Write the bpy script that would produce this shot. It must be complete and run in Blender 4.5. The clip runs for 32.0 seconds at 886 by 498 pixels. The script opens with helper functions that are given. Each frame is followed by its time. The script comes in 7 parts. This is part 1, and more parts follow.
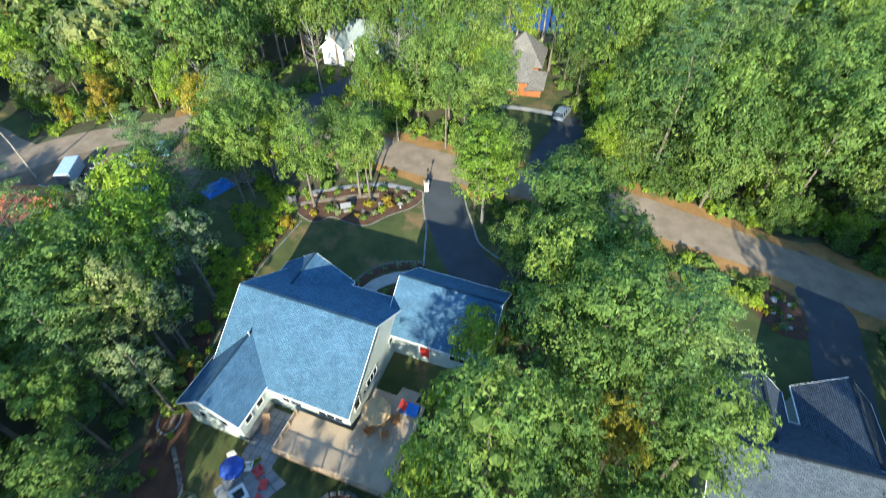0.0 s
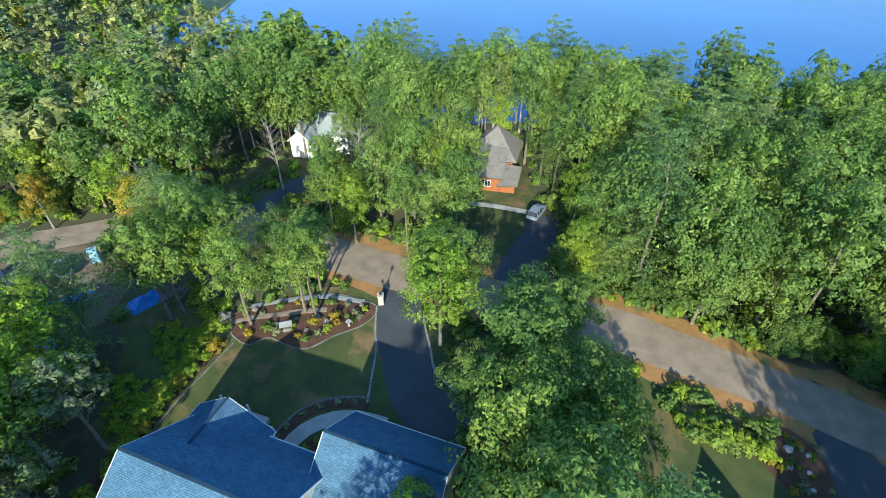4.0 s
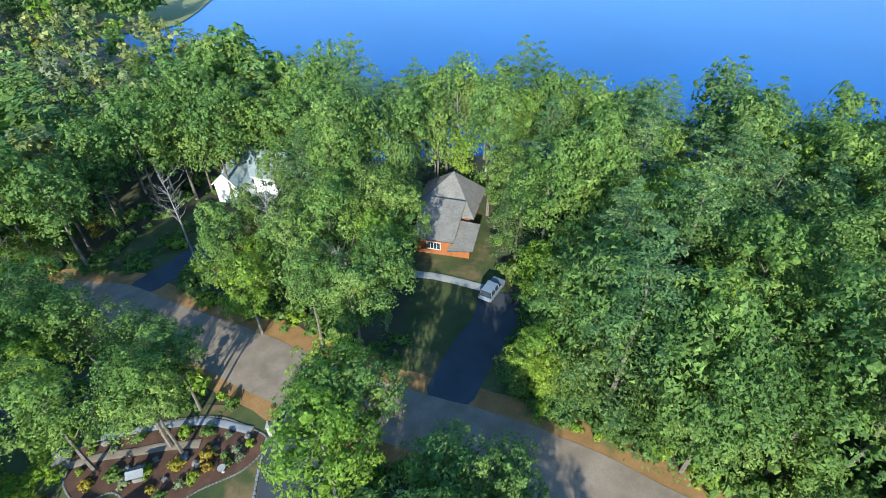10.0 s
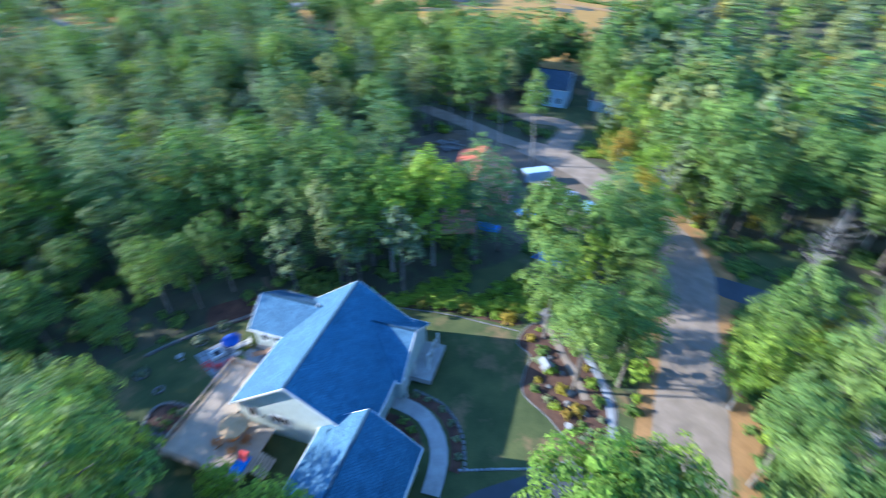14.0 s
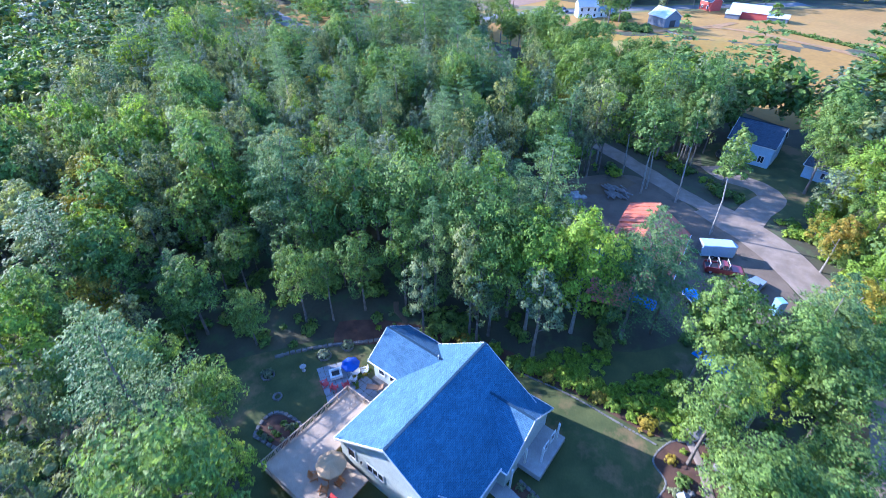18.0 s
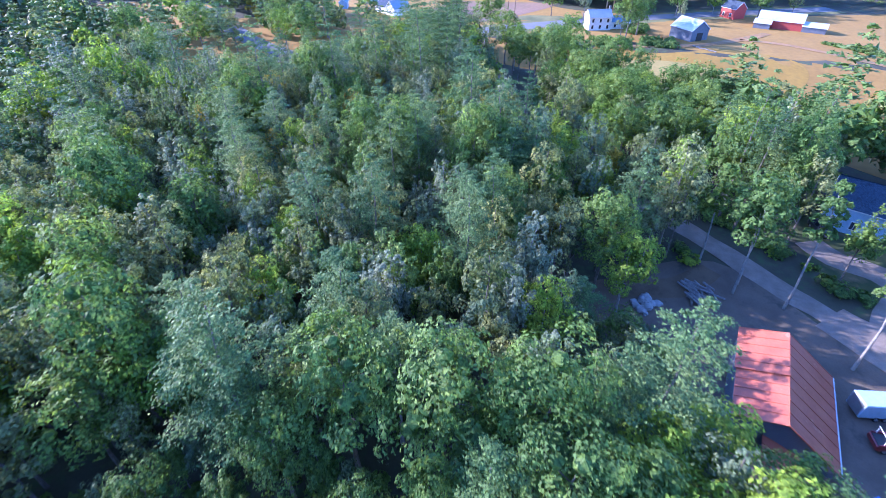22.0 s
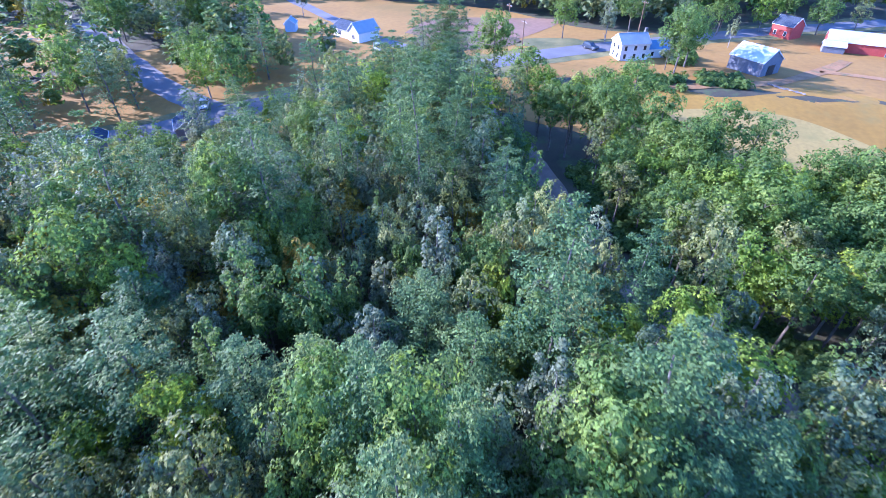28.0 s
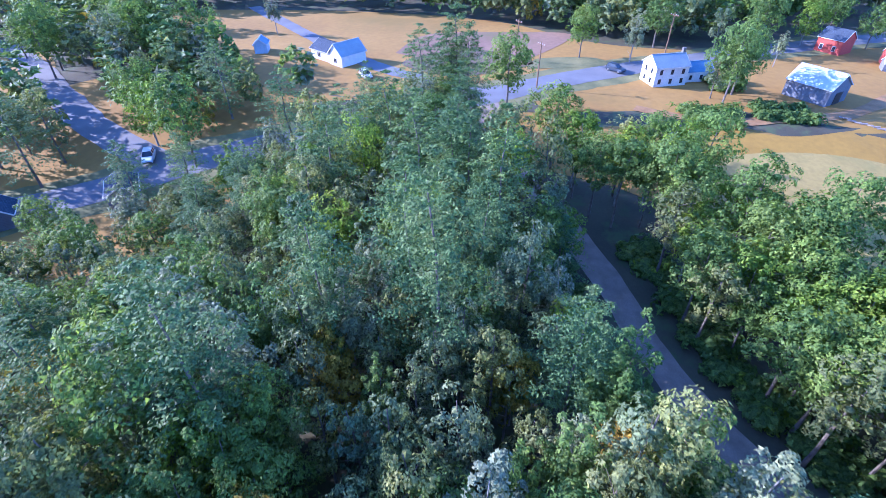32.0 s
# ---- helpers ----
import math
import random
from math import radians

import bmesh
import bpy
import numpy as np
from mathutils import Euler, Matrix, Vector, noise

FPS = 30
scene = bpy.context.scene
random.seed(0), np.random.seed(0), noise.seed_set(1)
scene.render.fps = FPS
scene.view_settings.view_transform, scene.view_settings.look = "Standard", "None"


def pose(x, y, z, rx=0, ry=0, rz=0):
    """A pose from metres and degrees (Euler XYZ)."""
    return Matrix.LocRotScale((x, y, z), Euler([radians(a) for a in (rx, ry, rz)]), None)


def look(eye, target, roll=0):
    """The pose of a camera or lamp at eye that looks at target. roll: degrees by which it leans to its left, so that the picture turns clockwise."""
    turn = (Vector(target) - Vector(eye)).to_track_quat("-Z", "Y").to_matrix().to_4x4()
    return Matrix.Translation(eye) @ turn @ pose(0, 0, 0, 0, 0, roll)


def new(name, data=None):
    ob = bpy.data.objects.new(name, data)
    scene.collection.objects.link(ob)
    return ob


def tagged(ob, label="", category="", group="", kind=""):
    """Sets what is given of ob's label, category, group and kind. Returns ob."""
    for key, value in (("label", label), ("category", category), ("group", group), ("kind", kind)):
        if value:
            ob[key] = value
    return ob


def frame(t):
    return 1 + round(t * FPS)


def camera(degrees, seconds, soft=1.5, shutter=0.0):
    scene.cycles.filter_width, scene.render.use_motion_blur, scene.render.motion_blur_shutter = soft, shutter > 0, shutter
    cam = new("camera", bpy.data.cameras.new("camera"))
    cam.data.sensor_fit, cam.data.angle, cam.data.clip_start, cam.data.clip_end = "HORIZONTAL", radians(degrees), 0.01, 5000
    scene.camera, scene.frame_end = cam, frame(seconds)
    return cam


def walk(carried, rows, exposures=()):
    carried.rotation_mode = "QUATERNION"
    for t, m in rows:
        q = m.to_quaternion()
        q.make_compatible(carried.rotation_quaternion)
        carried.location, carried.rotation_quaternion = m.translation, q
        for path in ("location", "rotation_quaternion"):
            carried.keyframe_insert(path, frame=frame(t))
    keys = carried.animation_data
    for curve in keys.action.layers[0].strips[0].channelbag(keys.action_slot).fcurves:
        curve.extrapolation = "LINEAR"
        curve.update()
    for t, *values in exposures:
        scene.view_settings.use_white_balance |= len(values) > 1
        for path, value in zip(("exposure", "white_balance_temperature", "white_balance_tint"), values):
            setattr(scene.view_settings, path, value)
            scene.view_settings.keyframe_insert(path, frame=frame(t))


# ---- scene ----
cam = camera(85.0, 32.0, soft=0.45, shutter=0.5)
PATH = [
    (0, (1.677, -0.934, 44.921), (1.604, 0.469, 43.497), 0.31),
    (0.5, (2.237, 0.077, 44.844), (2.16, 1.612, 43.564), 0.49),
    (1, (2.695, 1.045, 44.807), (2.62, 2.624, 43.582), 0.55),
    (1.5, (3.215, 1.976, 44.761), (3.141, 3.559, 43.542), 0.63),
    (2, (3.859, 3.216, 44.62), (3.783, 4.802, 43.403), 0.53),
    (2.5, (4.677, 4.836, 44.409), (4.597, 6.423, 43.195), 0.27),
    (3, (5.457, 6.464, 44.229), (5.373, 8.052, 43.016), 0.04),
    (3.5, (6.146, 8.086, 44.107), (6.06, 9.675, 42.896), -0.03),
    (5.5, (8.604, 14.355, 43.84), (8.52, 15.948, 42.634), 0.01),
    (6, (9.207, 16.043, 43.83), (9.123, 17.635, 42.621), -0.02),
    (6.5, (9.867, 17.697, 43.849), (9.783, 19.288, 42.64), -0.10),
    (7, (10.614, 19.397, 43.868), (10.525, 20.987, 42.657), -0.25),
    (7.5, (11.313, 21.011, 43.957), (11.219, 22.6, 42.747), -0.41),
    (8, (12.054, 22.639, 43.983), (11.955, 24.227, 42.772), -0.56),
    (8.5, (12.778, 24.305, 44.014), (12.679, 25.893, 42.802), -0.54),
    (9, (13.408, 25.919, 43.914), (13.31, 27.507, 42.702), -0.35),
    (9.5, (14.06, 27.516, 43.839), (13.964, 29.103, 42.625), -0.27),
    (10, (14.751, 29.081, 43.857), (14.656, 30.667, 42.642), -0.25),
    (10.5, (15.387, 30.649, 43.781), (15.296, 32.235, 42.566), -0.12),
    (11, (16.025, 32.219, 43.728), (15.938, 33.808, 42.515), -0.01),
    (11.5, (16.766, 33.894, 43.77), (16.679, 35.481, 42.556), -0.01),
    (12, (17.465, 35.472, 43.842), (17.378, 37.056, 42.624), -0.04),
    (12.5, (17.959, 36.83, 43.857), (17.851, 38.41, 42.636), 0.02),
    (13, (18.734, 37.62, 43.731), (18.006, 39.025, 42.507), 0.04),
    (13.5, (19.605, 38.354, 43.583), (18.218, 39.115, 42.36), 0.74),
    (14, (20.344, 38.992, 43.43), (18.752, 38.975, 42.22), -0.04),
    (14.5, (20.723, 39.494, 43.287), (19.19, 39.015, 42.095), 0.17),
    (16.5, (18.937, 40.191, 42.791), (17.444, 39.581, 41.607), 0.78),
    (17, (17.595, 39.734, 42.969), (16.098, 39.139, 41.784), 0.67),
    (17.5, (15.784, 38.699, 43.67), (14.283, 38.122, 42.481), 0.47),
    (18, (13.15, 37.126, 45.317), (11.65, 36.556, 44.124), 0.16),
    (18.5, (9.927, 35.094, 47.186), (8.429, 34.532, 45.987), 0.06),
    (19, (6.526, 33.1, 48.655), (5.029, 32.546, 47.45), -0.04),
    (19.5, (3.24, 31.108, 49.318), (1.741, 30.566, 48.111), -0.06),
    (20, (0.204, 28.962, 48.801), (-1.298, 28.431, 47.591), 0.01),
    (20.5, (-3.036, 26.889, 47.491), (-4.543, 26.37, 46.282), 0.22),
    (21, (-6.546, 24.919, 46.128), (-8.058, 24.412, 44.921), 0.34),
    (21.5, (-10.343, 23.124, 45.128), (-11.859, 22.622, 43.924), 0.24),
    (22, (-14.284, 21.494, 44.546), (-15.803, 20.994, 43.344), -0.07),
    (22.5, (-18.348, 19.82, 44.431), (-19.866, 19.327, 43.226), -0.11),
    (23, (-22.504, 18.055, 44.347), (-24.023, 17.569, 43.14), -0.16),
    (23.5, (-26.6, 16.315, 44.242), (-28.119, 15.839, 43.031), -0.19),
    (24, (-30.703, 14.454, 44.102), (-32.224, 13.987, 42.89), -0.25),
    (24.5, (-34.847, 12.504, 44.114), (-36.368, 12.052, 42.898), -0.06),
    (25, (-38.87, 10.611, 44.189), (-40.391, 10.171, 42.967), 0.07),
    (25.5, (-42.859, 8.833, 44.125), (-44.381, 8.405, 42.9), 0.10),
    (27.5, (-57.133, 1.322, 42.196), (-58.678, 0.944, 40.985), 0.09),
    (28, (-60.244, 0.18, 42.239), (-61.789, -0.194, 41.025), 0.07),
    (28.5, (-63.333, -0.973, 42.241), (-64.875, -1.34, 41.022), 0.12),
    (29, (-66.411, -2.067, 42.145), (-67.952, -2.43, 40.923), 0.10),
    (29.5, (-69.441, -3.139, 42.111), (-70.983, -3.499, 40.89), -0.04),
    (30, (-72.322, -4.08, 41.941), (-73.869, -4.445, 40.726), -0.44),
    (30.5, (-75.571, -5.616, 41.644), (-77.122, -5.971, 40.433), -0.47),
    (31, (-78.818, -6.897, 41.401), (-80.373, -7.241, 40.19), -0.40),
    (31.5, (-81.386, -7.952, 41.309), (-82.941, -8.289, 40.097), -0.39),
    (32, (-83.489, -8.874, 41.299), (-85.042, -9.202, 40.083), -0.28),
]
EXPOSURES = [(0.0, 1.8, 6150.0, -2.0), (1.5, 1.56, 6050.0, -3.0), (6.0, 1.48, 5850.0, -2.0), (9.0, 1.44, 5550.0, -2.0), (12.4, 1.45, 5300.0, 2.0), (13.2, 1.58, 5150.0, 4.0), (14.0, 2.1, 4950.0, 8.0), (15.5, 2.2, 4850.0, 16.0), (18.0, 2.24, 4800.0, 22.0), (20.5, 2.2, 4750.0, 31.0), (23.0, 2.18, 4700.0, 38.0), (29.0, 2.1, 4650.0, 38.0), (32.0, 2.0, 4600.0, 37.0)]
walk(cam, [(t, look(eye, target, roll)) for t, eye, target, roll in PATH], EXPOSURES)

# ---- light ----
SUN_EL = radians(23)
world = bpy.data.worlds.new("world")
scene.world = world
world.use_nodes = True
wn = world.node_tree
wn.nodes.clear()
sky = wn.nodes.new("ShaderNodeTexSky")
sky.sky_type, sky.sun_disc = "NISHITA", False
sky.sun_elevation, sky.sun_rotation = SUN_EL, radians(180 - 4)
sky.air_density, sky.dust_density, sky.ozone_density = 1.0, 0.2, 4.5
bg = wn.nodes.new("ShaderNodeBackground")
bg.inputs["Strength"].default_value = 0.15
wout = wn.nodes.new("ShaderNodeOutputWorld")
wn.links.new(sky.outputs[0], bg.inputs[0])
wn.links.new(bg.outputs[0], wout.inputs[0])
sun_data = bpy.data.lights.new("sun", "SUN")
sun_data.energy, sun_data.angle, sun_data.color = 3.8, radians(0.6), (1.0, 0.86, 0.66)
sun = new("sun", sun_data)
sun.matrix_world = look((0, 0, 0), (0.065 * math.cos(SUN_EL), math.cos(SUN_EL), -math.sin(SUN_EL)))


# ---- materials ----
def nodes_of(name):
    m = bpy.data.materials.new(name)
    m.use_nodes = True
    t = m.node_tree
    return m, t, t.nodes["Principled BSDF"]


def ramp_of(t, factor, stops):
    r = t.nodes.new("ShaderNodeValToRGB")
    el = r.color_ramp.elements
    while len(el) < len(stops):
        el.new(0.5)
    for e, (p, c) in zip(el, stops):
        e.position, e.color = p, (*c, 1)
    t.links.new(factor, r.inputs[0])
    return r.outputs[0]


def noise_of(t, scale, detail=4.0, rough=0.55, stretch=None):
    geo = t.nodes.new("ShaderNodeNewGeometry")
    n = t.nodes.new("ShaderNodeTexNoise")
    n.inputs["Scale"].default_value, n.inputs["Detail"].default_value, n.inputs["Roughness"].default_value = scale, detail, rough
    if stretch:
        mp = t.nodes.new("ShaderNodeMapping")
        mp.inputs["Scale"].default_value = stretch
        t.links.new(geo.outputs["Position"], mp.inputs[0])
        t.links.new(mp.outputs[0], n.inputs["Vector"])
    else:
        t.links.new(geo.outputs["Position"], n.inputs["Vector"])
    return n.outputs["Fac"]


def mix_of(t, a, b, fac, blend="MIX"):
    m = t.nodes.new("ShaderNodeMix")
    m.data_type, m.blend_type = "RGBA", blend
    for sock, v in ((m.inputs[6], a), (m.inputs[7], b), (m.inputs[0], fac)):
        if isinstance(v, (int, float)):
            sock.default_value = v
        elif isinstance(v, tuple):
            sock.default_value = (*v, 1)
        else:
            t.links.new(v, sock)
    return m.outputs[2]


def bump_of(t, bsdf, height, strength, dist=0.02):
    b = t.nodes.new("ShaderNodeBump")
    b.inputs["Strength"].default_value, b.inputs["Distance"].default_value = strength, dist
    t.links.new(height, b.inputs["Height"])
    t.links.new(b.outputs[0], bsdf.inputs["Normal"])


def surface(name, dark, light, scale=1.5, fine=12.0, rough=0.8, bump=0.3, metal=0.0, stain=None):
    """A matt surface, mottled at two scales between two colours."""
    m, t, b = nodes_of(name)
    col = ramp_of(t, noise_of(t, scale), [(0.3, dark), (0.7, light)])
    f = noise_of(t, fine, 3.0)
    mid = ramp_of(t, f, [(0.25, (0.72, 0.72, 0.72)), (0.75, (1.0, 1.0, 1.0))])
    col = mix_of(t, col, mid, 0.8, "MULTIPLY")
    if stain:
        sf = ramp_of(t, noise_of(t, stain[1], 6.0, 0.65), [(stain[2], (0, 0, 0)), (stain[2] + 0.12, (1, 1, 1))])
        col = mix_of(t, col, stain[0], sf)
    t.links.new(col, b.inputs["Base Color"])
    b.inputs["Roughness"].default_value, b.inputs["Metallic"].default_value = rough, metal
    if bump:
        bump_of(t, b, f, bump)
    return m


def leafy(name, dark, mid, light, glow=0.3, scale=0.16):
    """Foliage: hue drifts from tree to tree and leaf to leaf; some light passes through."""
    m, t, b = nodes_of(name)
    big = ramp_of(t, noise_of(t, scale, 2.0), [(0.33, dark), (0.5, mid), (0.68, light)])
    geo = t.nodes.new("ShaderNodeNewGeometry")
    isl = ramp_of(t, geo.outputs["Random Per Island"], [(0.0, (0.5, 0.54, 0.55)), (0.5, (1.0, 1.0, 1.0)), (1.0, (1.45, 1.4, 1.22))])
    info = t.nodes.new("ShaderNodeObjectInfo")
    own = ramp_of(t, info.outputs["Random"], [(0.0, (0.78, 0.85, 0.85)), (0.5, (1.0, 1.0, 1.0)), (1.0, (1.2, 1.15, 0.9))])
    col = mix_of(t, mix_of(t, big, isl, 0.85, "MULTIPLY"), own, 0.8, "MULTIPLY")
    leaf = noise_of(t, 4.0, 3.0, 0.75)
    col = mix_of(t, col, ramp_of(t, leaf, [(0.34, (0.56, 0.6, 0.62)), (0.5, (0.97, 0.97, 0.97)), (0.66, (1.42, 1.38, 1.25))]), 0.9, "MULTIPLY")
    bump_of(t, b, leaf, 0.4, 0.1)
    t.links.new(col, b.inputs["Base Color"])
    b.inputs["Roughness"].default_value = 0.6
    b.inputs["Specular IOR Level"].default_value = 0.22
    tr = t.nodes.new("ShaderNodeBsdfTranslucent")
    t.links.new(mix_of(t, col, (1.15, 1.16, 0.68), 1.0, "MULTIPLY"), tr.inputs[0])
    mx = t.nodes.new("ShaderNodeMixShader")
    mx.inputs[0].default_value = glow
    out = t.nodes["Material Output"]
    t.links.new(b.outputs[0], mx.inputs[1])
    t.links.new(tr.outputs[0], mx.inputs[2])
    t.links.new(mx.outputs[0], out.inputs[0])
    return m


M_LEAF = leafy("green_leaves", (0.098, 0.165, 0.043), (0.142, 0.224, 0.056), (0.2, 0.268, 0.068), 0.42)
M_LIME = leafy("bright_leaves", (0.16, 0.255, 0.034), (0.215, 0.315, 0.042), (0.275, 0.345, 0.05), 0.45)
M_GREY = leafy("silvery_leaves", (0.14, 0.172, 0.1), (0.19, 0.226, 0.138), (0.25, 0.28, 0.18), 0.3)
M_PINE = leafy("pine_needles", (0.08, 0.148, 0.054), (0.125, 0.202, 0.07), (0.185, 0.246, 0.084), 0.3)
M_OLIVE = leafy("olive_leaves", (0.138, 0.17, 0.066), (0.205, 0.234, 0.094), (0.27, 0.282, 0.115), 0.4)
M_TEAL = leafy("blue_green_leaves", (0.1, 0.146, 0.078), (0.15, 0.2, 0.108), (0.205, 0.24, 0.136), 0.38)
M_GOLD = leafy("yellow_leaves", (0.21, 0.21, 0.032), (0.31, 0.265, 0.038), (0.35, 0.24, 0.044), 0.4)
M_BARK = surface("bark", (0.10, 0.085, 0.07), (0.22, 0.19, 0.16), 2.0, 9.0, 0.9, 0.5)
M_PALE = surface("pale_bark", (0.2, 0.185, 0.165), (0.36, 0.335, 0.3), 2.0, 7.0, 0.85, 0.4, stain=((0.12, 0.1, 0.09), 1.4, 0.62))
M_DEADWOOD = surface("dead_wood", (0.17, 0.155, 0.14), (0.31, 0.285, 0.26), 2.0, 9.0, 0.9, 0.3)


# ---- building helpers ----
def mesh_of(name, bm, material):
    me = bpy.data.meshes.new(name)
    bm.to_mesh(me)
    bm.free()
    me.materials.append(material)
    return me


def part(name, bm, material, parent=None, label=""):
    ob = new(name, mesh_of(name, bm, material))
    if parent is not None:
        ob.parent = parent
    return tagged(ob, label)


def thing(name, m, label, category, group="", kind=""):
    ob = new(name)
    ob.empty_display_size = 0.2
    ob.matrix_world = m
    return tagged(ob, label, category, group, kind)


def box(x0, x1, y0, y1, z0, z1, bevel=0.0, bm=None):
    bm = bm or bmesh.new()
    r = bmesh.ops.create_cube(bm, size=1.0, matrix=Matrix.LocRotScale(((x0 + x1) / 2, (y0 + y1) / 2, (z0 + z1) / 2), None, (x1 - x0, y1 - y0, z1 - z0)))
    if bevel:
        es = list({e for v in r["verts"] for e in v.link_edges})
        bmesh.ops.bevel(bm, geom=es, offset=bevel, segments=1, affect="EDGES", profile=0.5)
    return bm


def slab(points, thick, bm=None):
    """A flat plate from its top outline (in order), thickened along its normal, downwards."""
    bm = bm or bmesh.new()
    top = [Vector(p) for p in points]
    nrm = (top[1] - top[0]).cross(top[2] - top[0]).normalized()
    if nrm.z < 0:
        top.reverse()
        nrm.negate()
    a = [bm.verts.new(p) for p in top]
    b = [bm.verts.new(p - nrm * thick) for p in top]
    bm.faces.new(a)
    bm.faces.new(b[::-1])
    for i in range(len(a)):
        j = (i + 1) % len(a)
        bm.faces.new((a[j], a[i], b[i], b[j]))
    return bm


def tube(points, radii, sides=7, bm=None):
    """A tapered, bent round bar along points."""
    bm = bm or bmesh.new()
    pts = [Vector(p) for p in points]
    rings = []
    for i, p in enumerate(pts):
        d = (pts[min(i + 1, len(pts) - 1)] - pts[max(i - 1, 0)]).normalized()
        a = d.orthogonal().normalized()
        b = d.cross(a)
        rings.append([bm.verts.new(p + radii[i] * (math.cos(k * math.tau / sides) * a + math.sin(k * math.tau / sides) * b)) for k in range(sides)])
    for r, s in zip(rings, rings[1:]):
        for k in range(sides):
            l = (k + 1) % sides
            bm.faces.new((r[k], r[l], s[l], s[k]))
    bm.faces.new(rings[0][::-1])
    bm.faces.new(rings[-1])
    return bm


def raw_mesh(name, verts, faces_per, material):
    """A mesh of loose polygons with a fixed number of corners, from an array of corner places."""
    count = len(verts) // faces_per
    me = bpy.data.meshes.new(name)
    me.vertices.add(len(verts))
    me.vertices.foreach_set("co", np.ascontiguousarray(verts, dtype=np.float32).ravel())
    me.loops.add(len(verts))
    me.loops.foreach_set("vertex_index", np.arange(len(verts), dtype=np.int32))
    me.polygons.add(count)
    me.polygons.foreach_set("loop_start", np.arange(count, dtype=np.int32) * faces_per)
    me.polygons.foreach_set("loop_total", np.full(count, faces_per, dtype=np.int32))
    me.update(calc_edges=True)
    me.materials.append(material)
    return me


def ground_z(x, y):
    """The lie of the land."""
    x, y = np.asarray(x, float), np.asarray(y, float)
    g = lambda a, b: np.exp(-(a * a + b * b))  # noqa: E731
    z = 1.2 * g((x - 26) / 26, (y - 68) / 20) - 3.2 * g((x + 26) / 20, (y - 110) / 16)
    z = z + 6.0 * np.clip((-118 - x) / 57, 0, 1) ** 1.3
    z = z - 0.75 * g((x + 12) / 16, (y - 22) / 15)
    shore = np.clip((y - shore_y(x) + 14) / 16, 0, 1)
    far = np.clip((np.hypot(x + 60, y) - 420) / 300, 0, 1)
    hills = 14 * far * (0.5 + 0.5 * np.sin(x * 0.011 + 1) * np.cos(y * 0.009))
    return z * (1 - shore) - 7.5 * shore * shore * (3 - 2 * shore) + hills * (1 - shore)


def shore_y(x):
    """Where the land ends and the river begins."""
    x = np.asarray(x, float)
    return 126 - 0.22 * (x - 20) * (x > 20) + np.where(x < 0, -0.75 * x, 0) + 4 * np.sin(x * 0.07)


WATER_Z = -4.8


# ---- plan ----
GRAVEL_ROAD = [(80, 22), (64, 30.5), (50, 38.5), (42.7, 43), (37.5, 45.8), (29.6, 49.6), (18, 54.6), (8, 57.6), (-4.9, 62.2), (-11.5, 65), (-21.7, 68.8), (-31.6, 72.6), (-40, 72.6), (-49, 70), (-57, 66.6), (-62, 64.2), (-67, 60),
               (-72, 54.8), (-77, 49.3), (-84, 42.6), (-90, 36), (-99, 25.4), (-106, 16.9), (-112, 11.7), (-118.3, 8), (-125, 4.8), (-131.5, 2.4), (-146, -6), (-160, -15), (-180, -20)]
MAIN_ROAD = [(-60, -200), (-96, -136), (-120.2, -103.8), (-136, -80.2), (-150.8, -63), (-167.7, -37.7), (-180.8, -19.7), (-191, -8.5), (-203.4, 8.1), (-215.3, 26.3), (-234.8, 59.5), (-256.8, 100.6)]
HOUSE_DRIVE = [(7, 36), (2.5, 41), (0.3, 47), (-0.9, 52), (-1.5, 60)]
CABIN_DRIVE = [(11, 55), (13.5, 60), (16, 66), (18.5, 71), (19.2, 76)]
WHITE_DRIVE = [(-32, 69), (-29, 75), (-26.5, 80), (-24, 86), (-21, 92)]
WEST_DRIVE = [(47.5, 44), (45.2, 40.5), (44.3, 35), (42.6, 29.5), (39, 20), (35, 12)]
BEND_DRIVE = [(-68, 60.5), (-74, 63), (-80, 66.2), (-84, 64), (-86, 59), (-90, 56.5)]
FARM_LANE = [(-182.1, -18.7), (-191, -41.6), (-203.4, -59), (-229.2, -87.5), (-251, -111.2)]
YARD_LANE = [(-60, 23), (-66, 25), (-70, 30), (-72, 36), (-78, 41)]
SIDE_STREET = [(-147.3, -72.3), (-155.6, -91.9), (-167.7, -111.3), (-193.5, -150.7)]

HOUSE_LOT = [(-24, 51), (-25, 32), (-26, 16), (-21.5, 9), (-17, 3.5), (-12, -1.5), (-8.5, 2), (-6, 6), (-1.5, 11.3), (1, 15), (8, 21), (8, 32), (6.5, 42), (4.5, 54), (-12, 58)]
BRUSH_YARD = [(-24, 51), (-25, 34), (-30, 36), (-32.5, 45), (-38, 53), (-36, 59), (-31, 61)]
BARN_YARD = [(-38, 50), (-41, 66), (-58, 63), (-68, 55), (-80, 42), (-70, 26), (-61, 26), (-56, 36), (-49, 41)]
CABIN_LOT = [(8, 60), (7.5, 70), (7, 79), (4.5, 88), (6, 98), (12, 101), (16, 100), (18, 93), (19, 85), (21, 74), (21.5, 68), (18, 58)]
WHITE_LOT = [(-33, 72), (-38, 80), (-36, 90), (-30, 98), (-14, 104), (-10, 97), (-14, 88), (-21, 76)]
BLUE_LOT = [(-74, 62), (-82, 56), (-100, 56), (-108, 70), (-98, 82), (-84, 74), (-72, 70)]
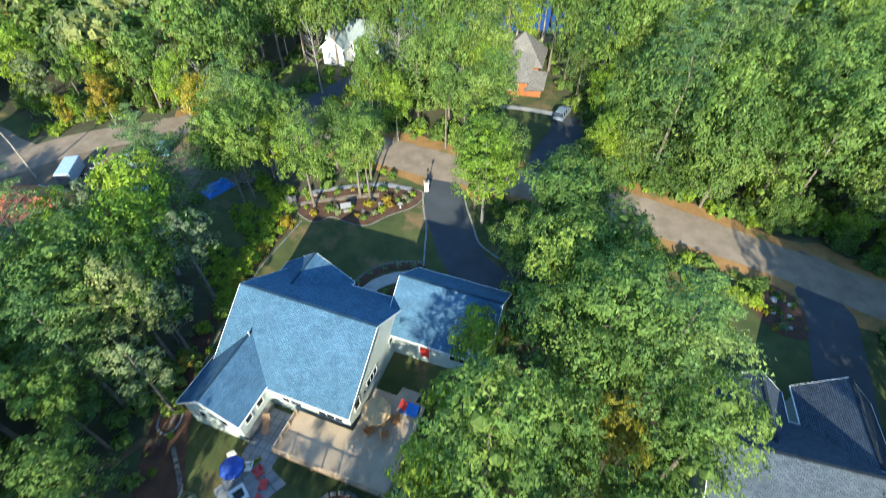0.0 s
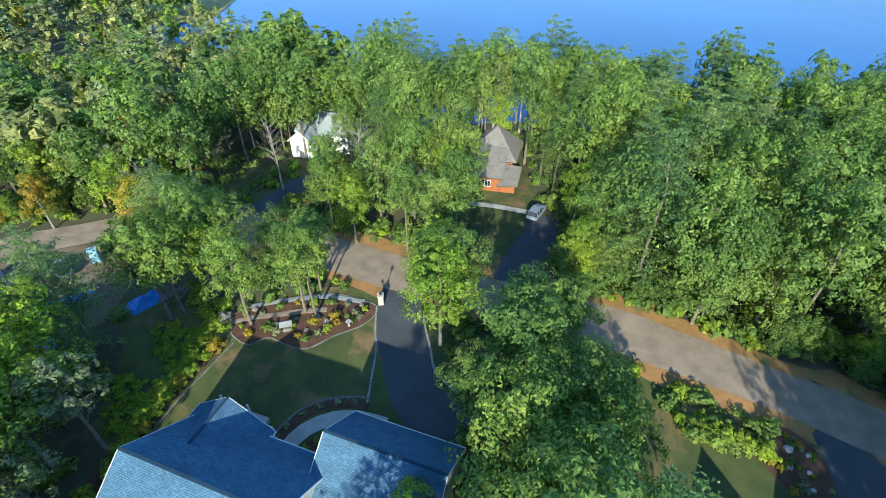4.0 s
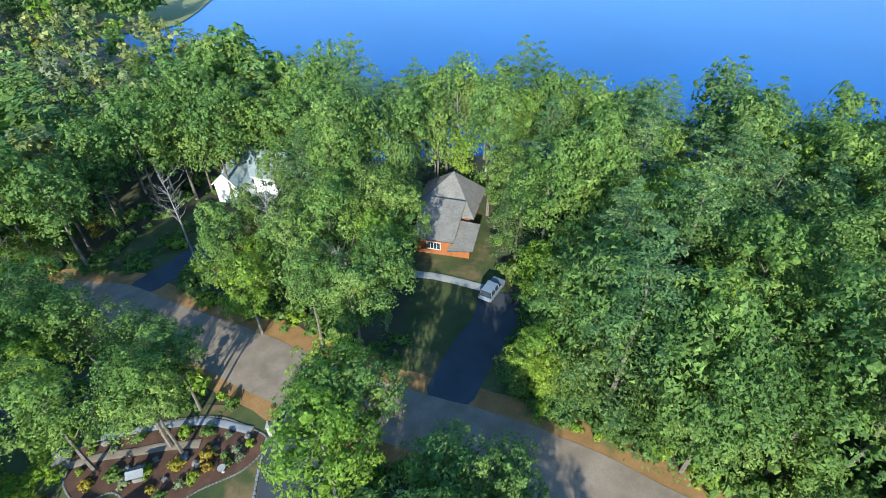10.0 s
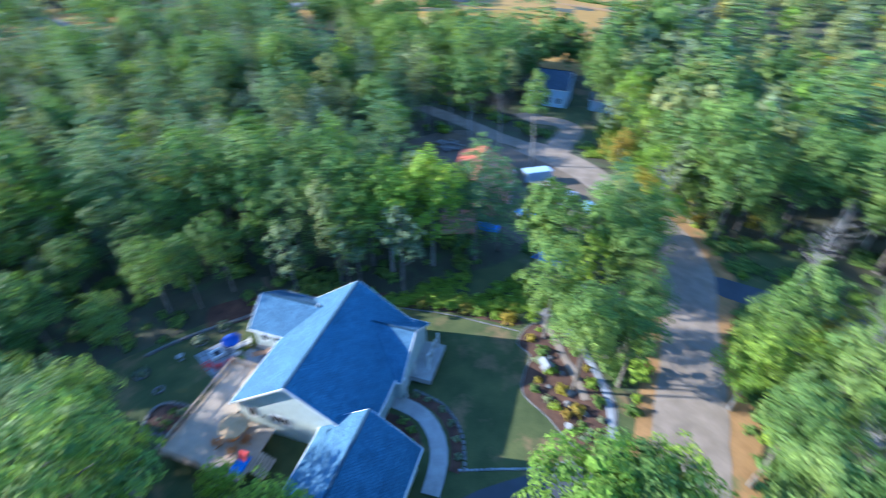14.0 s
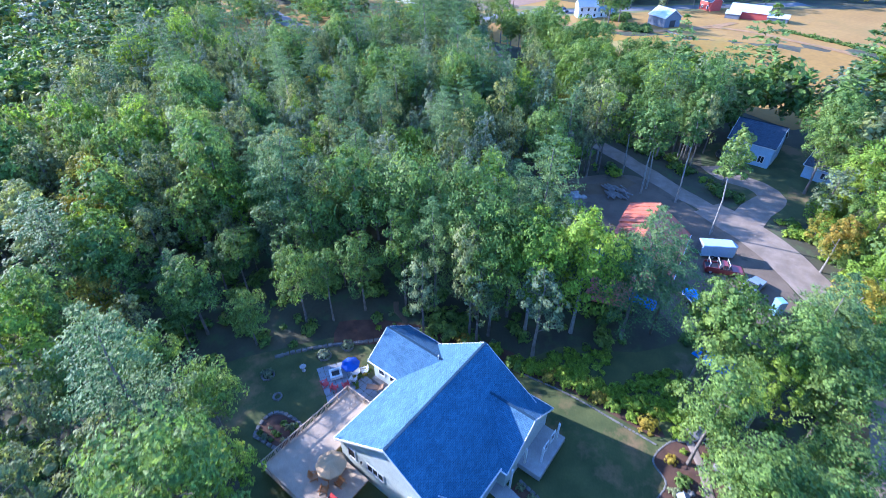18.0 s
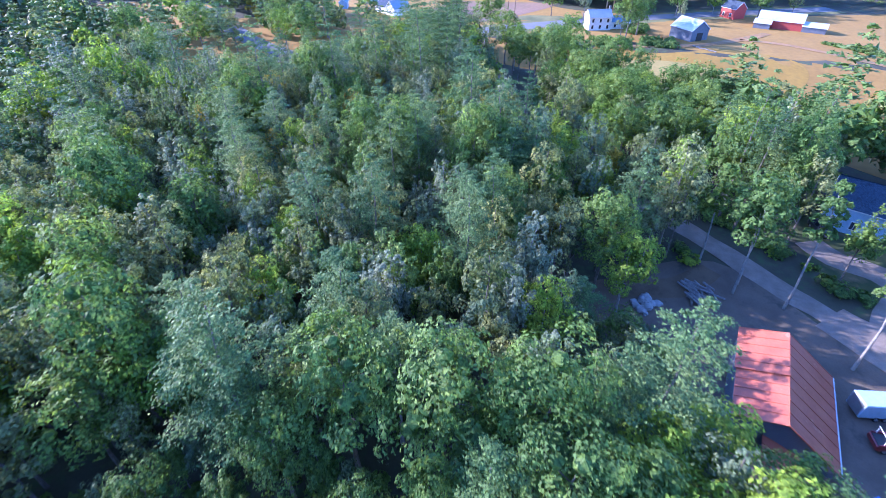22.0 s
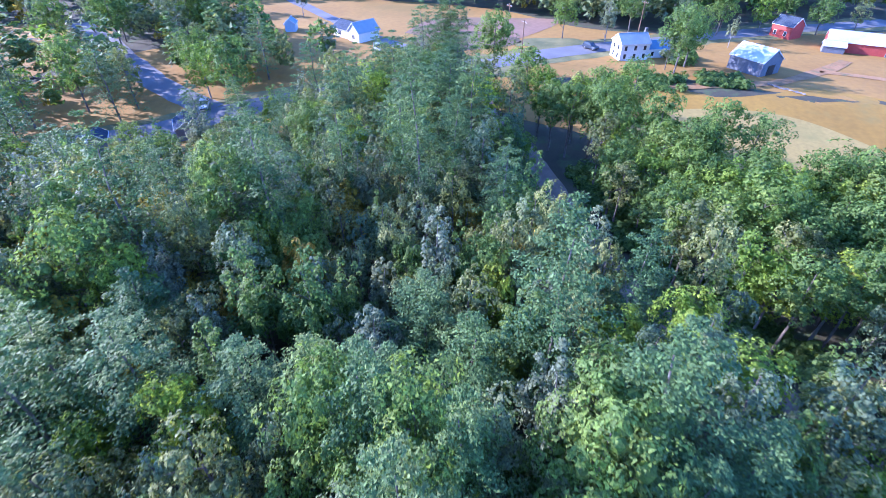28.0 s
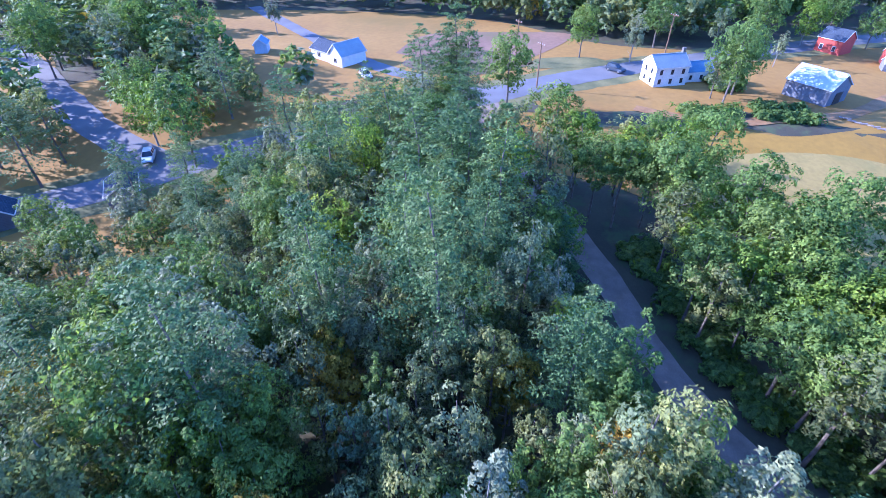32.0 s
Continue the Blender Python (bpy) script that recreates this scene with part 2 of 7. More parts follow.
WEST_LOT = [(24, 4), (23, 24), (20, 34), (18.5, 46), (30, 45), (40, 41), (48, 38), (50, 0)]
FARM = [(-117.2, 75.7), (-130.3, 55), (-128.9, 34), (-134.6, 24.6), (-141, 18.4), (-147.3, 12.5), (-152.8, 4.1), (-156.9, -9.4), (-167.7, -19.3), (-182.1, -19.5), (-174.3, -44), (-171.7, -62.9), (-183.4, -81.1), (-205.8, -111.2), (-234.8, -142.8), (-246.8, -111.2), (-251, -59.8), (-244.6, -24.2), (-226.4, 2.6),
        (-223.5, 27.1), (-229.2, 54.8), (-234.8, 74.5), (-245.7, 102.2), (-280, 190), (-167.7, 114.4), (-133.2, 92.7)]
ROADSIDE = [(-104, -112), (-112, -78), (-121.6, -64), (-133.2, -54.8), (-147.3, -52.5), (-167.7, -52.8), (-178.2, -73.1), (-174.3, -107.5), (-140.3, -126.6)]
EAST_FIELD = [(-154.2, -127.7), (-147.3, -158.8), (-174.3, -180.7), (-193.5, -150.7), (-177.6, -121.6)]


def curve(points, step=2.0):
    """A smooth line through points, as an array."""
    p = np.array([points[0], *points, points[-1]], float)
    out = []
    for a, b, c, d in zip(p, p[1:], p[2:], p[3:]):
        n = max(2, int(np.hypot(*(c - b)) / step))
        for k in range(n):
            t = k / n
            out.append(0.5 * (2 * b + (c - a) * t + (2 * a - 5 * b + 4 * c - d) * t * t + (3 * b - a - 3 * c + d) * t**3))
    out.append(p[-1])
    return np.array(out)


def off_line(xy, points):
    """How far places lie from a line."""
    line = curve(points, 4.0)
    best = np.full(len(xy), 1e9)
    for a, b in zip(line, line[1:]):
        d = b - a
        t = np.clip(((xy - a) @ d) / max(d @ d, 1e-6), 0, 1)
        best = np.minimum(best, np.hypot(*(xy - a - t[:, None] * d).T))
    return best


def inside(xy, poly):
    x, y = xy.T
    hit = np.zeros(len(xy), bool)
    for (ax, ay), (bx, by) in zip(poly, poly[1:] + poly[:1]):
        cross = ((ay > y) != (by > y)) & (x < (bx - ax) * (y - ay) / (by - ay + 1e-9) + ax)
        hit ^= cross
    return hit


# ---- ground materials ----
M_FLOOR = surface("forest_floor", (0.04, 0.038, 0.022), (0.09, 0.085, 0.045), 0.12, 3.0, 0.95, 0.6, stain=((0.06, 0.085, 0.03), 0.3, 0.52))
M_LAWN = surface("mown_grass", (0.036, 0.056, 0.014), (0.088, 0.104, 0.03), 0.3, 6.0, 0.95, 0.7, stain=((0.17, 0.115, 0.055), 0.14, 0.53))
M_DRY = surface("dry_field", (0.26, 0.142, 0.022), (0.35, 0.205, 0.038), 0.03, 0.7, 0.95, 0.4, stain=((0.2, 0.128, 0.02), 0.02, 0.55))
M_PLOUGHED = surface("ploughed_soil", (0.2, 0.115, 0.07), (0.27, 0.165, 0.1), 0.05, 0.8, 0.95, 0.4, stain=((0.15, 0.12, 0.05), 0.03, 0.55))
M_HAY = surface("hay_stubble", (0.25, 0.145, 0.014), (0.33, 0.195, 0.02), 0.04, 0.9, 0.95, 0.4, stain=((0.19, 0.15, 0.035), 0.03, 0.55))
M_ROUGH_GRASS = surface("rough_grass", (0.10, 0.11, 0.035), (0.22, 0.2, 0.07), 0.2, 4.0, 0.95, 0.5)
M_GRAVEL = surface("gravel", (0.2, 0.155, 0.115), (0.3, 0.24, 0.185), 0.5, 7.0, 0.95, 0.5, stain=((0.17, 0.135, 0.1), 0.22, 0.56))
M_DIRT = surface("bare_dirt", (0.1, 0.07, 0.038), (0.18, 0.128, 0.076), 0.2, 7.0, 0.95, 0.5, stain=((0.075, 0.055, 0.03), 0.25, 0.55))
M_VERGE = surface("dry_verge", (0.22, 0.12, 0.04), (0.36, 0.2, 0.075), 0.4, 5.0, 0.95, 0.5, stain=((0.12, 0.12, 0.04), 0.35, 0.55))
M_ASPHALT = surface("asphalt", (0.042, 0.049, 0.06), (0.064, 0.074, 0.09), 0.3, 20.0, 0.85, 0.2)
M_OLD_ASPHALT = surface("worn_asphalt", (0.13, 0.13, 0.135), (0.19, 0.19, 0.195), 0.15, 20.0, 0.85, 0.2)
M_CONCRETE = surface("concrete", (0.32, 0.31, 0.3), (0.44, 0.43, 0.41), 0.8, 10.0, 0.85, 0.2)


# ---- ground, water ----
def sheet(name, xs, ys, z_of, material):
    gx, gy = np.meshgrid(xs, ys)
    gz = z_of(gx, gy)
    v = np.stack([gx, gy, gz], -1).reshape(-1, 3)
    w = len(xs)
    i = np.arange(len(ys) - 1)[:, None] * w + np.arange(w - 1)
    q = np.stack([i, i + 1, i + w + 1, i + w], -1).reshape(-1, 4)
    me = bpy.data.meshes.new(name)
    me.vertices.add(len(v))
    me.vertices.foreach_set("co", v.astype(np.float32).ravel())
    me.loops.add(q.size)
    me.loops.foreach_set("vertex_index", q.astype(np.int32).ravel())
    me.polygons.add(len(q))
    me.polygons.foreach_set("loop_start", np.arange(len(q), dtype=np.int32) * 4)
    me.polygons.foreach_set("loop_total", np.full(len(q), 4, dtype=np.int32))
    me.polygons.foreach_set("use_smooth", np.ones(len(q), bool))
    me.update(calc_edges=True)
    me.materials.append(material)
    return new(name, me)


axis_x = np.r_[-3000, -2200, -1500, -1000, -700, np.arange(-560, -360, 10), np.arange(-360, 170, 2.5), np.arange(170, 400, 12), 500, 800, 1300, 2000, 3000]
axis_y = np.r_[-3000, -2000, -1300, -800, -500, np.arange(-340, -200, 10), np.arange(-200, 180, 2.5), np.arange(180, 420, 12), 600, 900, 1500, 2200, 3000]
tagged(sheet("ground", axis_x, axis_y, ground_z, M_FLOOR), "leaf-strewn forest ground with patches of grass", "ground", kind="structure")

m_water, wt, wb = nodes_of("river_water")
wcol = ramp_of(wt, noise_of(wt, 0.012, 3.0), [(0.35, (0.003, 0.058, 0.225)), (0.65, (0.004, 0.075, 0.275))])
wt.links.new(wcol, wb.inputs["Base Color"])
wb.inputs["Roughness"].default_value = 0.3
wb.inputs["Specular IOR Level"].default_value = 0.1
bump_of(wt, wb, noise_of(wt, 1.1, 5.0, 0.6, (1, 0.35, 1)), 0.25, 0.12)
bm = bmesh.new()
bmesh.ops.create_grid(bm, x_segments=2, y_segments=2, size=2900)
river = part("water", bm, m_water)
river.location = (0, 0, WATER_Z)
tagged(river, "calm blue river with fine ripples", "water", kind="structure")


def ribbon(name, points, width, material, lift, label, category="road", kind="structure", edge=0.25, seed=1):
    """A road laid on the ground, with slightly uneven edges."""
    line = curve(points, 1.6)
    rng = np.random.default_rng(seed)
    d = np.gradient(line, axis=0)
    side = np.stack([-d[:, 1], d[:, 0]], -1) / np.hypot(*d.T)[:, None]
    wave = np.stack([np.convolve(rng.normal(size=len(line) + 8), np.ones(9) / 3.0, "valid") for _ in range(2)], -1) * edge
    cols = np.array([-0.5, -0.25, 0.0, 0.25, 0.5]) * width
    v = []
    for p, s, w in zip(line, side, wave):
        for k, c in enumerate(cols):
            q = p + s * (c + (w[0] if k == 0 else w[1] if k == 4 else 0))
            v.append((*q, float(ground_z(*q)) + lift + (0.03 if k in (1, 2, 3) else 0)))
    n = len(cols)
    f = [(i * n + k, i * n + k + 1, (i + 1) * n + k + 1, (i + 1) * n + k) for i in range(len(line) - 1) for k in range(n - 1)]
    me = bpy.data.meshes.new(name)
    me.from_pydata(v, [], f)
    me.materials.append(material)
    return tagged(new(name, me), label, category, kind=kind)


def patch(name, poly, material, lift, label, category="ground", cuts=6, kind="structure", longest=4.5):
    """A stretch of other ground laid on the land."""
    line = curve([*poly, poly[0]], 3.0)[:-1]
    bm = bmesh.new()
    vs = [bm.verts.new((x, y, 0)) for x, y in line]
    bmesh.ops.triangle_fill(bm, use_beauty=True, edges=[bm.edges.new((a, b)) for a, b in zip(vs, vs[1:] + vs[:1])])
    for _ in range(cuts):
        long = [e for e in bm.edges if e.calc_length() > longest]
        if not long:
            break
        bmesh.ops.subdivide_edges(bm, edges=long, cuts=1)
        bmesh.ops.triangulate(bm, faces=bm.faces[:])
    for v in bm.verts:
        v.co.z = float(ground_z(v.co.x, v.co.y)) + lift
    for f in bm.faces:
        f.normal_update()
        if f.normal.z < 0:
            f.normal_flip()
    return tagged(part(name, bm, material), label, category, kind=kind)


patch("lawn", HOUSE_LOT, M_LAWN, 0.05, "mown lawn round the grey-roofed house, part dry", "lawn")
M_YARD = surface("trodden_gravel", (0.11, 0.083, 0.057), (0.185, 0.14, 0.097), 0.2, 7.0, 0.95, 0.5, stain=((0.07, 0.062, 0.045), 0.25, 0.55))
patch("yard", BARN_YARD, M_YARD, 0.05, "bare dirt yard beside the red-roofed barn", "yard")
M_WEEDY = surface("weedy_ground", (0.045, 0.065, 0.018), (0.1, 0.11, 0.032), 0.3, 5.0, 0.95, 0.6, stain=((0.15, 0.115, 0.07), 0.13, 0.56))
patch("brush_ground", BRUSH_YARD, M_WEEDY, 0.04, "rough dirt ground beside the lawn", "ground")
patch("lawn_cabin", CABIN_LOT, M_LAWN, 0.05, "shaded lawn round the wooden cabin", "lawn")
patch("lawn_white", WHITE_LOT, M_LAWN, 0.05, "grass in front of the white house", "lawn")
patch("lawn_blue", BLUE_LOT, M_LAWN, 0.05, "grass beside the light blue house", "lawn")
patch("lawn_west", WEST_LOT, M_LAWN, 0.05, "lawn of the neighbouring house", "lawn")
patch("farm_field", FARM, M_DRY, 0.06, "wide dry yellow farm field", "field", 6, longest=12)
patch("ploughed_strip", [(-206.4, -47), (-226.1, -42.7), (-232.9, -20.8), (-233.6, -3.3), (-213.5, -10.3), (-198.4, -22.7)], M_PLOUGHED, 0.11, "reddish-brown ploughed strip in the field", "field", longest=9)
patch("hay_field", [(-176, 18), (-172, 32), (-176, 45), (-181.7, 54), (-172, 72), (-152, 66), (-140, 46), (-146, 24), (-158, 14)], M_HAY, 0.1, "ochre mown hay field beside the wood", "field", longest=9)
patch("roadside_grass", ROADSIDE, M_DRY, 0.06, "dry grass yard beside the paved road", "field")
patch("east_field", EAST_FIELD, M_DRY, 0.06, "small dry clearing behind trees", "field")
ribbon("road_gravel_verge", GRAVEL_ROAD[:14], 11.4, M_VERGE, 0.07, "dry leafy verge along the gravel road", "verge", edge=0.7)
ribbon("road_gravel", GRAVEL_ROAD[:18], 6.6, M_GRAVEL, 0.12, "wide pale gravel road with wheel tracks")
ribbon("lane_gravel", GRAVEL_ROAD[16:], 3.9, M_GRAVEL, 0.1, "narrow grey gravel lane running into the wood")
ribbon("road_main_verge", MAIN_ROAD, 14, M_ROUGH_GRASS, 0.08, "grassy verge along the paved road", "verge", edge=0.6)
ribbon("road_main", MAIN_ROAD, 7.6, M_OLD_ASPHALT, 0.14, "paved two-lane road, worn grey")
ribbon("driveway_house", HOUSE_DRIVE, 5.6, M_ASPHALT, 0.085, "dark asphalt driveway to the garage", "driveway", edge=0.03)
ribbon("driveway_cabin", CABIN_DRIVE, 5.2, M_ASPHALT, 0.085, "dark asphalt driveway to the cabin", "driveway", edge=0.05)
ribbon("driveway_white", WHITE_DRIVE, 4.2, M_ASPHALT, 0.085, "dark asphalt driveway to the white house", "driveway", edge=0.1)
ribbon("driveway_west", WEST_DRIVE, 5.6, M_ASPHALT, 0.085, "dark asphalt driveway of the neighbouring house", "driveway", edge=0.05)
ribbon("driveway_bend", BEND_DRIVE, 5.0, M_GRAVEL, 0.085, "gravel driveway curving to the light blue house", "driveway", edge=0.2)
ribbon("lane_farm", FARM_LANE, 4.5, M_OLD_ASPHALT, 0.13, "narrow paved lane across the fields")
ribbon("lane_yard", YARD_LANE, 4.0, M_DIRT, 0.1, "dirt track from the yard into the wood", "track", edge=0.4)
ribbon("side_street", SIDE_STREET, 6.0, M_OLD_ASPHALT, 0.13, "paved side street between trees")

ribbon("track_farm", [(-179.5, 8.7), (-176.9, 16.5), (-176.2, 26.1), (-179.5, 35.8), (-184.6, 48.4), (-194.7, 59.5), (-205.8, 69)], 3.2, M_VERGE, 0.14, "worn dirt track past the farmhouse", "track", edge=0.3)
ribbon("track_field", [(-194.7, 59.5), (-191, 73.7), (-178.2, 90.3), (-167.7, 104.4)], 2.6, M_VERGE, 0.14, "faint track along the field", "track", edge=0.3)
M_MARSH = surface("marsh_grass", (0.15, 0.16, 0.05), (0.26, 0.25, 0.09), 0.02, 0.4, 0.95, 0.3)
MARSH = [(-165, 222), (-215, 238), (-285, 290), (-375, 405), (-255, 415), (-190, 380), (-140, 360), (-118, 290), (-112, 236), (-140, 224)]
bm = bmesh.new()
vs = [bm.verts.new((x, y, WATER_Z + 0.25)) for x, y in curve([*MARSH, MARSH[0]], 8.0)[:-1]]
bmesh.ops.triangle_fill(bm, use_beauty=True, edges=[bm.edges.new((a, b)) for a, b in zip(vs, vs[1:] + vs[:1])])
tagged(part("marsh", bm, M_MARSH), "yellow-green salt marsh at the river's edge", "marsh", kind="structure")
bm = slab([(230, 432, WATER_Z + 0.4), (700, 380, WATER_Z + 0.4), (1400, 700, WATER_Z + 0.4), (300, 600, WATER_Z + 0.4)], 1.0)
tagged(part("marsh_far", bm, M_MARSH), "far grassy river bank", "marsh", kind="structure")


# ---- trees ----
def sprays(rng, centres, spread, count, size, lobe_of, flat=1.0, up=0.35, jitter=0.6):
    """Leaf sprays (loose four-cornered blades) scattered round clump centres; they face outwards from their lobe."""
    k = len(centres)
    c = np.repeat(centres, count, 0)
    out = np.repeat(centres - lobe_of, count, 0)
    off = rng.normal(size=(k * count, 3)) * spread
    off[:, 2] *= flat
    p = c + off
    nrm = out / (np.linalg.norm(out, axis=1, keepdims=True) + 1e-6) * 0.5 + off / (np.linalg.norm(off, axis=1, keepdims=True) + 1e-6) * 0.35
    nrm[:, 2] += up
    nrm += rng.normal(size=p.shape) * jitter
    nrm /= np.linalg.norm(nrm, axis=1, keepdims=True)
    t = np.cross(nrm, rng.normal(size=p.shape))
    t /= np.linalg.norm(t, axis=1, keepdims=True) + 1e-9
    b = np.cross(nrm, t)
    s = size * rng.uniform(0.6, 1.4, (len(p), 1))
    v = np.stack([p - t * s * 0.6 - b * s * 0.3, p - t * s * 0.45 + b * s * rng.uniform(0.25, 0.6, (len(p), 1)), p + t * s * 0.75], 1)
    return v.reshape(-1, 3)


def puffs(rng, centres, spread, count, size, lobe_of, jitter=0.32, tall=1.0):
    """Leaf sprays that shingle small domes; each dome bulges away from the heart of its lobe, and dark gaps stay between the domes."""
    k = len(centres)
    out = centres - lobe_of
    out = out / (np.linalg.norm(out, axis=1, keepdims=True) + 1e-6)
    out[:, 2] += 0.25
    out = np.repeat(out, count, 0)
    d = out * 0.75 + rng.normal(size=(k * count, 3)) * 0.72
    d /= np.linalg.norm(d, axis=1, keepdims=True) + 1e-6
    p = np.repeat(centres, count, 0) + d * np.array([1, 1, tall]) * (np.asarray(spread) * rng.uniform(0.7, 1.12, (k * count, 1)))
    nrm = d * 0.85 + out * 0.3 + rng.normal(size=p.shape) * jitter
    nrm[:, 2] += 0.28
    nrm /= np.linalg.norm(nrm, axis=1, keepdims=True)
    t = np.cross(nrm, rng.normal(size=p.shape))
    t /= np.linalg.norm(t, axis=1, keepdims=True) + 1e-9
    b = np.cross(nrm, t)
    s = size * rng.uniform(0.6, 1.4, (len(p), 1))
    v = np.stack([p - t * s * 0.6 - b * s * 0.35, p - t * s * 0.4 + b * s * rng.uniform(0.3, 0.65, (len(p), 1)), p + t * s * 0.75], 1)
    return v.reshape(-1, 3)


def core(centre, radius, squash=0.8):
    """A rough inner mass of leaves, in loose triangles."""
    a = np.linspace(0, math.tau, 6)[:-1]
    up = np.stack([np.cos(a) * 0.89, np.sin(a) * 0.89, np.full(5, 0.45)], -1)
    dn = np.stack([np.cos(a + 0.63) * 0.89, np.sin(a + 0.63) * 0.89, np.full(5, -0.45)], -1)
    top, bot = np.array([0, 0, 1.0]), np.array([0, 0, -1.0])
    tri = []
    for i in range(5):
        j = (i + 1) % 5
        tri += [up[i], up[j], top, dn[j], dn[i], bot, up[i], dn[i], up[j], dn[i], dn[j], up[j]]
    return np.array(tri) * radius * np.array([1, 1, squash]) + centre


def broad_crown(seed, height, radius, base, lobes=9, clumps=13, leaves=12, size=0.5, lift=0.0):
    """A leafy crown of several bulging lobes with gaps between them."""
    rng = np.random.default_rng(seed)
    mid, half = (height + base) / 2, (height - base) / 2
    out = []
    for k in range(lobes):
        a = k * 2.4 + rng.uniform(-0.5, 0.5)
        h = (k + 0.5) / lobes
        ring = radius * 0.62 * math.sqrt(max(0.05, 1 - (2 * h - 0.9) ** 2)) * rng.uniform(0.7, 1.15)
        lobe = np.array([math.cos(a) * ring, math.sin(a) * ring, base + (height - base) * (0.16 + 0.7 * h)])
        lr = radius * rng.uniform(0.42, 0.62)
        d = rng.normal(size=(clumps, 3))
        d[:, 2] = np.abs(d[:, 2]) * 0.9 - 0.25
        d /= np.linalg.norm(d, axis=1, keepdims=True)
        c = lobe + d * lr * rng.uniform(0.62, 1.0, (clumps, 1)) * np.array([1, 1, 0.85 + lift])
        out.append(puffs(rng, c, lr * rng.uniform(0.3, 0.48), leaves, size, lobe))
        out.append(core(lobe, lr * 0.27))
    return np.concatenate(out)


def spire_crown(seed, height, radius, base, tips=11, clumps=7, leaves=12, size=0.5):
    """A crown of upswept, pointed shoots, as young maples and poplars have."""
    rng = np.random.default_rng(seed)
    out = []
    for k in range(tips):
        a = k * 2.4 + rng.uniform(-0.4, 0.4)
        far = radius * math.sqrt((k + 0.4) / tips)
        foot = np.array([math.cos(a) * far * 0.35, math.sin(a) * far * 0.35, base + (height - base) * 0.12])
        tip = np.array([math.cos(a) * far, math.sin(a) * far, height - (far / radius) ** 1.7 * (height - base) * 0.55 + rng.uniform(-0.5, 0.5)])
        t = np.linspace(0.25, 1.0, clumps)[:, None]
        c = foot + (tip - foot) * t + rng.normal(size=(clumps, 3)) * radius * 0.1
        w = radius * (0.30 - 0.19 * t)
        out.append(core(foot + (tip - foot) * 0.5, radius * 0.2, 1.5))
        for cc, ww in zip(c, w):
            out.append(puffs(rng, cc[None], float(ww[0]) * 1.35, leaves, size, foot + (cc - foot) * 0.4, 0.32, 1.3))
    return np.concatenate(out)


def pine_crown(seed, height, radius, base, rings=10, arms=5, leaves=16, size=0.6):
    """Separate tiers of level boughs, each a long feather of needle sprays with gaps between the tiers."""
    rng = np.random.default_rng(seed)
    out = []
    for k in range(rings):
        h = k / (rings - 1)
        z = base + (height - base) * h**0.9
        reach = radius * (1 - h**1.6) ** 0.75 + 0.45
        n = arms if h < 0.75 else 4
        for j in range(n):
            a = j * math.tau / n + k * 1.9 + rng.uniform(-0.4, 0.4)
            r = reach * rng.uniform(0.55, 1.2)
            t = np.array([0.35, 0.6, 0.82, 1.0])[:, None] if r > 1.6 else np.array([0.5, 0.95])[:, None]
            along = np.array([math.cos(a), math.sin(a), 0.0])
            c = np.array([0, 0, z]) + t * r * along + np.array([0, 0, 1]) * (0.12 * r * np.sin(t * 2.2))
            for q, tt in zip(c, t):
                wide = (0.11 * r + 0.14) * (1.25 - 0.6 * float(tt[0]))
                out.append(sprays(rng, q[None], wide, max(3, leaves * 2 // 5), size, q - np.array([0, 0, 1.0]), 0.3, 0.85, 0.4))
    out.append(sprays(rng, np.array([[0, 0, height - 1.0], [0, 0, height - 0.7]]), 0.22, max(3, leaves // 3), size * 0.6, np.array([0, 0, height - 2]), 1.6))
    return np.concatenate(out)


def stem(seed, height, base, girth, limbs, reach, lean=0.0, sides=6):
    """A tapered, slightly bent trunk with limbs."""
    rng = np.random.default_rng(seed)
    sway = rng.normal(size=(6, 2)) * 0.012 * height
    pts = [(lean * height * (k / 5) ** 1.5 + sway[k][0] * k / 5, sway[k][1] * k / 5, height * 0.92 * k / 5 - (0.4 if k == 0 else 0)) for k in range(6)]
    bm = tube(pts, [girth * (1 - 0.8 * k / 5) * (1.25 if k == 0 else 1) for k in range(6)], sides)
    for k in range(limbs):
        h = base + (height * 0.82 - base) * (k + 0.3) / max(1, limbs)
        f = h / (height * 0.92) * 5
        i = min(4, int(f))
        p = Vector(pts[i]).lerp(Vector(pts[i + 1]), f - i)
        a = k * 2.4 + rng.uniform(-0.4, 0.4)
        r = reach * rng.uniform(0.6, 1.0) * (1 - 0.45 * h / height)
        q = p + Vector((math.cos(a) * r * 0.5, math.sin(a) * r * 0.5, r * 0.45))
        e = p + Vector((math.cos(a) * r, math.sin(a) * r, r * 0.75))
        g = girth * 0.42 * (1 - 0.5 * h / height)
        tube([p, q, e], [g, g * 0.6, g * 0.18], 4, bm)
    return bm


SPECIES = {}


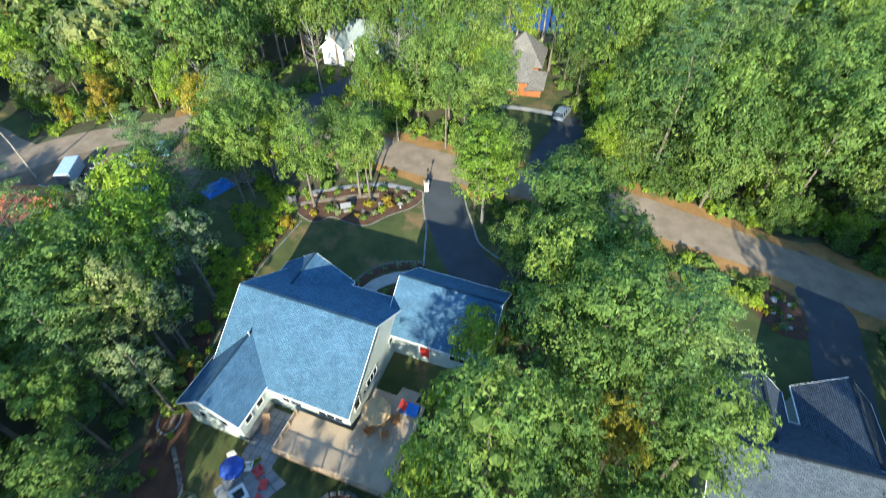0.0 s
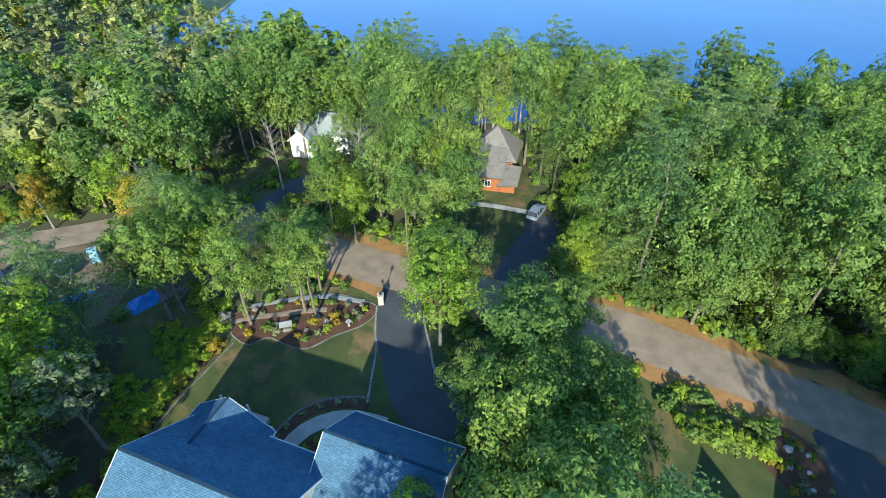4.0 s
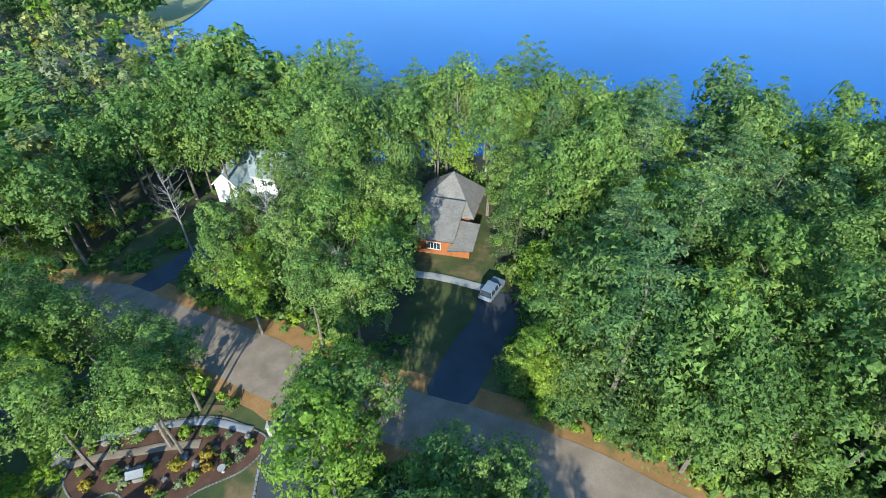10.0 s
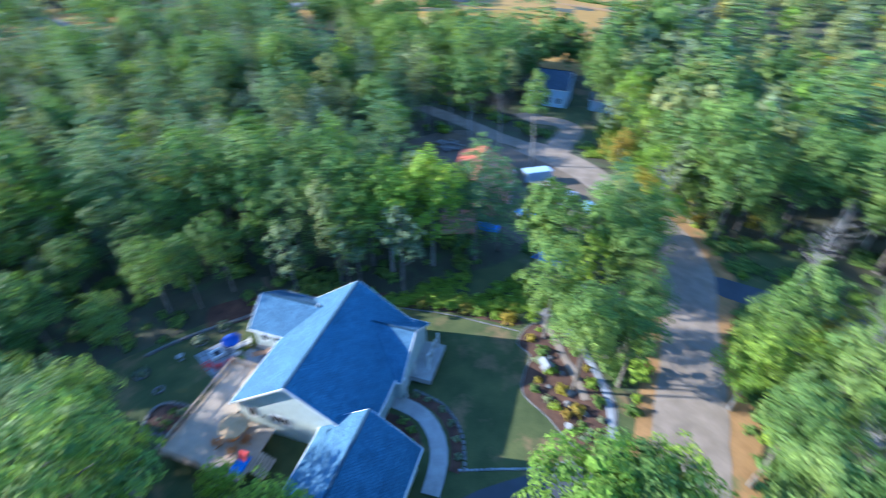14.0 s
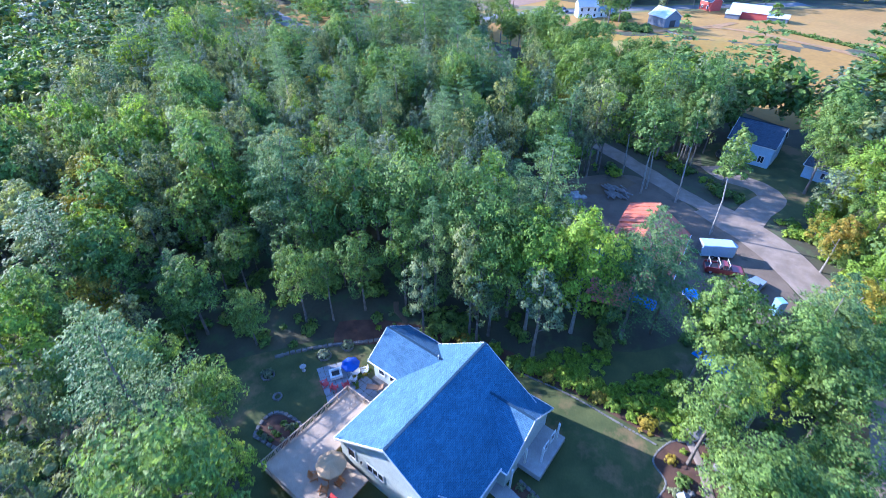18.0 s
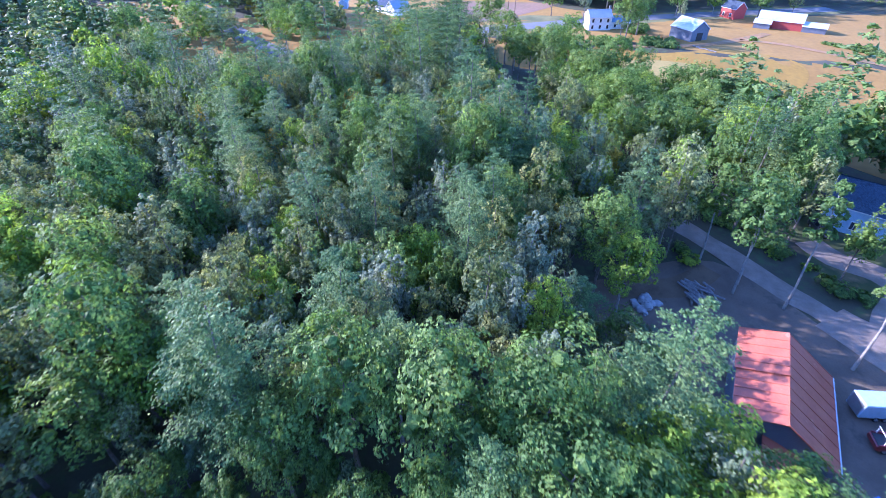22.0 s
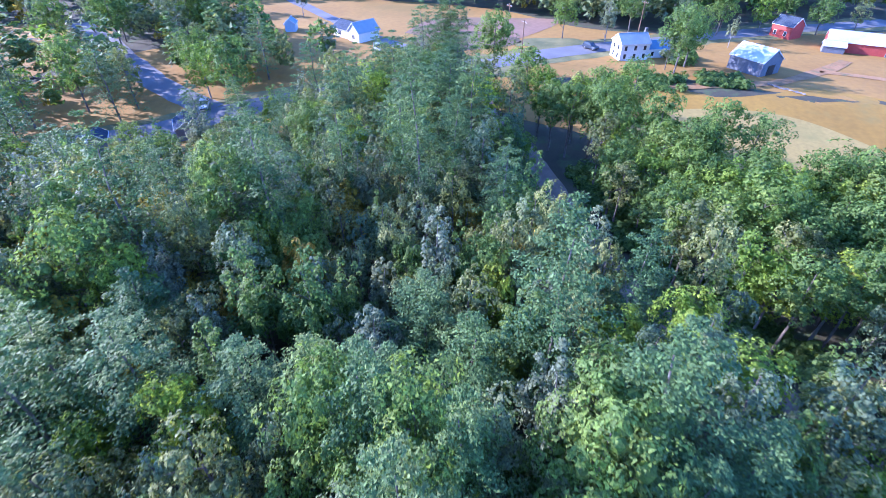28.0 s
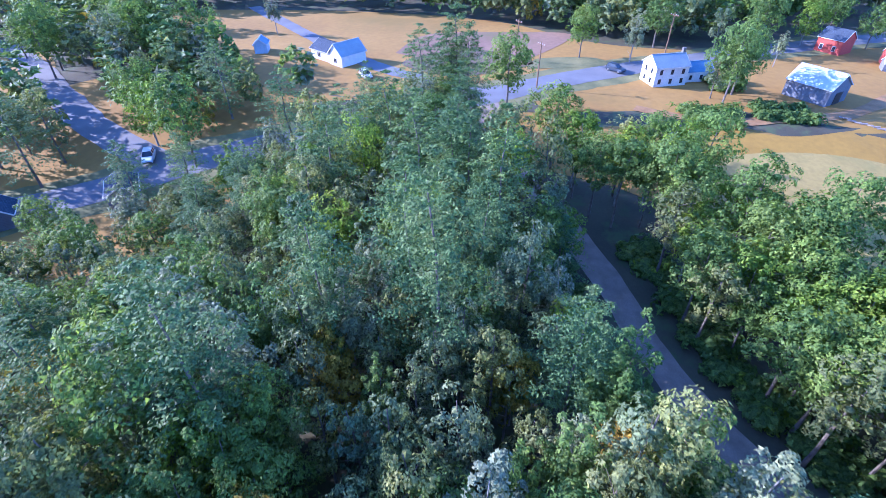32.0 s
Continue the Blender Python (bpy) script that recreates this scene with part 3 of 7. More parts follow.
def species(kind, label, category, leaf, bark, shape, stem_args, count, leaves, size, **crown_args):
    """Some models of one kind of tree: a trunk with a fine crown and a coarser one for trees that stand further off."""
    models = []
    for k in range(count):
        seed = hash_of(kind) + k * 17
        trunk = mesh_of("trunk", stem(seed, *stem_args), bark)
        finest = raw_mesh("crown", shape(seed, leaves=leaves * 3, size=size * 0.46, **crown_args), 3, leaf)
        fine = raw_mesh("crown", shape(seed, leaves=leaves * 2, size=size * 0.56, **crown_args), 3, leaf)
        plain = raw_mesh("crown", shape(seed, leaves=int(leaves * 1.2), size=size * 0.76, **crown_args), 3, leaf)
        models.append((trunk, finest, fine, plain))
    SPECIES[kind] = (label, category, models, crown_args["height"])


def hash_of(word):
    return sum(ord(c) * (i + 1) for i, c in enumerate(word))


species("oak_tree", "broad green oak with a lobed crown", "tree", M_LEAF, M_BARK, broad_crown, (15, 5, 0.24, 7, 3.4), 5, height=16, radius=4.2, base=5.0, lobes=12, clumps=13, leaves=13, size=0.52)
species("beech_tree", "large green beech with a dense lobed crown", "tree", M_LEAF, M_BARK, broad_crown, (17, 5, 0.26, 7, 3.6), 5, height=18, radius=4.4, base=5.0, lobes=13, clumps=13, leaves=13, size=0.5)
species("ash_tree", "tall green tree with a narrow crown on a bare trunk", "tree", M_LEAF, M_BARK, broad_crown, (18, 9, 0.22, 6, 2.8), 4, height=19, radius=3.5, base=8.0, lobes=11, clumps=12, leaves=13, size=0.5)
species("olive_tree", "olive-green oak with a lobed crown", "tree", M_OLIVE, M_BARK, broad_crown, (14, 4, 0.2, 6, 3.0), 4, height=14, radius=2.9, base=4.0, lobes=9, clumps=9, leaves=12, size=0.46)
species("teal_tree", "dark blue-green maple with a lobed crown", "tree", M_TEAL, M_BARK, broad_crown, (14, 4, 0.2, 6, 3.0), 4, height=13.5, radius=2.7, base=4.0, lobes=8, clumps=9, leaves=12, size=0.46)
species("bright_tree", "sunlit yellow-green maple with a lobed crown", "tree", M_LIME, M_PALE, broad_crown, (13, 4, 0.2, 6, 2.8), 3, height=14, radius=3.6, base=4.0, lobes=11, clumps=12, leaves=13, size=0.5)
species("maple_tree", "young maple with upswept pointed shoots", "tree", M_LEAF, M_BARK, spire_crown, (13, 3, 0.16, 5, 2.2), 4, height=14, radius=2.7, base=4.0, tips=10, clumps=9, leaves=13, size=0.46)
species("poplar_tree", "silvery-leaved poplar with upswept pointed shoots", "tree", M_GREY, M_PALE, spire_crown, (14, 3, 0.16, 5, 2.2), 4, height=14, radius=2.6, base=4.5, tips=10, clumps=9, leaves=13, size=0.46)
species("pine_tree", "white pine with level tiers of needles", "tree", M_PINE, M_BARK, pine_crown, (19, 6, 0.26, 0, 0), 4, height=19.5, radius=4.8, base=5.0, rings=12, arms=6, leaves=30, size=0.46)
species("gold_tree", "small tree with leaves turning yellow", "tree", M_GOLD, M_PALE, broad_crown, (10, 3, 0.15, 5, 2.2), 2, height=11, radius=2.7, base=3.0, lobes=8, clumps=10, leaves=13, size=0.46)
species("tall_pine_tree", "tall white pine with a high crown on a bare trunk", "tree", M_PINE, M_PALE, pine_crown, (21, 7, 0.26, 9, 1.6), 3, height=22, radius=3.9, base=12.0, rings=9, arms=6, leaves=30, size=0.44)


def plant(kind, x, y, scale, turn, model, detail=0, label="", group="", sink=0.0, tall=1.0):
    text, category, models, _ = SPECIES[kind]
    trunk = models[model % len(models)][0]
    crown = models[model % len(models)][1 + detail]
    m = Matrix.Translation((x, y, float(ground_z(x, y)) - sink)) @ Matrix.Rotation(turn, 4, "Z") @ Matrix.Diagonal((scale, scale, scale * tall * (0.92 + 0.16 * ((model * 7 + int(x * 3)) % 10) / 10), 1))
    ob = thing(kind, m, label or text, category, group)
    for name, me in (("trunk", trunk), ("crown", crown)):
        new(name, me).parent = ob
    return ob


def clear_of(xy):
    """True where the wood may grow."""
    ok = ~inside(xy, HOUSE_LOT) & ~inside(xy, BARN_YARD) & ~inside(xy, CABIN_LOT) & ~inside(xy, WHITE_LOT) & ~inside(xy, BLUE_LOT) & ~inside(xy, FARM)
    ok &= ~inside(xy, BRUSH_YARD) & ~inside(xy, WEST_LOT) & ~inside(xy, EAST_FIELD) & ~(inside(xy, ROADSIDE) & (np.sin(xy[:, 0] * 1.7) * np.cos(xy[:, 1] * 1.3) < 0.35))
    for line, room in ((GRAVEL_ROAD[:21], 5.4), (GRAVEL_ROAD[20:24], 4.3), (GRAVEL_ROAD[23:27], 4.6), (GRAVEL_ROAD[26:], 4.3), (MAIN_ROAD, 11), (CABIN_DRIVE, 4), (WHITE_DRIVE, 4), (WEST_DRIVE, 4), (BEND_DRIVE, 4), (YARD_LANE, 3.5), (FARM_LANE, 5), (SIDE_STREET, 5)):
        ok &= off_line(xy, line) > room
    return ok & (xy[:, 1] < shore_y(xy[:, 0]) - 6)


# The last four oaks, out of view, are added to shade the gravel road.
LOT_TREES = [("bright_tree", 0.5, 20.3, 0.5), ("oak_tree", 9.5, 15.5, 0.95), ("bright_tree", 0.2, 12.0, 0.9), ("oak_tree", 20, 15.5, 1.0), ("bright_tree", 21.5, 24.8, 1.0), ("oak_tree", 10.5, 24, 1.0), ("oak_tree", 11.5, 31, 1.08), ("bright_tree", 3.6, 26, 0.72),
             ("olive_tree", 2.2, 6, 1.1), ("olive_tree", 2.4, -4.5, 1.15), ("gold_tree", -12, -16, 1.0), ("gold_tree", -22, -31, 1.25), ("gold_tree", -28.5, -36, 1.3), ("olive_tree", -16, -29, 1.2), ("olive_tree", 7.5, 3.5, 1.25), ("oak_tree", -6.6, -2.6, 0.68), ("oak_tree", -6.5, -16, 0.9), ("oak_tree", 8, -8, 1.0), ("oak_tree", 17.5, 36, 0.95), ("oak_tree", 8.6, 37.6, 0.8), ("oak_tree", 51, 22, 1.1), ("oak_tree", 52, 14, 1.1), ("oak_tree", 57, 27, 1.1), ("oak_tree", 56.5, 18, 1.1)]
LOT_EDGE_TREES = [("bright_tree", -31, 31.5, 1.2), ("pine_tree", -34, 43, 0.95), ("bright_tree", -33, 37, 1.2), ("beech_tree", -22.6, 4.6, 0.66), ("ash_tree", -24.2, 7.6, 0.62), ("beech_tree", -27.4, 10.6, 0.68), ("ash_tree", -29.8, 15.5, 0.7),
                  ("pine_tree", -30.4, 19.5, 0.85), ("beech_tree", -32, 24.5, 1.0), ("ash_tree", -33, 28.6, 1.0), ("beech_tree", -30.5, 2.0, 0.75), ("oak_tree", -34.5, 6.5, 1.2), ("oak_tree", -35.5, 14.5, 1.2), ("beech_tree", -38, 22, 1.15)]
GARDEN_TREES = [("oak_tree", 12.5, 39.5, 1.12), ("oak_tree", 14.5, 42.5, 0.8), ("bright_tree", 4.4, 48.5, 1.15), ("oak_tree", 5.2, 53.5, 0.95), ("beech_tree", -19.3, 50.6, 0.78), ("beech_tree", -13.2, 53.2, 0.8), ("ash_tree", -11.6, 52.4, 0.78),
                ("ash_tree", -27, 57, 0.82), ("oak_tree", -28.5, 52, 0.95), ("oak_tree", 13.8, 47.2, 0.85), ("oak_tree", 17.8, 46.6, 0.8), ("bright_tree", 3.7, 55.3, 0.95), ("oak_tree", 3.4, 51.2, 0.85), ("ash_tree", -12.3, 57.4, 0.75), ("oak_tree", -18, 60, 0.75)]
CABIN_TREES = [("oak_tree", -25, 61, 0.85), ("beech_tree", -29.5, 64, 0.75), ("oak_tree", -34, 62.5, 0.85), ("ash_tree", -1.5, 66, 0.8), ("oak_tree", 3.2, 65.5, 0.9), ("bright_tree", 4, 74, 0.95), ("beech_tree", 2.6, 82, 0.85),
               ("gold_tree", -14, 79, 0.95), ("bright_tree", -9.5, 68, 0.85), ("oak_tree", 24.5, 64.5, 0.95), ("bright_tree", 23.0, 71, 0.85), ("bright_tree", 21.8, 60.5, 0.7), ("oak_tree", 27, 73, 0.9), ("oak_tree", 5.6, 69, 0.9), ("oak_tree", 6.2, 79.5, 0.95), ("oak_tree", 22.6, 87, 0.85), ("oak_tree", 23.2, 94.5, 0.85), ("ash_tree", 20.8, 101, 0.8)]
MORE_CABIN_TREES = [("oak_tree", -7, 82, 0.8), ("oak_tree", -12, 91, 0.62), ("oak_tree", -17.5, 87.5, 0.6), ("teal_tree", -13, 84.5, 0.75), ("oak_tree", -16.5, 97, 0.7), ("bright_tree", -10.5, 75, 0.7), ("tall_pine_tree", -2.1, 99.3, 1.0), ("tall_pine_tree", -0.6, 104, 0.95), ("tall_pine_tree", 3.2, 102.2, 1.0),
                    ("tall_pine_tree", -5.5, 103, 1.05), ("tall_pine_tree", 12.5, 113, 1.0), ("ash_tree", 24.5, 105, 0.95), ("ash_tree", 28.8, 104.2, 0.9), ("tall_pine_tree", 18, 110, 0.9), ("ash_tree", 20.5, 108, 0.9)]
YOUNG_WOOD_TREES = [("oak_tree", -39, 41, 0.75), ("pine_tree", -36.5, 46.5, 0.75), ("bright_tree", -40.5, 34.8, 1.0), ("bright_tree", -37, 30.4, 1.1), ("pine_tree", -77, -35.4, 0.95), ("pine_tree", -77, -27, 1.0), ("pine_tree", -78.4, -18.8, 0.95), ("pine_tree", -80, -8.4, 0.9),
                    ("pine_tree", -76.2, 10.9, 1.0), ("pine_tree", -83.8, -32.8, 0.92), ("pine_tree", -80.6, -14.7, 0.9), ("pine_tree", -88.4, -8.3, 0.95), ("pine_tree", -83.6, -3.2, 0.92), ("bright_tree", -93, 14, 1.05), ("bright_tree", -89.5, 17.5, 1.1), ("bright_tree", -91.9, 8.2, 0.95), ("gold_tree", -96.6, -48.5, 1.3), ("gold_tree", -99.8, -44, 1.25), ("pine_tree", -63.5, 7.9, 0.95), ("poplar_tree", -68.7, -0.2, 0.9), ("tall_pine_tree", -38.7, 9.2, 0.85), ("pine_tree", 43, 99, 1.1), ("pine_tree", 36.5, 86, 1.05), ("pine_tree", 48.5, 86.5, 1.1), ("pine_tree", 55, 78, 1.0)]
LANE_WOOD = [(-100, 31), (-108, 20), (-118, 12), (-131, 6), (-148, -4.5), (-158, -10.5), (-157, -6), (-152.5, 5), (-147, 12.5), (-140.5, 18.5), (-134, 25.5), (-129, 34), (-127, 44), (-114, 52), (-104, 46)]
wood_rng = np.random.default_rng(31)
lane_grid = np.stack(np.meshgrid(np.arange(-160, -98, 4.1), np.arange(-14, 54, 4.1)), -1).reshape(-1, 2)
lane_grid = lane_grid + wood_rng.uniform(-1.5, 1.5, lane_grid.shape)
lane_grid = lane_grid[inside(lane_grid, LANE_WOOD) & (off_line(lane_grid, GRAVEL_ROAD[20:]) > 3.8)]
LANE_WOOD_TREES = [(("oak_tree", "bright_tree", "maple_tree", "oak_tree", "olive_tree", "bright_tree", "ash_tree")[k % 7], x, y, wood_rng.uniform(0.8, 1.0)) for k, (x, y) in enumerate(lane_grid)]
BEND_TREES = [("bright_tree", -64.6, 28.6, 0.95), ("oak_tree", 20.5, 90, 0.9), ("pine_tree", 21.5, 82, 0.8), ("oak_tree", -67.5, 25.5, 0.95),
              ("oak_tree", -29.5, 50.8, 0.95), ("pine_tree", -31, 59.8, 0.85), ("bright_tree", -26, 56.5, 0.85), ("gold_tree", -39.5, 65.6, 1.1), ("bright_tree", -44.5, 69.5, 0.9), ("bright_tree", -60.5, 74, 1.0), ("gold_tree", -58.5, 69.6, 0.9),
              ("bright_tree", -74, 75, 1.05), ("oak_tree", -84, 72, 1.0), ("maple_tree", -66, 74, 1.0), ("oak_tree", -92, 74, 1.1), ("bright_tree", -35, 67.5, 0.9)]
# Unseen oaks beyond the neighbour's drive, added to cast shade over the road.
SOUTH_SHADE_TREES = [("oak_tree", 44.5, 12, 1.25), ("oak_tree", 41, 6, 1.25), ("oak_tree", 49, 16, 1.2), ("oak_tree", 47, 5, 1.25), ("oak_tree", 52, 8, 1.25), ("oak_tree", 47.2, 22.5, 1.05), ("oak_tree", 50, 29, 0.95)]
NEAR_TREES = LOT_TREES + LOT_EDGE_TREES + GARDEN_TREES + CABIN_TREES + MORE_CABIN_TREES + YOUNG_WOOD_TREES + BEND_TREES + SOUTH_SHADE_TREES
rng = np.random.default_rng(7)
for k, x, y, s in NEAR_TREES:
    plant(k, x, y, s, rng.uniform(0, 6.28), int(rng.integers(0, 9)))
for k, x, y, s in LANE_WOOD_TREES:
    plant(k, x, y, s, rng.uniform(0, 6.28), int(rng.integers(0, 9)), 1)
edge_rng = np.random.default_rng(12)
fringe = edge_rng.uniform((-80, 66), (-20, 92), (260, 2))
fringe_gap = off_line(fringe, GRAVEL_ROAD[:18])
fringe = fringe[(fringe_gap > 5.5) & (fringe_gap < 15) & clear_of(fringe) & (off_line(fringe, WHITE_DRIVE) > 5)]
for k, (x, y) in enumerate(fringe[:46]):
    plant(("bright_tree", "oak_tree", "maple_tree", "gold_tree")[k % 4], x, y, edge_rng.uniform(0.38, 0.62), edge_rng.uniform(0, 6.28), k, 1, sink=1.2)
front = edge_rng.uniform((18, 36), (72, 72), (300, 2))
front_gap = off_line(front, GRAVEL_ROAD[:9])
front = front[(front_gap > 5.6) & (front_gap < 10) & (front[:, 1] > np.interp(front[:, 0], [18, 42.7, 64, 80], [54.6, 43, 30.5, 22])) & (off_line(front, CABIN_DRIVE) > 5)]
for k, (x, y) in enumerate(front[:34]):
    plant(("oak_tree", "bright_tree", "maple_tree")[k % 3], x, y, edge_rng.uniform(0.4, 0.62), edge_rng.uniform(0, 6.28), k, 1, sink=1.6)
FLIGHT = [(6, 6), (12, 24), (18, 40), (-10, 24), (-40, 11), (-80, -8), (-108, -22)]


def scatter(step):
    gx, gy = np.meshgrid(np.arange(-420, 150, step), np.arange(-260, 330, step))
    xy = np.stack([gx.ravel(), gy.ravel()], -1) + rng.uniform(-0.42, 0.42, (gx.size, 2)) * step
    return xy, (xy[:, 0] < -28) & (xy[:, 1] < 60) & (off_line(xy, FLIGHT) < 100)


# The young wood beyond the house stands closer than the rest.
wide, open_wood = scatter(5.3)
close, dense = scatter(3.55)
spots = np.concatenate([wide[~open_wood], close[dense]])
spots = spots[clear_of(spots) & ~inside(spots, [(3, 41.5), (3, 55), (20, 51), (18, 44)]) & ~inside(spots, [(-24, 50), (-27, 60), (-22, 66), (-8, 61), (0, 56), (-3, 49)]) & ~inside(spots, [(-33, 45), (-32, 60), (-44, 67), (-62, 63), (-60, 48), (-45, 39)]) & ~inside(spots, [(-33, 40), (-38, 52), (-50, 43), (-50, 37), (-40, 36)])]
near_xy = np.array([(x, y) for _, x, y, _ in NEAR_TREES])
spots = spots[~inside(spots, LANE_WOOD) & ~inside(spots, [(-103, 12), (-112, 6.5), (-119, 3), (-118, -2), (-108, 1), (-99, 8)])]
spots = spots[np.hypot(*(spots[:, None] - near_xy[None]).transpose(2, 0, 1)).min(1) > 3.6]
dist = off_line(spots, FLIGHT)
young = (spots[:, 0] < -28) & (spots[:, 1] < 60) & (dist < 100)
lane_y = np.interp(-spots[:, 0], [94, 99, 107, 115, 128, 136], [31, 26, 17, 11, 4, 0.6])
lane_low = (spots[:, 0] < -100) & (spots[:, 0] > -129) & (spots[:, 1] < lane_y) & (off_line(spots, GRAVEL_ROAD[20:28]) < 12)
BARN_SOUTH = [(-72, 27), (-60, 22), (-45, 24), (-43, 38), (-52, 40), (-60, 38)]
pick = rng.uniform(size=len(spots))
kinds = np.where(pick < 0.5, "oak_tree", np.where(pick < 0.62, "maple_tree", np.where(pick < 0.71, "poplar_tree", np.where(pick < 0.85, "pine_tree", np.where(pick < 0.955, "bright_tree", "gold_tree")))))
lake = (spots[:, 1] > 45) & (spots[:, 0] > -45)
kinds = np.where(lake & (pick < 0.5), "beech_tree", np.where(lake & (pick < 0.72), "ash_tree", np.where(lake & (pick < 0.93), "pine_tree", np.where(lake, "bright_tree", kinds))))
SUNNY_GAP = [(-20, 10), (-31, 13), (-31, -14), (-1.5, -13), (-1.5, 10), (-6, 8), (-9, 4)]
WHITE_GAP = [(-26, 72), (-27, 100), (-8, 100), (-2, 70), (-12, 67)]
low = inside(spots, SUNNY_GAP) | (off_line(spots, GRAVEL_ROAD[23:27]) < 7.0)
kinds = np.where((kinds == "poplar_tree") & (spots[:, 0] > -45), "oak_tree", kinds)
mixed = rng.uniform(size=len(spots))
kinds = np.where((kinds == "bright_tree") & (spots[:, 0] < -40) & (mixed > 0.7), "olive_tree", kinds)
kinds = np.where((kinds == "pine_tree") & (spots[:, 0] < -28) & (spots[:, 0] > -125) & (mixed < 0.6), "maple_tree", kinds)
kinds = np.where((kinds == "oak_tree") & (spots[:, 0] < -25) & (mixed < 0.86), np.where(mixed < 0.46, "olive_tree", "teal_tree"), kinds)
sunny_south = (spots[:, 0] > -48) & (spots[:, 0] < 0) & (spots[:, 1] < -8)
kinds = np.where(sunny_south & (kinds != "gold_tree") & (mixed < 0.75), np.where(pick < 0.2, "bright_tree", "olive_tree"), kinds)
in_view = np.zeros(len(spots), bool)
for ex, ey, yaw in ((5, 2, 0), (18, 36, 0), (18, 36, 45), (18, 38, 85), (14, 38, 110), (-60, 0, 110)):
    a = np.arctan2(-(spots[:, 0] - ex), spots[:, 1] - ey) - radians(yaw)
    in_view |= np.abs((a + math.pi) % math.tau - math.pi) < radians(54)
thin = rng.uniform(size=len(spots))
road_gap = off_line(spots, GRAVEL_ROAD[:14])
order = np.argsort(dist)
single = {k: 0 for k in SPECIES}
far_sets = {k: [] for k in SPECIES}
for i in order:
    k = str(kinds[i])
    x, y = spots[i]
    if (not in_view[i] and thin[i] > 0.22) or (dist[i] > 150 and thin[i] > 0.42):
        continue
    scale = rng.uniform(0.78, 1.2) * (1.26 if dist[i] > 150 else 1.0)
    if inside(spots[i:i + 1], WHITE_GAP)[0]:
        scale *= 0.76
    if y > 105 and x < -50:
        scale *= 0.66
    tall = 1.0
    if young[i]:
        scale *= 0.88
        tall = 1.22 if x > -75 else 1.34
    if lane_low[i]:
        scale, tall = scale * 0.66, 0.92
    if x < -104 and y < -42:
        scale, tall = scale * 0.85, 0.95
    elif x < -118:
        tall = 1.15
    if lake[i]:
        scale, tall = scale * 0.92, 1.12
    if inside(spots[i:i + 1], BARN_SOUTH)[0]:
        scale, tall = scale * 0.75, 0.8
    if low[i]:
        scale *= 0.66
    if (dist[i] < 68 or (y > 45 and x > -45 and dist[i] < 92)) and single[k] < 290:
        single[k] += 1
        edge_tree = y > 44 and road_gap[i] < 13 and x > -8
        plant(k, x, y, scale * (1.2 if edge_tree else 1.0), rng.uniform(0, 6.28), int(rng.integers(0, 9)), 0 if dist[i] < 23 else 1 if dist[i] < 56 else 2, sink=3.8 if edge_tree else 0.0, tall=tall)
    else:
        far_sets[k].append((x, y, scale, rng.uniform(0, 6.28)))

# Woods further off: one joined mesh for each kind of tree.
FAR_SHAPES = {
    "oak_tree": (broad_crown, dict(height=16, radius=4.0, base=5.0, lobes=9, clumps=7, leaves=6, size=1.0), M_LEAF),
    "beech_tree": (broad_crown, dict(height=18, radius=4.4, base=5.0, lobes=10, clumps=8, leaves=7, size=0.85), M_LEAF),
    "ash_tree": (broad_crown, dict(height=19, radius=3.3, base=8.0, lobes=8, clumps=7, leaves=6, size=0.95), M_LEAF),
    "olive_tree": (broad_crown, dict(height=14, radius=3.2, base=4.0, lobes=8, clumps=7, leaves=6, size=0.95), M_OLIVE),
    "teal_tree": (broad_crown, dict(height=13.5, radius=3.0, base=4.0, lobes=8, clumps=7, leaves=6, size=0.95), M_TEAL),
    "bright_tree": (broad_crown, dict(height=14, radius=3.4, base=4.0, lobes=8, clumps=7, leaves=6, size=0.95), M_LIME),
    "maple_tree": (spire_crown, dict(height=14.5, radius=3.1, base=4.0, tips=10, clumps=6, leaves=6, size=0.95), M_LEAF),
    "poplar_tree": (spire_crown, dict(height=15, radius=3.0, base=4.5, tips=10, clumps=6, leaves=6, size=0.95), M_GREY),
    "pine_tree": (pine_crown, dict(height=21, radius=4.6, base=5.5, rings=10, arms=5, leaves=8, size=1.05), M_PINE),
    "tall_pine_tree": (pine_crown, dict(height=22, radius=3.9, base=12.0, rings=7, arms=5, leaves=7, size=1.1), M_PINE),
    "gold_tree": (broad_crown, dict(height=11, radius=2.7, base=3.0, lobes=6, clumps=7, leaves=8, size=0.8), M_GOLD),
}
for k, lo, hi, n in (("oak_tree", (-172, 228), (-116, 258), 70), ("pine_tree", (-168, 232), (-120, 258), 14)):
    for x, y in rng.uniform(lo, hi, (n, 2)):
        far_sets[k].append((x, y, rng.uniform(0.7, 1.0), rng.uniform(0, 6.28)))
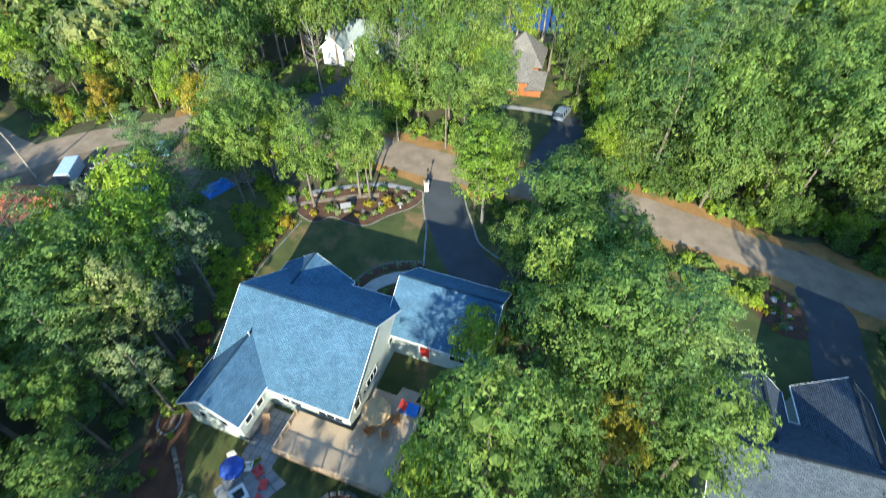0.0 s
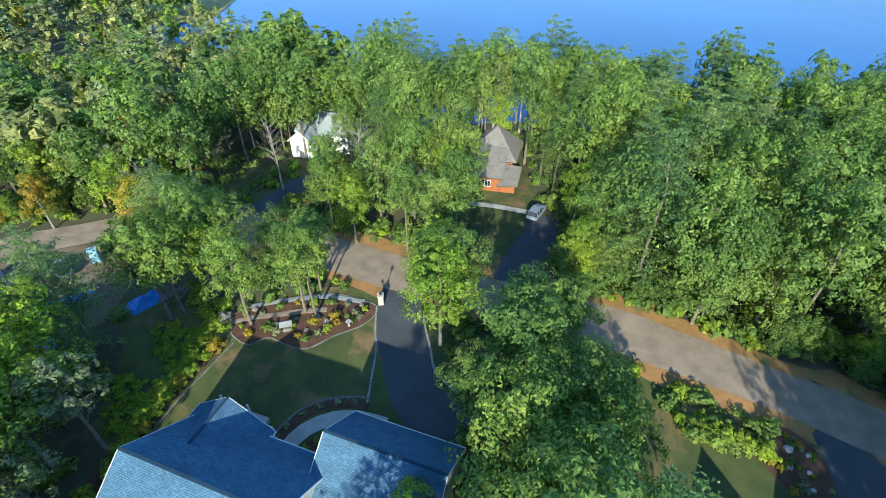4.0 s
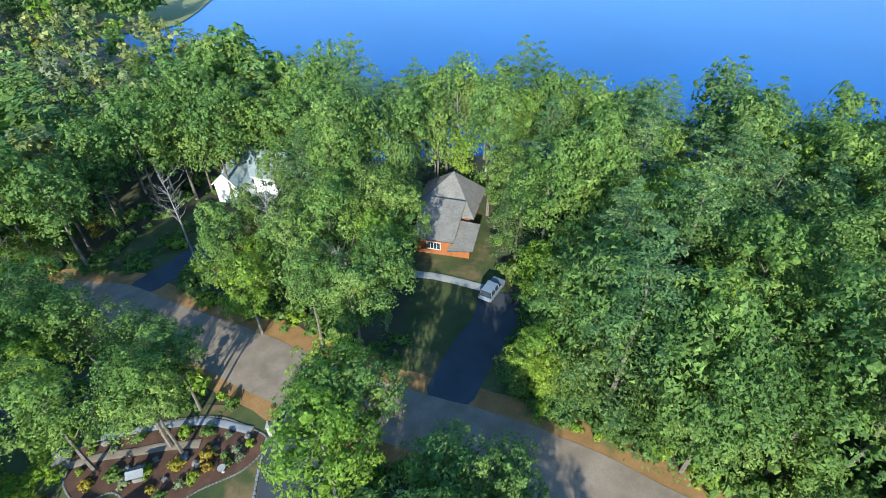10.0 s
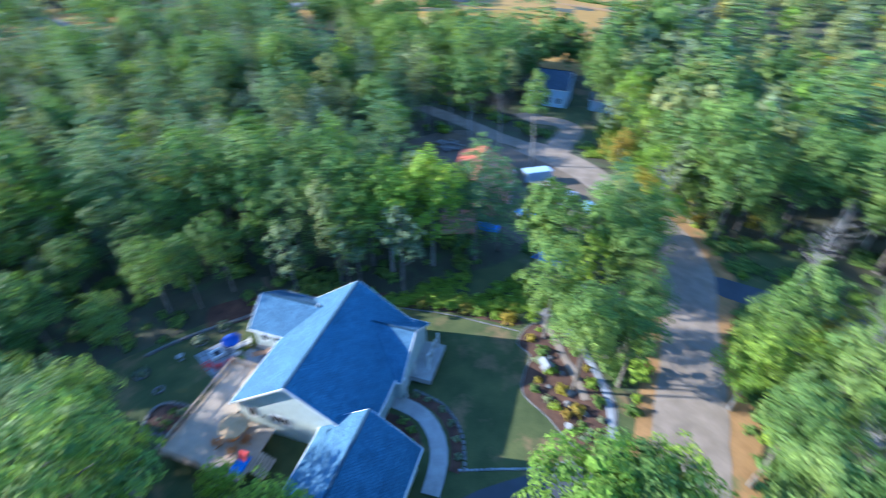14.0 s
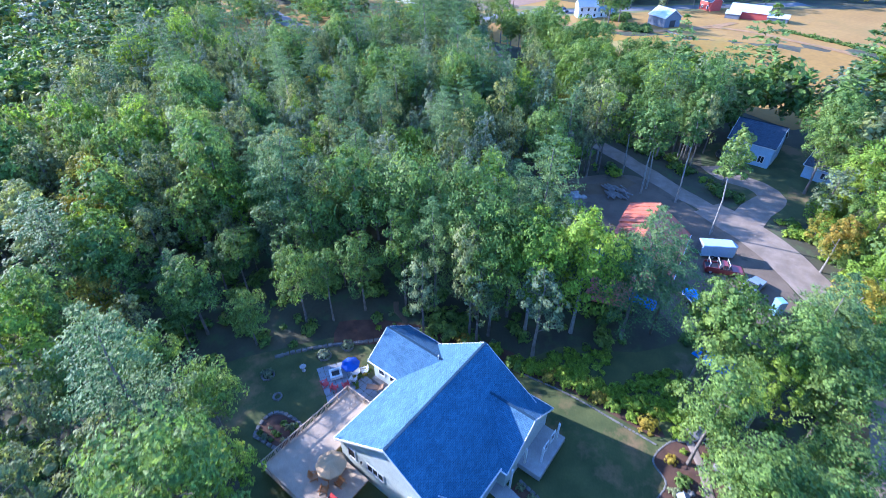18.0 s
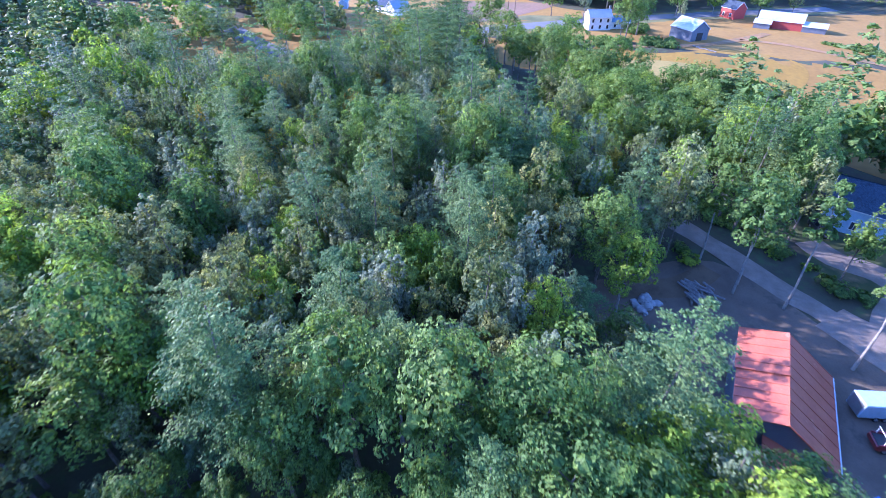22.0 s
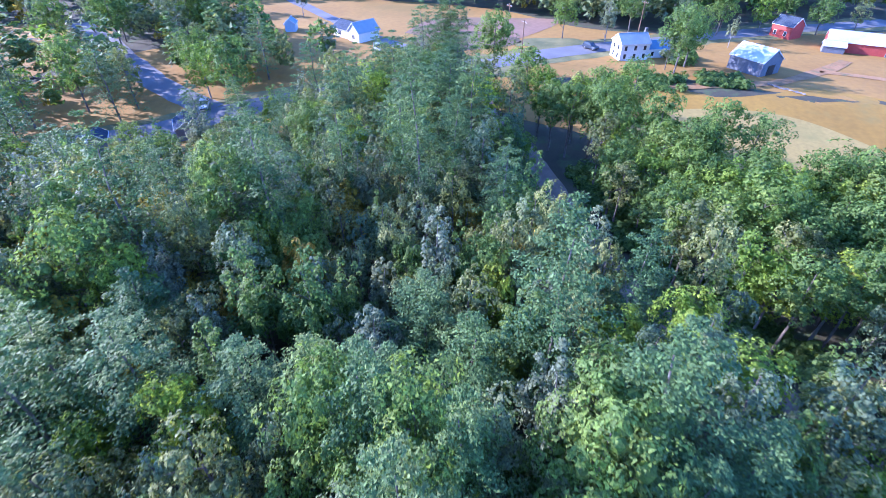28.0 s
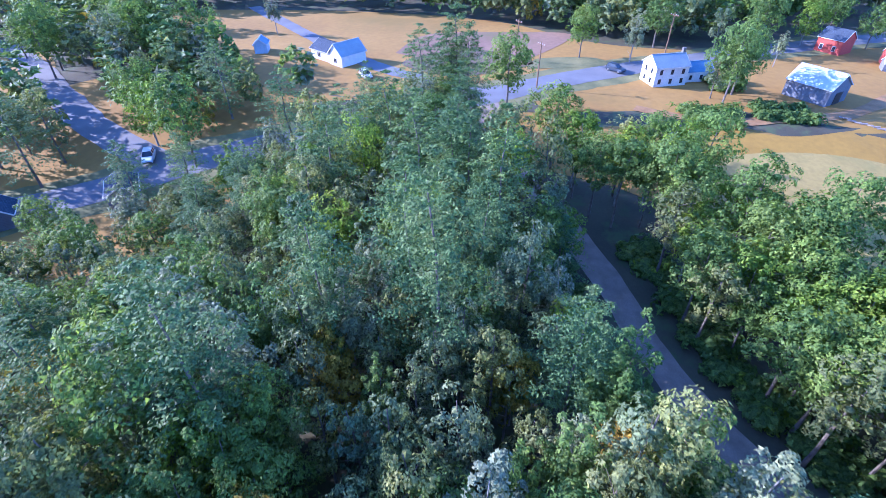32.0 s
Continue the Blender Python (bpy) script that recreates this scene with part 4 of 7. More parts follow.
for k, places in far_sets.items():
    shape, args, leaf = FAR_SHAPES[k]
    if not places:
        continue
    coarse = {**args, "leaves": 4, "size": args["size"] * 1.35, **({"lobes": 6, "clumps": 6} if "lobes" in args else {"tips": 8, "clumps": 4} if "tips" in args else {"rings": 9, "arms": 4})}
    bases = [shape(hash_of(k) + 5 * j, **args) for j in range(3)]
    rough = [shape(hash_of(k) + 5 * j, **coarse) for j in range(3)]
    out = []
    for j, (x, y, s, a) in enumerate(places):
        b = (bases if math.dist((x, y), (-40, 10)) < 135 else rough)[j % 3] * s
        c, sn = math.cos(a), math.sin(a)
        out.append(np.stack([b[:, 0] * c - b[:, 1] * sn + x, b[:, 0] * sn + b[:, 1] * c + y, b[:, 2] + max(float(ground_z(x, y)), WATER_Z + 0.3) - 2.2 * s * (x < -150)], -1))
    wood = new(k.replace("_tree", "_wood"), raw_mesh(k, np.concatenate(out), 3, leaf))
    tagged(wood, SPECIES[k][0] + ", a whole wood of them", "woodland", kind="stuff")

# Bushes along the edges of the wood and in the rough yard.
def bush(seed, leaves, size):
    rng = np.random.default_rng(seed)
    d = rng.normal(size=(16, 3))
    d[:, 2] = np.abs(d[:, 2])
    d /= np.linalg.norm(d, axis=1, keepdims=True)
    c = d * rng.uniform(0.5, 0.95, (16, 1)) * np.array([1, 1, 1.1]) + np.array([0, 0, 0.25])
    return np.concatenate([puffs(rng, c, 0.3, leaves, size, np.array([0, 0, 0.2])), core(np.array([0, 0, 0.45]), 0.6)])


def thicket(name, places, leaf, label, leaves=9, size=0.3):
    bases = [bush(40 + j, leaves, size) for j in range(4)]
    out = []
    for j, (x, y, s) in enumerate(places):
        b = bases[j % 4] * s * np.array([1, 1, 0.8 + 0.06 * (j % 7)])
        a = j * 1.7
        out.append(np.stack([b[:, 0] * math.cos(a) - b[:, 1] * math.sin(a) + x, b[:, 0] * math.sin(a) + b[:, 1] * math.cos(a) + y, b[:, 2] + float(ground_z(x, y)) - 0.1], -1))
    return tagged(new(name, raw_mesh(name, np.concatenate(out), 3, leaf)), label, "bushes", kind="stuff")


def edge_spots(count, lo, hi, seed):
    r = np.random.default_rng(seed)
    xy = r.uniform((-140.3, -52.7), (75, 125), (count, 2))
    d = np.minimum(off_line(xy, GRAVEL_ROAD), np.minimum(off_line(xy, CABIN_DRIVE) + 2.0, off_line(xy, WHITE_DRIVE) + 2.0))
    keep = (d > lo) & (d < hi) & ~inside(xy, HOUSE_LOT) & ~inside(xy, BARN_YARD) & ~inside(xy, BRUSH_YARD) & ~inside(xy, CABIN_LOT) & (off_line(xy, HOUSE_DRIVE) > 4.5) & (off_line(xy, BEND_DRIVE) > 4) & (off_line(xy, WEST_DRIVE) > 5)
    return [(x, y, s) for (x, y), s in zip(xy[keep], r.uniform(0.5, 1.5, keep.sum()))]


thicket("roadside_bushes", edge_spots(9000, 5.2, 9.0, 3), M_LEAF, "low green bushes along the gravel road")
lane_r = np.random.default_rng(14)
lane_xy = lane_r.uniform((-140.3, -20.4), (-95, 32), (1500, 2))
lane_d = off_line(lane_xy, GRAVEL_ROAD[20:28])
lane_keep = (lane_d > 4.2) & (lane_d < 9) & clear_of(lane_xy)
thicket("lane_bushes", [(x, y, s) for (x, y), s in zip(lane_xy[lane_keep], lane_r.uniform(0.7, 1.9, lane_keep.sum()))], M_LEAF, "dense green bushes where the gravel road enters the wood")
skirt = [(x, y, s * 1.7) for x, y, s in edge_spots(9000, 5.6, 8.6, 21) if 14 < x < 75 and y > 40 and s < 1.35 and off_line(np.array([(x, y - 1.0)]), GRAVEL_ROAD)[0] < off_line(np.array([(x, y)]), GRAVEL_ROAD)[0]]
thicket("roadside_thicket", skirt, M_LEAF, "tall green bushes at the foot of the trees along the gravel road", 14, 0.22)
thicket("roadside_weeds", edge_spots(5000, 4.9, 8.0, 4), M_LIME, "yellow-green weeds along the gravel road")
r = np.random.default_rng(9)
xy = r.uniform((-40, 30), (-22, 64), (900, 2))
edge_band = [(x, y, s) for (x, y), s in zip(xy, r.uniform(0.3, 0.8, len(xy))) if inside(np.array([(x, y)]), BRUSH_YARD)[0] and (x + 24 > -7 * abs(math.sin(y * 0.35 + x * 0.2)) or y < 42)]
thicket("yard_weeds", edge_band, M_LIME, "tall yellow-green weeds beside the lawn")
weed_line = curve([(-23.6, 54.5), (-24.4, 50), (-24.2, 46), (-24.3, 43), (-25.2, 40), (-25.3, 36.5), (-25.6, 33)], 0.42)
thicket("lawn_edge_weeds", [(x + r.uniform(-1.3, 0.5), y, r.uniform(0.55, 1.15)) for x, y in weed_line], M_LIME, "tall yellow-green weeds crowding the edge of the lawn", 12, 0.2)
thicket("goldenrod", [(x + r.uniform(-1.2, 0.3), y, r.uniform(0.45, 0.85)) for x, y in weed_line[::3]], M_GOLD, "yellow flowering weeds beside the lawn", 12, 0.16)
xy = r.uniform((-40, -60), (60, 110), (5200, 2))
keep = clear_of(xy)
thicket("undergrowth", [(x, y, s) for (x, y), s in zip(xy[keep], r.uniform(0.5, 1.4, keep.sum()))][:1500], M_LEAF, "dark undergrowth on the forest floor", 3, 0.5)


# ---- building helpers for houses ----
def roofing(name, dark, light, brick=(0.34, 0.16), rough=0.75):
    """Courses of shingles."""
    m, t, b = nodes_of(name)
    tc = t.nodes.new("ShaderNodeTexCoord")
    br = t.nodes.new("ShaderNodeTexBrick")
    br.inputs["Scale"].default_value = 1.0
    br.inputs["Brick Width"].default_value, br.inputs["Row Height"].default_value = brick
    br.inputs["Mortar Size"].default_value = 0.014
    br.inputs["Color1"].default_value, br.inputs["Color2"].default_value, br.inputs["Mortar"].default_value = (*dark, 1), (*light, 1), (*[c * 0.4 for c in dark], 1)
    t.links.new(tc.outputs["UV"], br.inputs["Vector"])
    col = mix_of(t, br.outputs["Color"], ramp_of(t, noise_of(t, 0.7), [(0.3, (0.78, 0.78, 0.78)), (0.7, (1.1, 1.1, 1.1))]), 0.8, "MULTIPLY")
    t.links.new(col, b.inputs["Base Color"])
    b.inputs["Roughness"].default_value = rough
    b.inputs["Specular IOR Level"].default_value = 0.12
    bump_of(t, b, br.outputs["Fac"], -0.4, 0.02)
    return m


def boarded(name, colour, dark, pitch=0.16, rough=0.6):
    """Horizontal boards on a wall; the shadow line at each joint is painted into the colour."""
    m, t, b = nodes_of(name)
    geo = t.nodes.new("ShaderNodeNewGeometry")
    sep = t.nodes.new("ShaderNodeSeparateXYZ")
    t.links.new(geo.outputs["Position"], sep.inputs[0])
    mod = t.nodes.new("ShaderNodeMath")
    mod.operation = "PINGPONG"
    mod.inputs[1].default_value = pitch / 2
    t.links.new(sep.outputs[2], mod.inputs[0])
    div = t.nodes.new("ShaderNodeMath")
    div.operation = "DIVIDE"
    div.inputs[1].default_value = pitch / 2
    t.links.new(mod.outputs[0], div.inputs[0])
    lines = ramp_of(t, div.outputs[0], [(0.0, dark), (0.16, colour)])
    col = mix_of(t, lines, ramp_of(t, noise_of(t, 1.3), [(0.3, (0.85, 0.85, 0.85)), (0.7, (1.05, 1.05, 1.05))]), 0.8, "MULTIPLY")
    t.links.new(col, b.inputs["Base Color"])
    b.inputs["Roughness"].default_value = rough
    bump_of(t, b, div.outputs[0], 0.4, 0.02)
    return m


M_SHINGLE = roofing("grey_shingles", (0.058, 0.125, 0.205), (0.092, 0.175, 0.275), rough=0.92)
M_DARK_ROOF = roofing("dark_shingles", (0.05, 0.068, 0.095), (0.085, 0.108, 0.142))
M_TAN_ROOF = roofing("taupe_shingles", (0.19, 0.18, 0.17), (0.26, 0.245, 0.235))
M_PALE_ROOF = surface("pale_metal_roof", (0.25, 0.3, 0.32), (0.33, 0.38, 0.4), 0.4, 5.0, 0.4, 0.05)
M_BLUE_ROOF = surface("blue_metal_roof", (0.1, 0.19, 0.29), (0.15, 0.25, 0.36), 0.4, 5.0, 0.4, 0.05)
M_RED_ROOF = surface("faded_red_metal", (0.42, 0.11, 0.06), (0.52, 0.165, 0.09), 0.35, 4.0, 0.45, 0.05, stain=((0.56, 0.26, 0.17), 0.5, 0.62))
M_TIN = surface("weathered_tin", (0.42, 0.46, 0.52), (0.6, 0.63, 0.68), 0.3, 3.0, 0.4, 0.1)
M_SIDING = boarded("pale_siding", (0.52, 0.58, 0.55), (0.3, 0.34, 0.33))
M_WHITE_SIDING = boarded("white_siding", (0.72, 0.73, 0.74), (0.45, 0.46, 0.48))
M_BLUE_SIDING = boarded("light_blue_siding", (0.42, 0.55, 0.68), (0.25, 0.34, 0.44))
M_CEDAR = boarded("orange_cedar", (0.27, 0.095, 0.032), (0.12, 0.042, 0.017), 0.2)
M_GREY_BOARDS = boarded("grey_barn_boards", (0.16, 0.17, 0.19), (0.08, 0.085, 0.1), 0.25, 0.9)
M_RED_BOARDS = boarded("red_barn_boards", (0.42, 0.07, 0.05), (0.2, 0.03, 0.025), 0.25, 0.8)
M_WHITE = surface("white_paint", (0.7, 0.7, 0.69), (0.8, 0.8, 0.79), 0.8, 9.0, 0.5, 0.1)
M_RED_PAINT = surface("red_paint", (0.42, 0.025, 0.025), (0.5, 0.04, 0.035), 1.0, 9.0, 0.45, 0.05)
M_DECK = surface("pale_deck_boards", (0.38, 0.29, 0.2), (0.5, 0.39, 0.28), 0.7, 12.0, 0.8, 0.2)
M_STONE = surface("grey_stone", (0.1, 0.1, 0.1), (0.22, 0.21, 0.2), 1.2, 8.0, 0.9, 0.4)
M_FLAG = surface("blue_grey_flagstone", (0.2, 0.21, 0.23), (0.32, 0.33, 0.35), 0.9, 8.0, 0.85, 0.3)
M_MULCH = surface("red_brown_mulch", (0.055, 0.028, 0.018), (0.12, 0.06, 0.036), 0.8, 9.0, 0.95, 0.6)
M_BLACK = surface("black_plastic", (0.015, 0.015, 0.016), (0.03, 0.03, 0.032), 2.0, 9.0, 0.5, 0.05)
M_STEEL = surface("grey_metal", (0.3, 0.31, 0.32), (0.42, 0.43, 0.44), 1.0, 9.0, 0.35, 0.05, metal=0.7)
M_WOOD = surface("brown_wood", (0.16, 0.09, 0.05), (0.27, 0.16, 0.09), 1.0, 11.0, 0.75, 0.3)
m_glass, gt, gb = nodes_of("window_glass")
gb.inputs["Base Color"].default_value = (0.025, 0.03, 0.04, 1)
gb.inputs["Roughness"].default_value = 0.08
gt.links.new(ramp_of(gt, noise_of(gt, 0.6), [(0.3, (0.015, 0.018, 0.025)), (0.7, (0.05, 0.06, 0.075))]), gb.inputs["Base Color"])
M_GLASS = m_glass


def roof_face(points, thick, material, name, parent, label=""):
    """A roof plane with its courses along the eave, which runs from points[0] to points[1]."""
    bm = slab(points, thick)
    uv = bm.loops.layers.uv.new("uv")
    o = Vector(points[0])
    e = (Vector(points[1]) - o).normalized()
    s = e.cross(Vector(points[2]) - o).normalized().cross(e)
    for f in bm.faces:
        for l in f.loops:
            d = l.vert.co - o
            l[uv].uv = (d.dot(e), d.dot(s))
    return part(name, bm, material, parent, label)


def beam(p, q, wide, high, bm=None):
    """A squared bar from p to q."""
    bm = bm or bmesh.new()
    p, q = Vector(p), Vector(q)
    d = (q - p).normalized()
    side = d.cross(Vector((0, 0, 1)))
    side = side.normalized() if side.length > 1e-4 else Vector((1, 0, 0))
    up = side.cross(d)
    rings = [[bm.verts.new(c + side * wide / 2 * a + up * high / 2 * b) for a, b in ((-1, -1), (1, -1), (1, 1), (-1, 1))] for c in (p, q)]
    for i in range(4):
        j = (i + 1) % 4
        bm.faces.new((rings[0][i], rings[0][j], rings[1][j], rings[1][i]))
    bm.faces.new(rings[0][::-1])
    bm.faces.new(rings[1])
    bmesh.ops.recalc_face_normals(bm, faces=bm.faces)
    return bm


def on_wall(x, y, z, yaw):
    """A place on a wall; the wall looks along -y, turned by yaw degrees."""
    return pose(x, y, z, 0, 0, yaw)


def add_window(parent, m, w=1.0, h=1.2, cols=1, rows=1, trim=None):
    """A window: white casing, bars and one pane for each light. m: the middle of its foot."""
    bm = bmesh.new()
    t = 0.09
    for x0, x1, z0, z1 in ((-w / 2 - t, -w / 2, -t, h + t), (w / 2, w / 2 + t, -t, h + t), (-w / 2, w / 2, -t, 0), (-w / 2, w / 2, h, h + t)):
        box(x0, x1, -0.07, 0.03, z0, z1, 0.0, bm)
    for c in range(1, cols):
        x = -w / 2 + w * c / cols
        box(x - 0.035, x + 0.035, -0.055, 0.02, 0, h, 0.0, bm)
    for r in range(1, rows):
        z = h * r / rows
        box(-w / 2, w / 2, -0.05, 0.015, z - 0.025, z + 0.025, 0.0, bm)
    win = part("window", bm, trim or M_WHITE, parent, "white-framed window")
    win.matrix_local = m
    for c in range(cols):
        pane = part("pane", box(-w / 2 + w * c / cols + 0.03, -w / 2 + w * (c + 1) / cols - 0.03, -0.02, 0.0, 0.01, h - 0.01), M_GLASS, win, "dark reflecting pane")
        pane.location.z = 0.0
    return win


def add_door(parent, m, w=0.95, h=2.05, material=None, label="painted door"):
    bm = box(-w / 2, w / 2, -0.06, 0.02, 0, h, 0.01)
    for z0, z1 in ((0.2, 0.85), (1.05, 1.85)):
        box(-w / 2 + 0.14, w / 2 - 0.14, -0.075, -0.05, z0, z1, 0.0, bm)
    door = part("door", bm, material or M_WHITE, parent, label)
    door.matrix_local = m
    bm = bmesh.new()
    for x0, x1, z0, z1 in ((-w / 2 - 0.1, -w / 2, 0, h + 0.1), (w / 2, w / 2 + 0.1, 0, h + 0.1), (-w / 2, w / 2, h, h + 0.1)):
        box(x0, x1, -0.08, 0.02, z0, z1, 0.0, bm)
    part("door_frame", bm, M_WHITE, door, "white door casing")
    part("door_handle", tube([(w / 2 - 0.1, -0.12, 0.98), (w / 2 - 0.22, -0.12, 0.98)], [0.02, 0.02], 6), M_STEEL, door, "metal handle")
    return door


def gable(parent, x0, x1, yc, half_a, half_b, z_eave, z_ridge, over=0.45, axis="x", roof=None, walls=None, ends=(True, True), z_eave_b=None, floor=-1.7):
    """Walls, two roof planes and white edge boards of a gabled wing whose ridge runs along the axis."""
    zb = z_eave if z_eave_b is None else z_eave_b
    roof, walls = roof or M_SHINGLE, walls or M_SIDING

    def at(a, b, z):
        return (a, b, z) if axis == "x" else (b, a, z)

    sa, sb = (z_ridge - z_eave) / half_a, (z_ridge - zb) / half_b
    bm = bmesh.new()
    sec = [(yc - half_a + over, floor), (yc + half_b - over, floor), (yc + half_b - over, zb + over * sb - 0.2), (yc, z_ridge - 0.2), (yc - half_a + over, z_eave + over * sa - 0.2)]
    a = [bm.verts.new(at(x0 + (over * 0.7 if ends[0] else 0), y, z)) for y, z in sec]
    b = [bm.verts.new(at(x1 - (over * 0.7 if ends[1] else 0), y, z)) for y, z in sec]
    bm.faces.new(a)
    bm.faces.new(b)
    for i in range(5):
        j = (i + 1) % 5
        bm.faces.new((a[i], a[j], b[j], b[i]))
    bmesh.ops.recalc_face_normals(bm, faces=bm.faces)
    part("wall", bm, walls, parent)
    roof_face([at(x0, yc - half_a, z_eave), at(x1, yc - half_a, z_eave), at(x1, yc, z_ridge), at(x0, yc, z_ridge)], 0.16, roof, "roof", parent)
    roof_face([at(x0, yc + half_b, zb), at(x1, yc + half_b, zb), at(x1, yc, z_ridge), at(x0, yc, z_ridge)], 0.16, roof, "roof", parent)
    for end, x, sign in ((ends[0], x0, -1), (ends[1], x1, 1)):
        if end:
            for y, z in ((yc - half_a, z_eave), (yc + half_b, zb)):
                part("rake_board", beam(at(x + sign * 0.03, y, z - 0.12), at(x + sign * 0.03, yc, z_ridge - 0.12), 0.06, 0.2), M_WHITE, parent, "white rake board")
    for y, z, sign in ((yc - half_a, z_eave, -1), (yc + half_b, zb, 1)):
        part("gutter", beam(at(x0, y + sign * 0.05, z - 0.1), at(x1, y + sign * 0.05, z - 0.1), 0.11, 0.11), M_WHITE, parent, "white eaves gutter")
    part("ridge_cap", beam(at(x0, yc, z_ridge + 0.02), at(x1, yc, z_ridge + 0.02), 0.26, 0.05), roof, parent)


# ---- the grey-roofed house with the garage ----
HOUSE = Matrix(((0.956, 0.294, 0, -20.0), (-0.294, 0.956, 0, 29.2), (0, 0, 1, 0.75), (0, 0, 0, 1)))
house = thing("house", HOUSE, "pale grey-green house with white trim and grey shingle roof", "house")
gable(house, 0, 15, 0, 7.0, 7.2, 2.55, 7.6)
gable(house, 13.85, 25.0, 7.55, 4.95, 4.75, 2.55, 6.34, ends=(True, True))
gable(house, 2.4, 7.9, 3.4, 4.4, 4.4, 2.4, 5.5, axis="y", ends=(False, True))
gable(house, -11.1, -3.3, 2.9, 3.4, 3.4, 2.7, 5.25, axis="y", ends=(True, False))
# windows: west gable, south front, wing, garage, north front
WX = 15 - 0.32
for y, z, w, h, c in ((-1.9, 1.0, 2.0, 1.1, 3), (-5.0, 0.9, 0.9, 1.4, 1), (2.6, 1.2, 0.8, 0.9, 1)):
    add_window(house, on_wall(WX, y, z, 90), w, h, c)
for x, z, w, h, c in ((7.2, 1.5, 0.7, 0.6, 1), (8.6, 1.5, 0.7, 0.6, 1), (10.1, 1.5, 0.7, 0.6, 1)):
    add_window(house, on_wall(x, -6.55, z, 0), w, h, c)
add_window(house, on_wall(8.2, -6.55, 0.15, 0), 1.8, 1.2, 2)
add_window(house, on_wall(12.6, -6.55, 0.15, 0), 2.6, 1.95, 3)
for y in (-9.6, -7.9):
    add_window(house, on_wall(5.85, y, 0.9, 90), 0.8, 1.1, 1)
add_window(house, on_wall(1.7, -10.78, 0.8, 0), 0.9, 1.2, 1)
add_window(house, on_wall(4.1, -10.78, 0.8, 0), 0.9, 1.2, 1)
add_door(house, on_wall(18.3, 3.05, -0.2, 0), 0.98, 2.05, M_RED_PAINT, "red entrance door")
add_window(house, on_wall(22.0, 3.05, 0.75, 0), 1.9, 1.05, 2)
for x in (9.4, 11.6):
    add_window(house, on_wall(x, 6.75, 0.8, 180), 1.0, 1.2, 1)
for x in (1.2, 2.6):
    add_window(house, on_wall(x, 9.16 if x < 3.4 else 7.8, 0.7, 180), 0.7, 1.2, 1)
for x in (16.6, 20.6):
    gd = part("garage_door", box(-1.35, 1.35, -0.05, 0.03, 0, 2.1, 0.02), M_WHITE, house, "white panelled garage door")
    gd.matrix_local = on_wall(x, 11.88, -0.2, 180)
    for k in range(3):
        part("panel", box(-1.25, 1.25, -0.08, -0.05, 0.08 + 0.68 * k, 0.68 * k + 0.66, 0.01), M_WHITE, gd)
for x, y in ((0.3, 9.3), (3.5, 9.3), (4.6, 8.1), (7.2, 8.1)):
    part("porch_post", box(x - 0.09, x + 0.09, y - 0.09, y + 0.09, -0.6, 2.5, 0.01), M_WHITE, house, "white porch post")
part("porch_floor", box(-0.3, 5.0, 7.0, 10.0, -0.6, 0.12, 0.02), M_CONCRETE, house, "concrete porch slab")
pipe = tube([(3.0, -3.75, 4.8), (3.0, -3.75, 5.6)], [0.06, 0.06], 8)
tube([(3.0, -3.75, 5.6), (3.0, -3.75, 5.72)], [0.1, 0.07], 8, pipe)
part("vent_pipe", pipe, M_WHITE, house, "white vent pipe")
for x, y, yaw in ((17.6, 3.0, 0), (19.0, 3.0, 0), (14.75, -3.6, 90)):
    lamp = part("wall_lamp", box(-0.07, 0.07, -0.16, 0.0, 0, 0.28, 0.02), M_BLACK, house, "black wall lantern")
    lamp.matrix_local = on_wall(x, y, 1.45, yaw)
for y0, y1 in ((-7.3, -10.6),):
    part("foundation", box(5.7, 6.4, -10.8, -7.0, -0.7, -0.1), M_STONE, house, "stone plinth strip")

# ---- deck and patio behind the house ----
deck = thing("deck", HOUSE, "raised pale wooden deck with railings", "deck")
floor_bm = box(9.4, 20.6, -11.3, -7.05, 0.25, 0.42)
box(15.2, 20.6, -7.05, -2.4, 0.25, 0.42, 0.0, floor_bm)
part("frame", floor_bm, M_WOOD, deck)
plank_a = mesh_of("plank", box(0, 11.2, 0, 0.19, 0, 0.04), M_DECK)
plank_b = mesh_of("plank", box(0, 5.4, 0, 0.19, 0, 0.04), M_DECK)
for k in range(21):
    p = new("plank", plank_a)
    p.parent, p.location = deck, (9.4, -11.29 + k * 0.2025, 0.424)
for k in range(23):
    p = new("plank", plank_b)
    p.parent, p.location = deck, (15.2, -7.03 + k * 0.2025, 0.424)


def railing(parent, p, q, posts=5, height=0.95):
    p, q = Vector(p), Vector(q)
    for k in range(posts):
        c = p.lerp(q, k / (posts - 1))
        part("post", box(c.x - 0.06, c.x + 0.06, c.y - 0.06, c.y + 0.06, c.z, c.z + height + 0.1, 0.01), M_DECK, parent)
    for z in (0.12, height):
        part("rail", beam(p + Vector((0, 0, z)), q + Vector((0, 0, z)), 0.09, 0.06), M_DECK, parent)
    bal = bmesh.new()
    n = int((q - p).length / 0.16)
    for k in range(1, n):
        c = p.lerp(q, k / n)
        box(c.x - 0.018, c.x + 0.018, c.y - 0.018, c.y + 0.018, c.z + 0.12, c.z + height, 0.0, bal)
    tagged(part("balusters", bal, M_DECK, parent), kind="stuff")


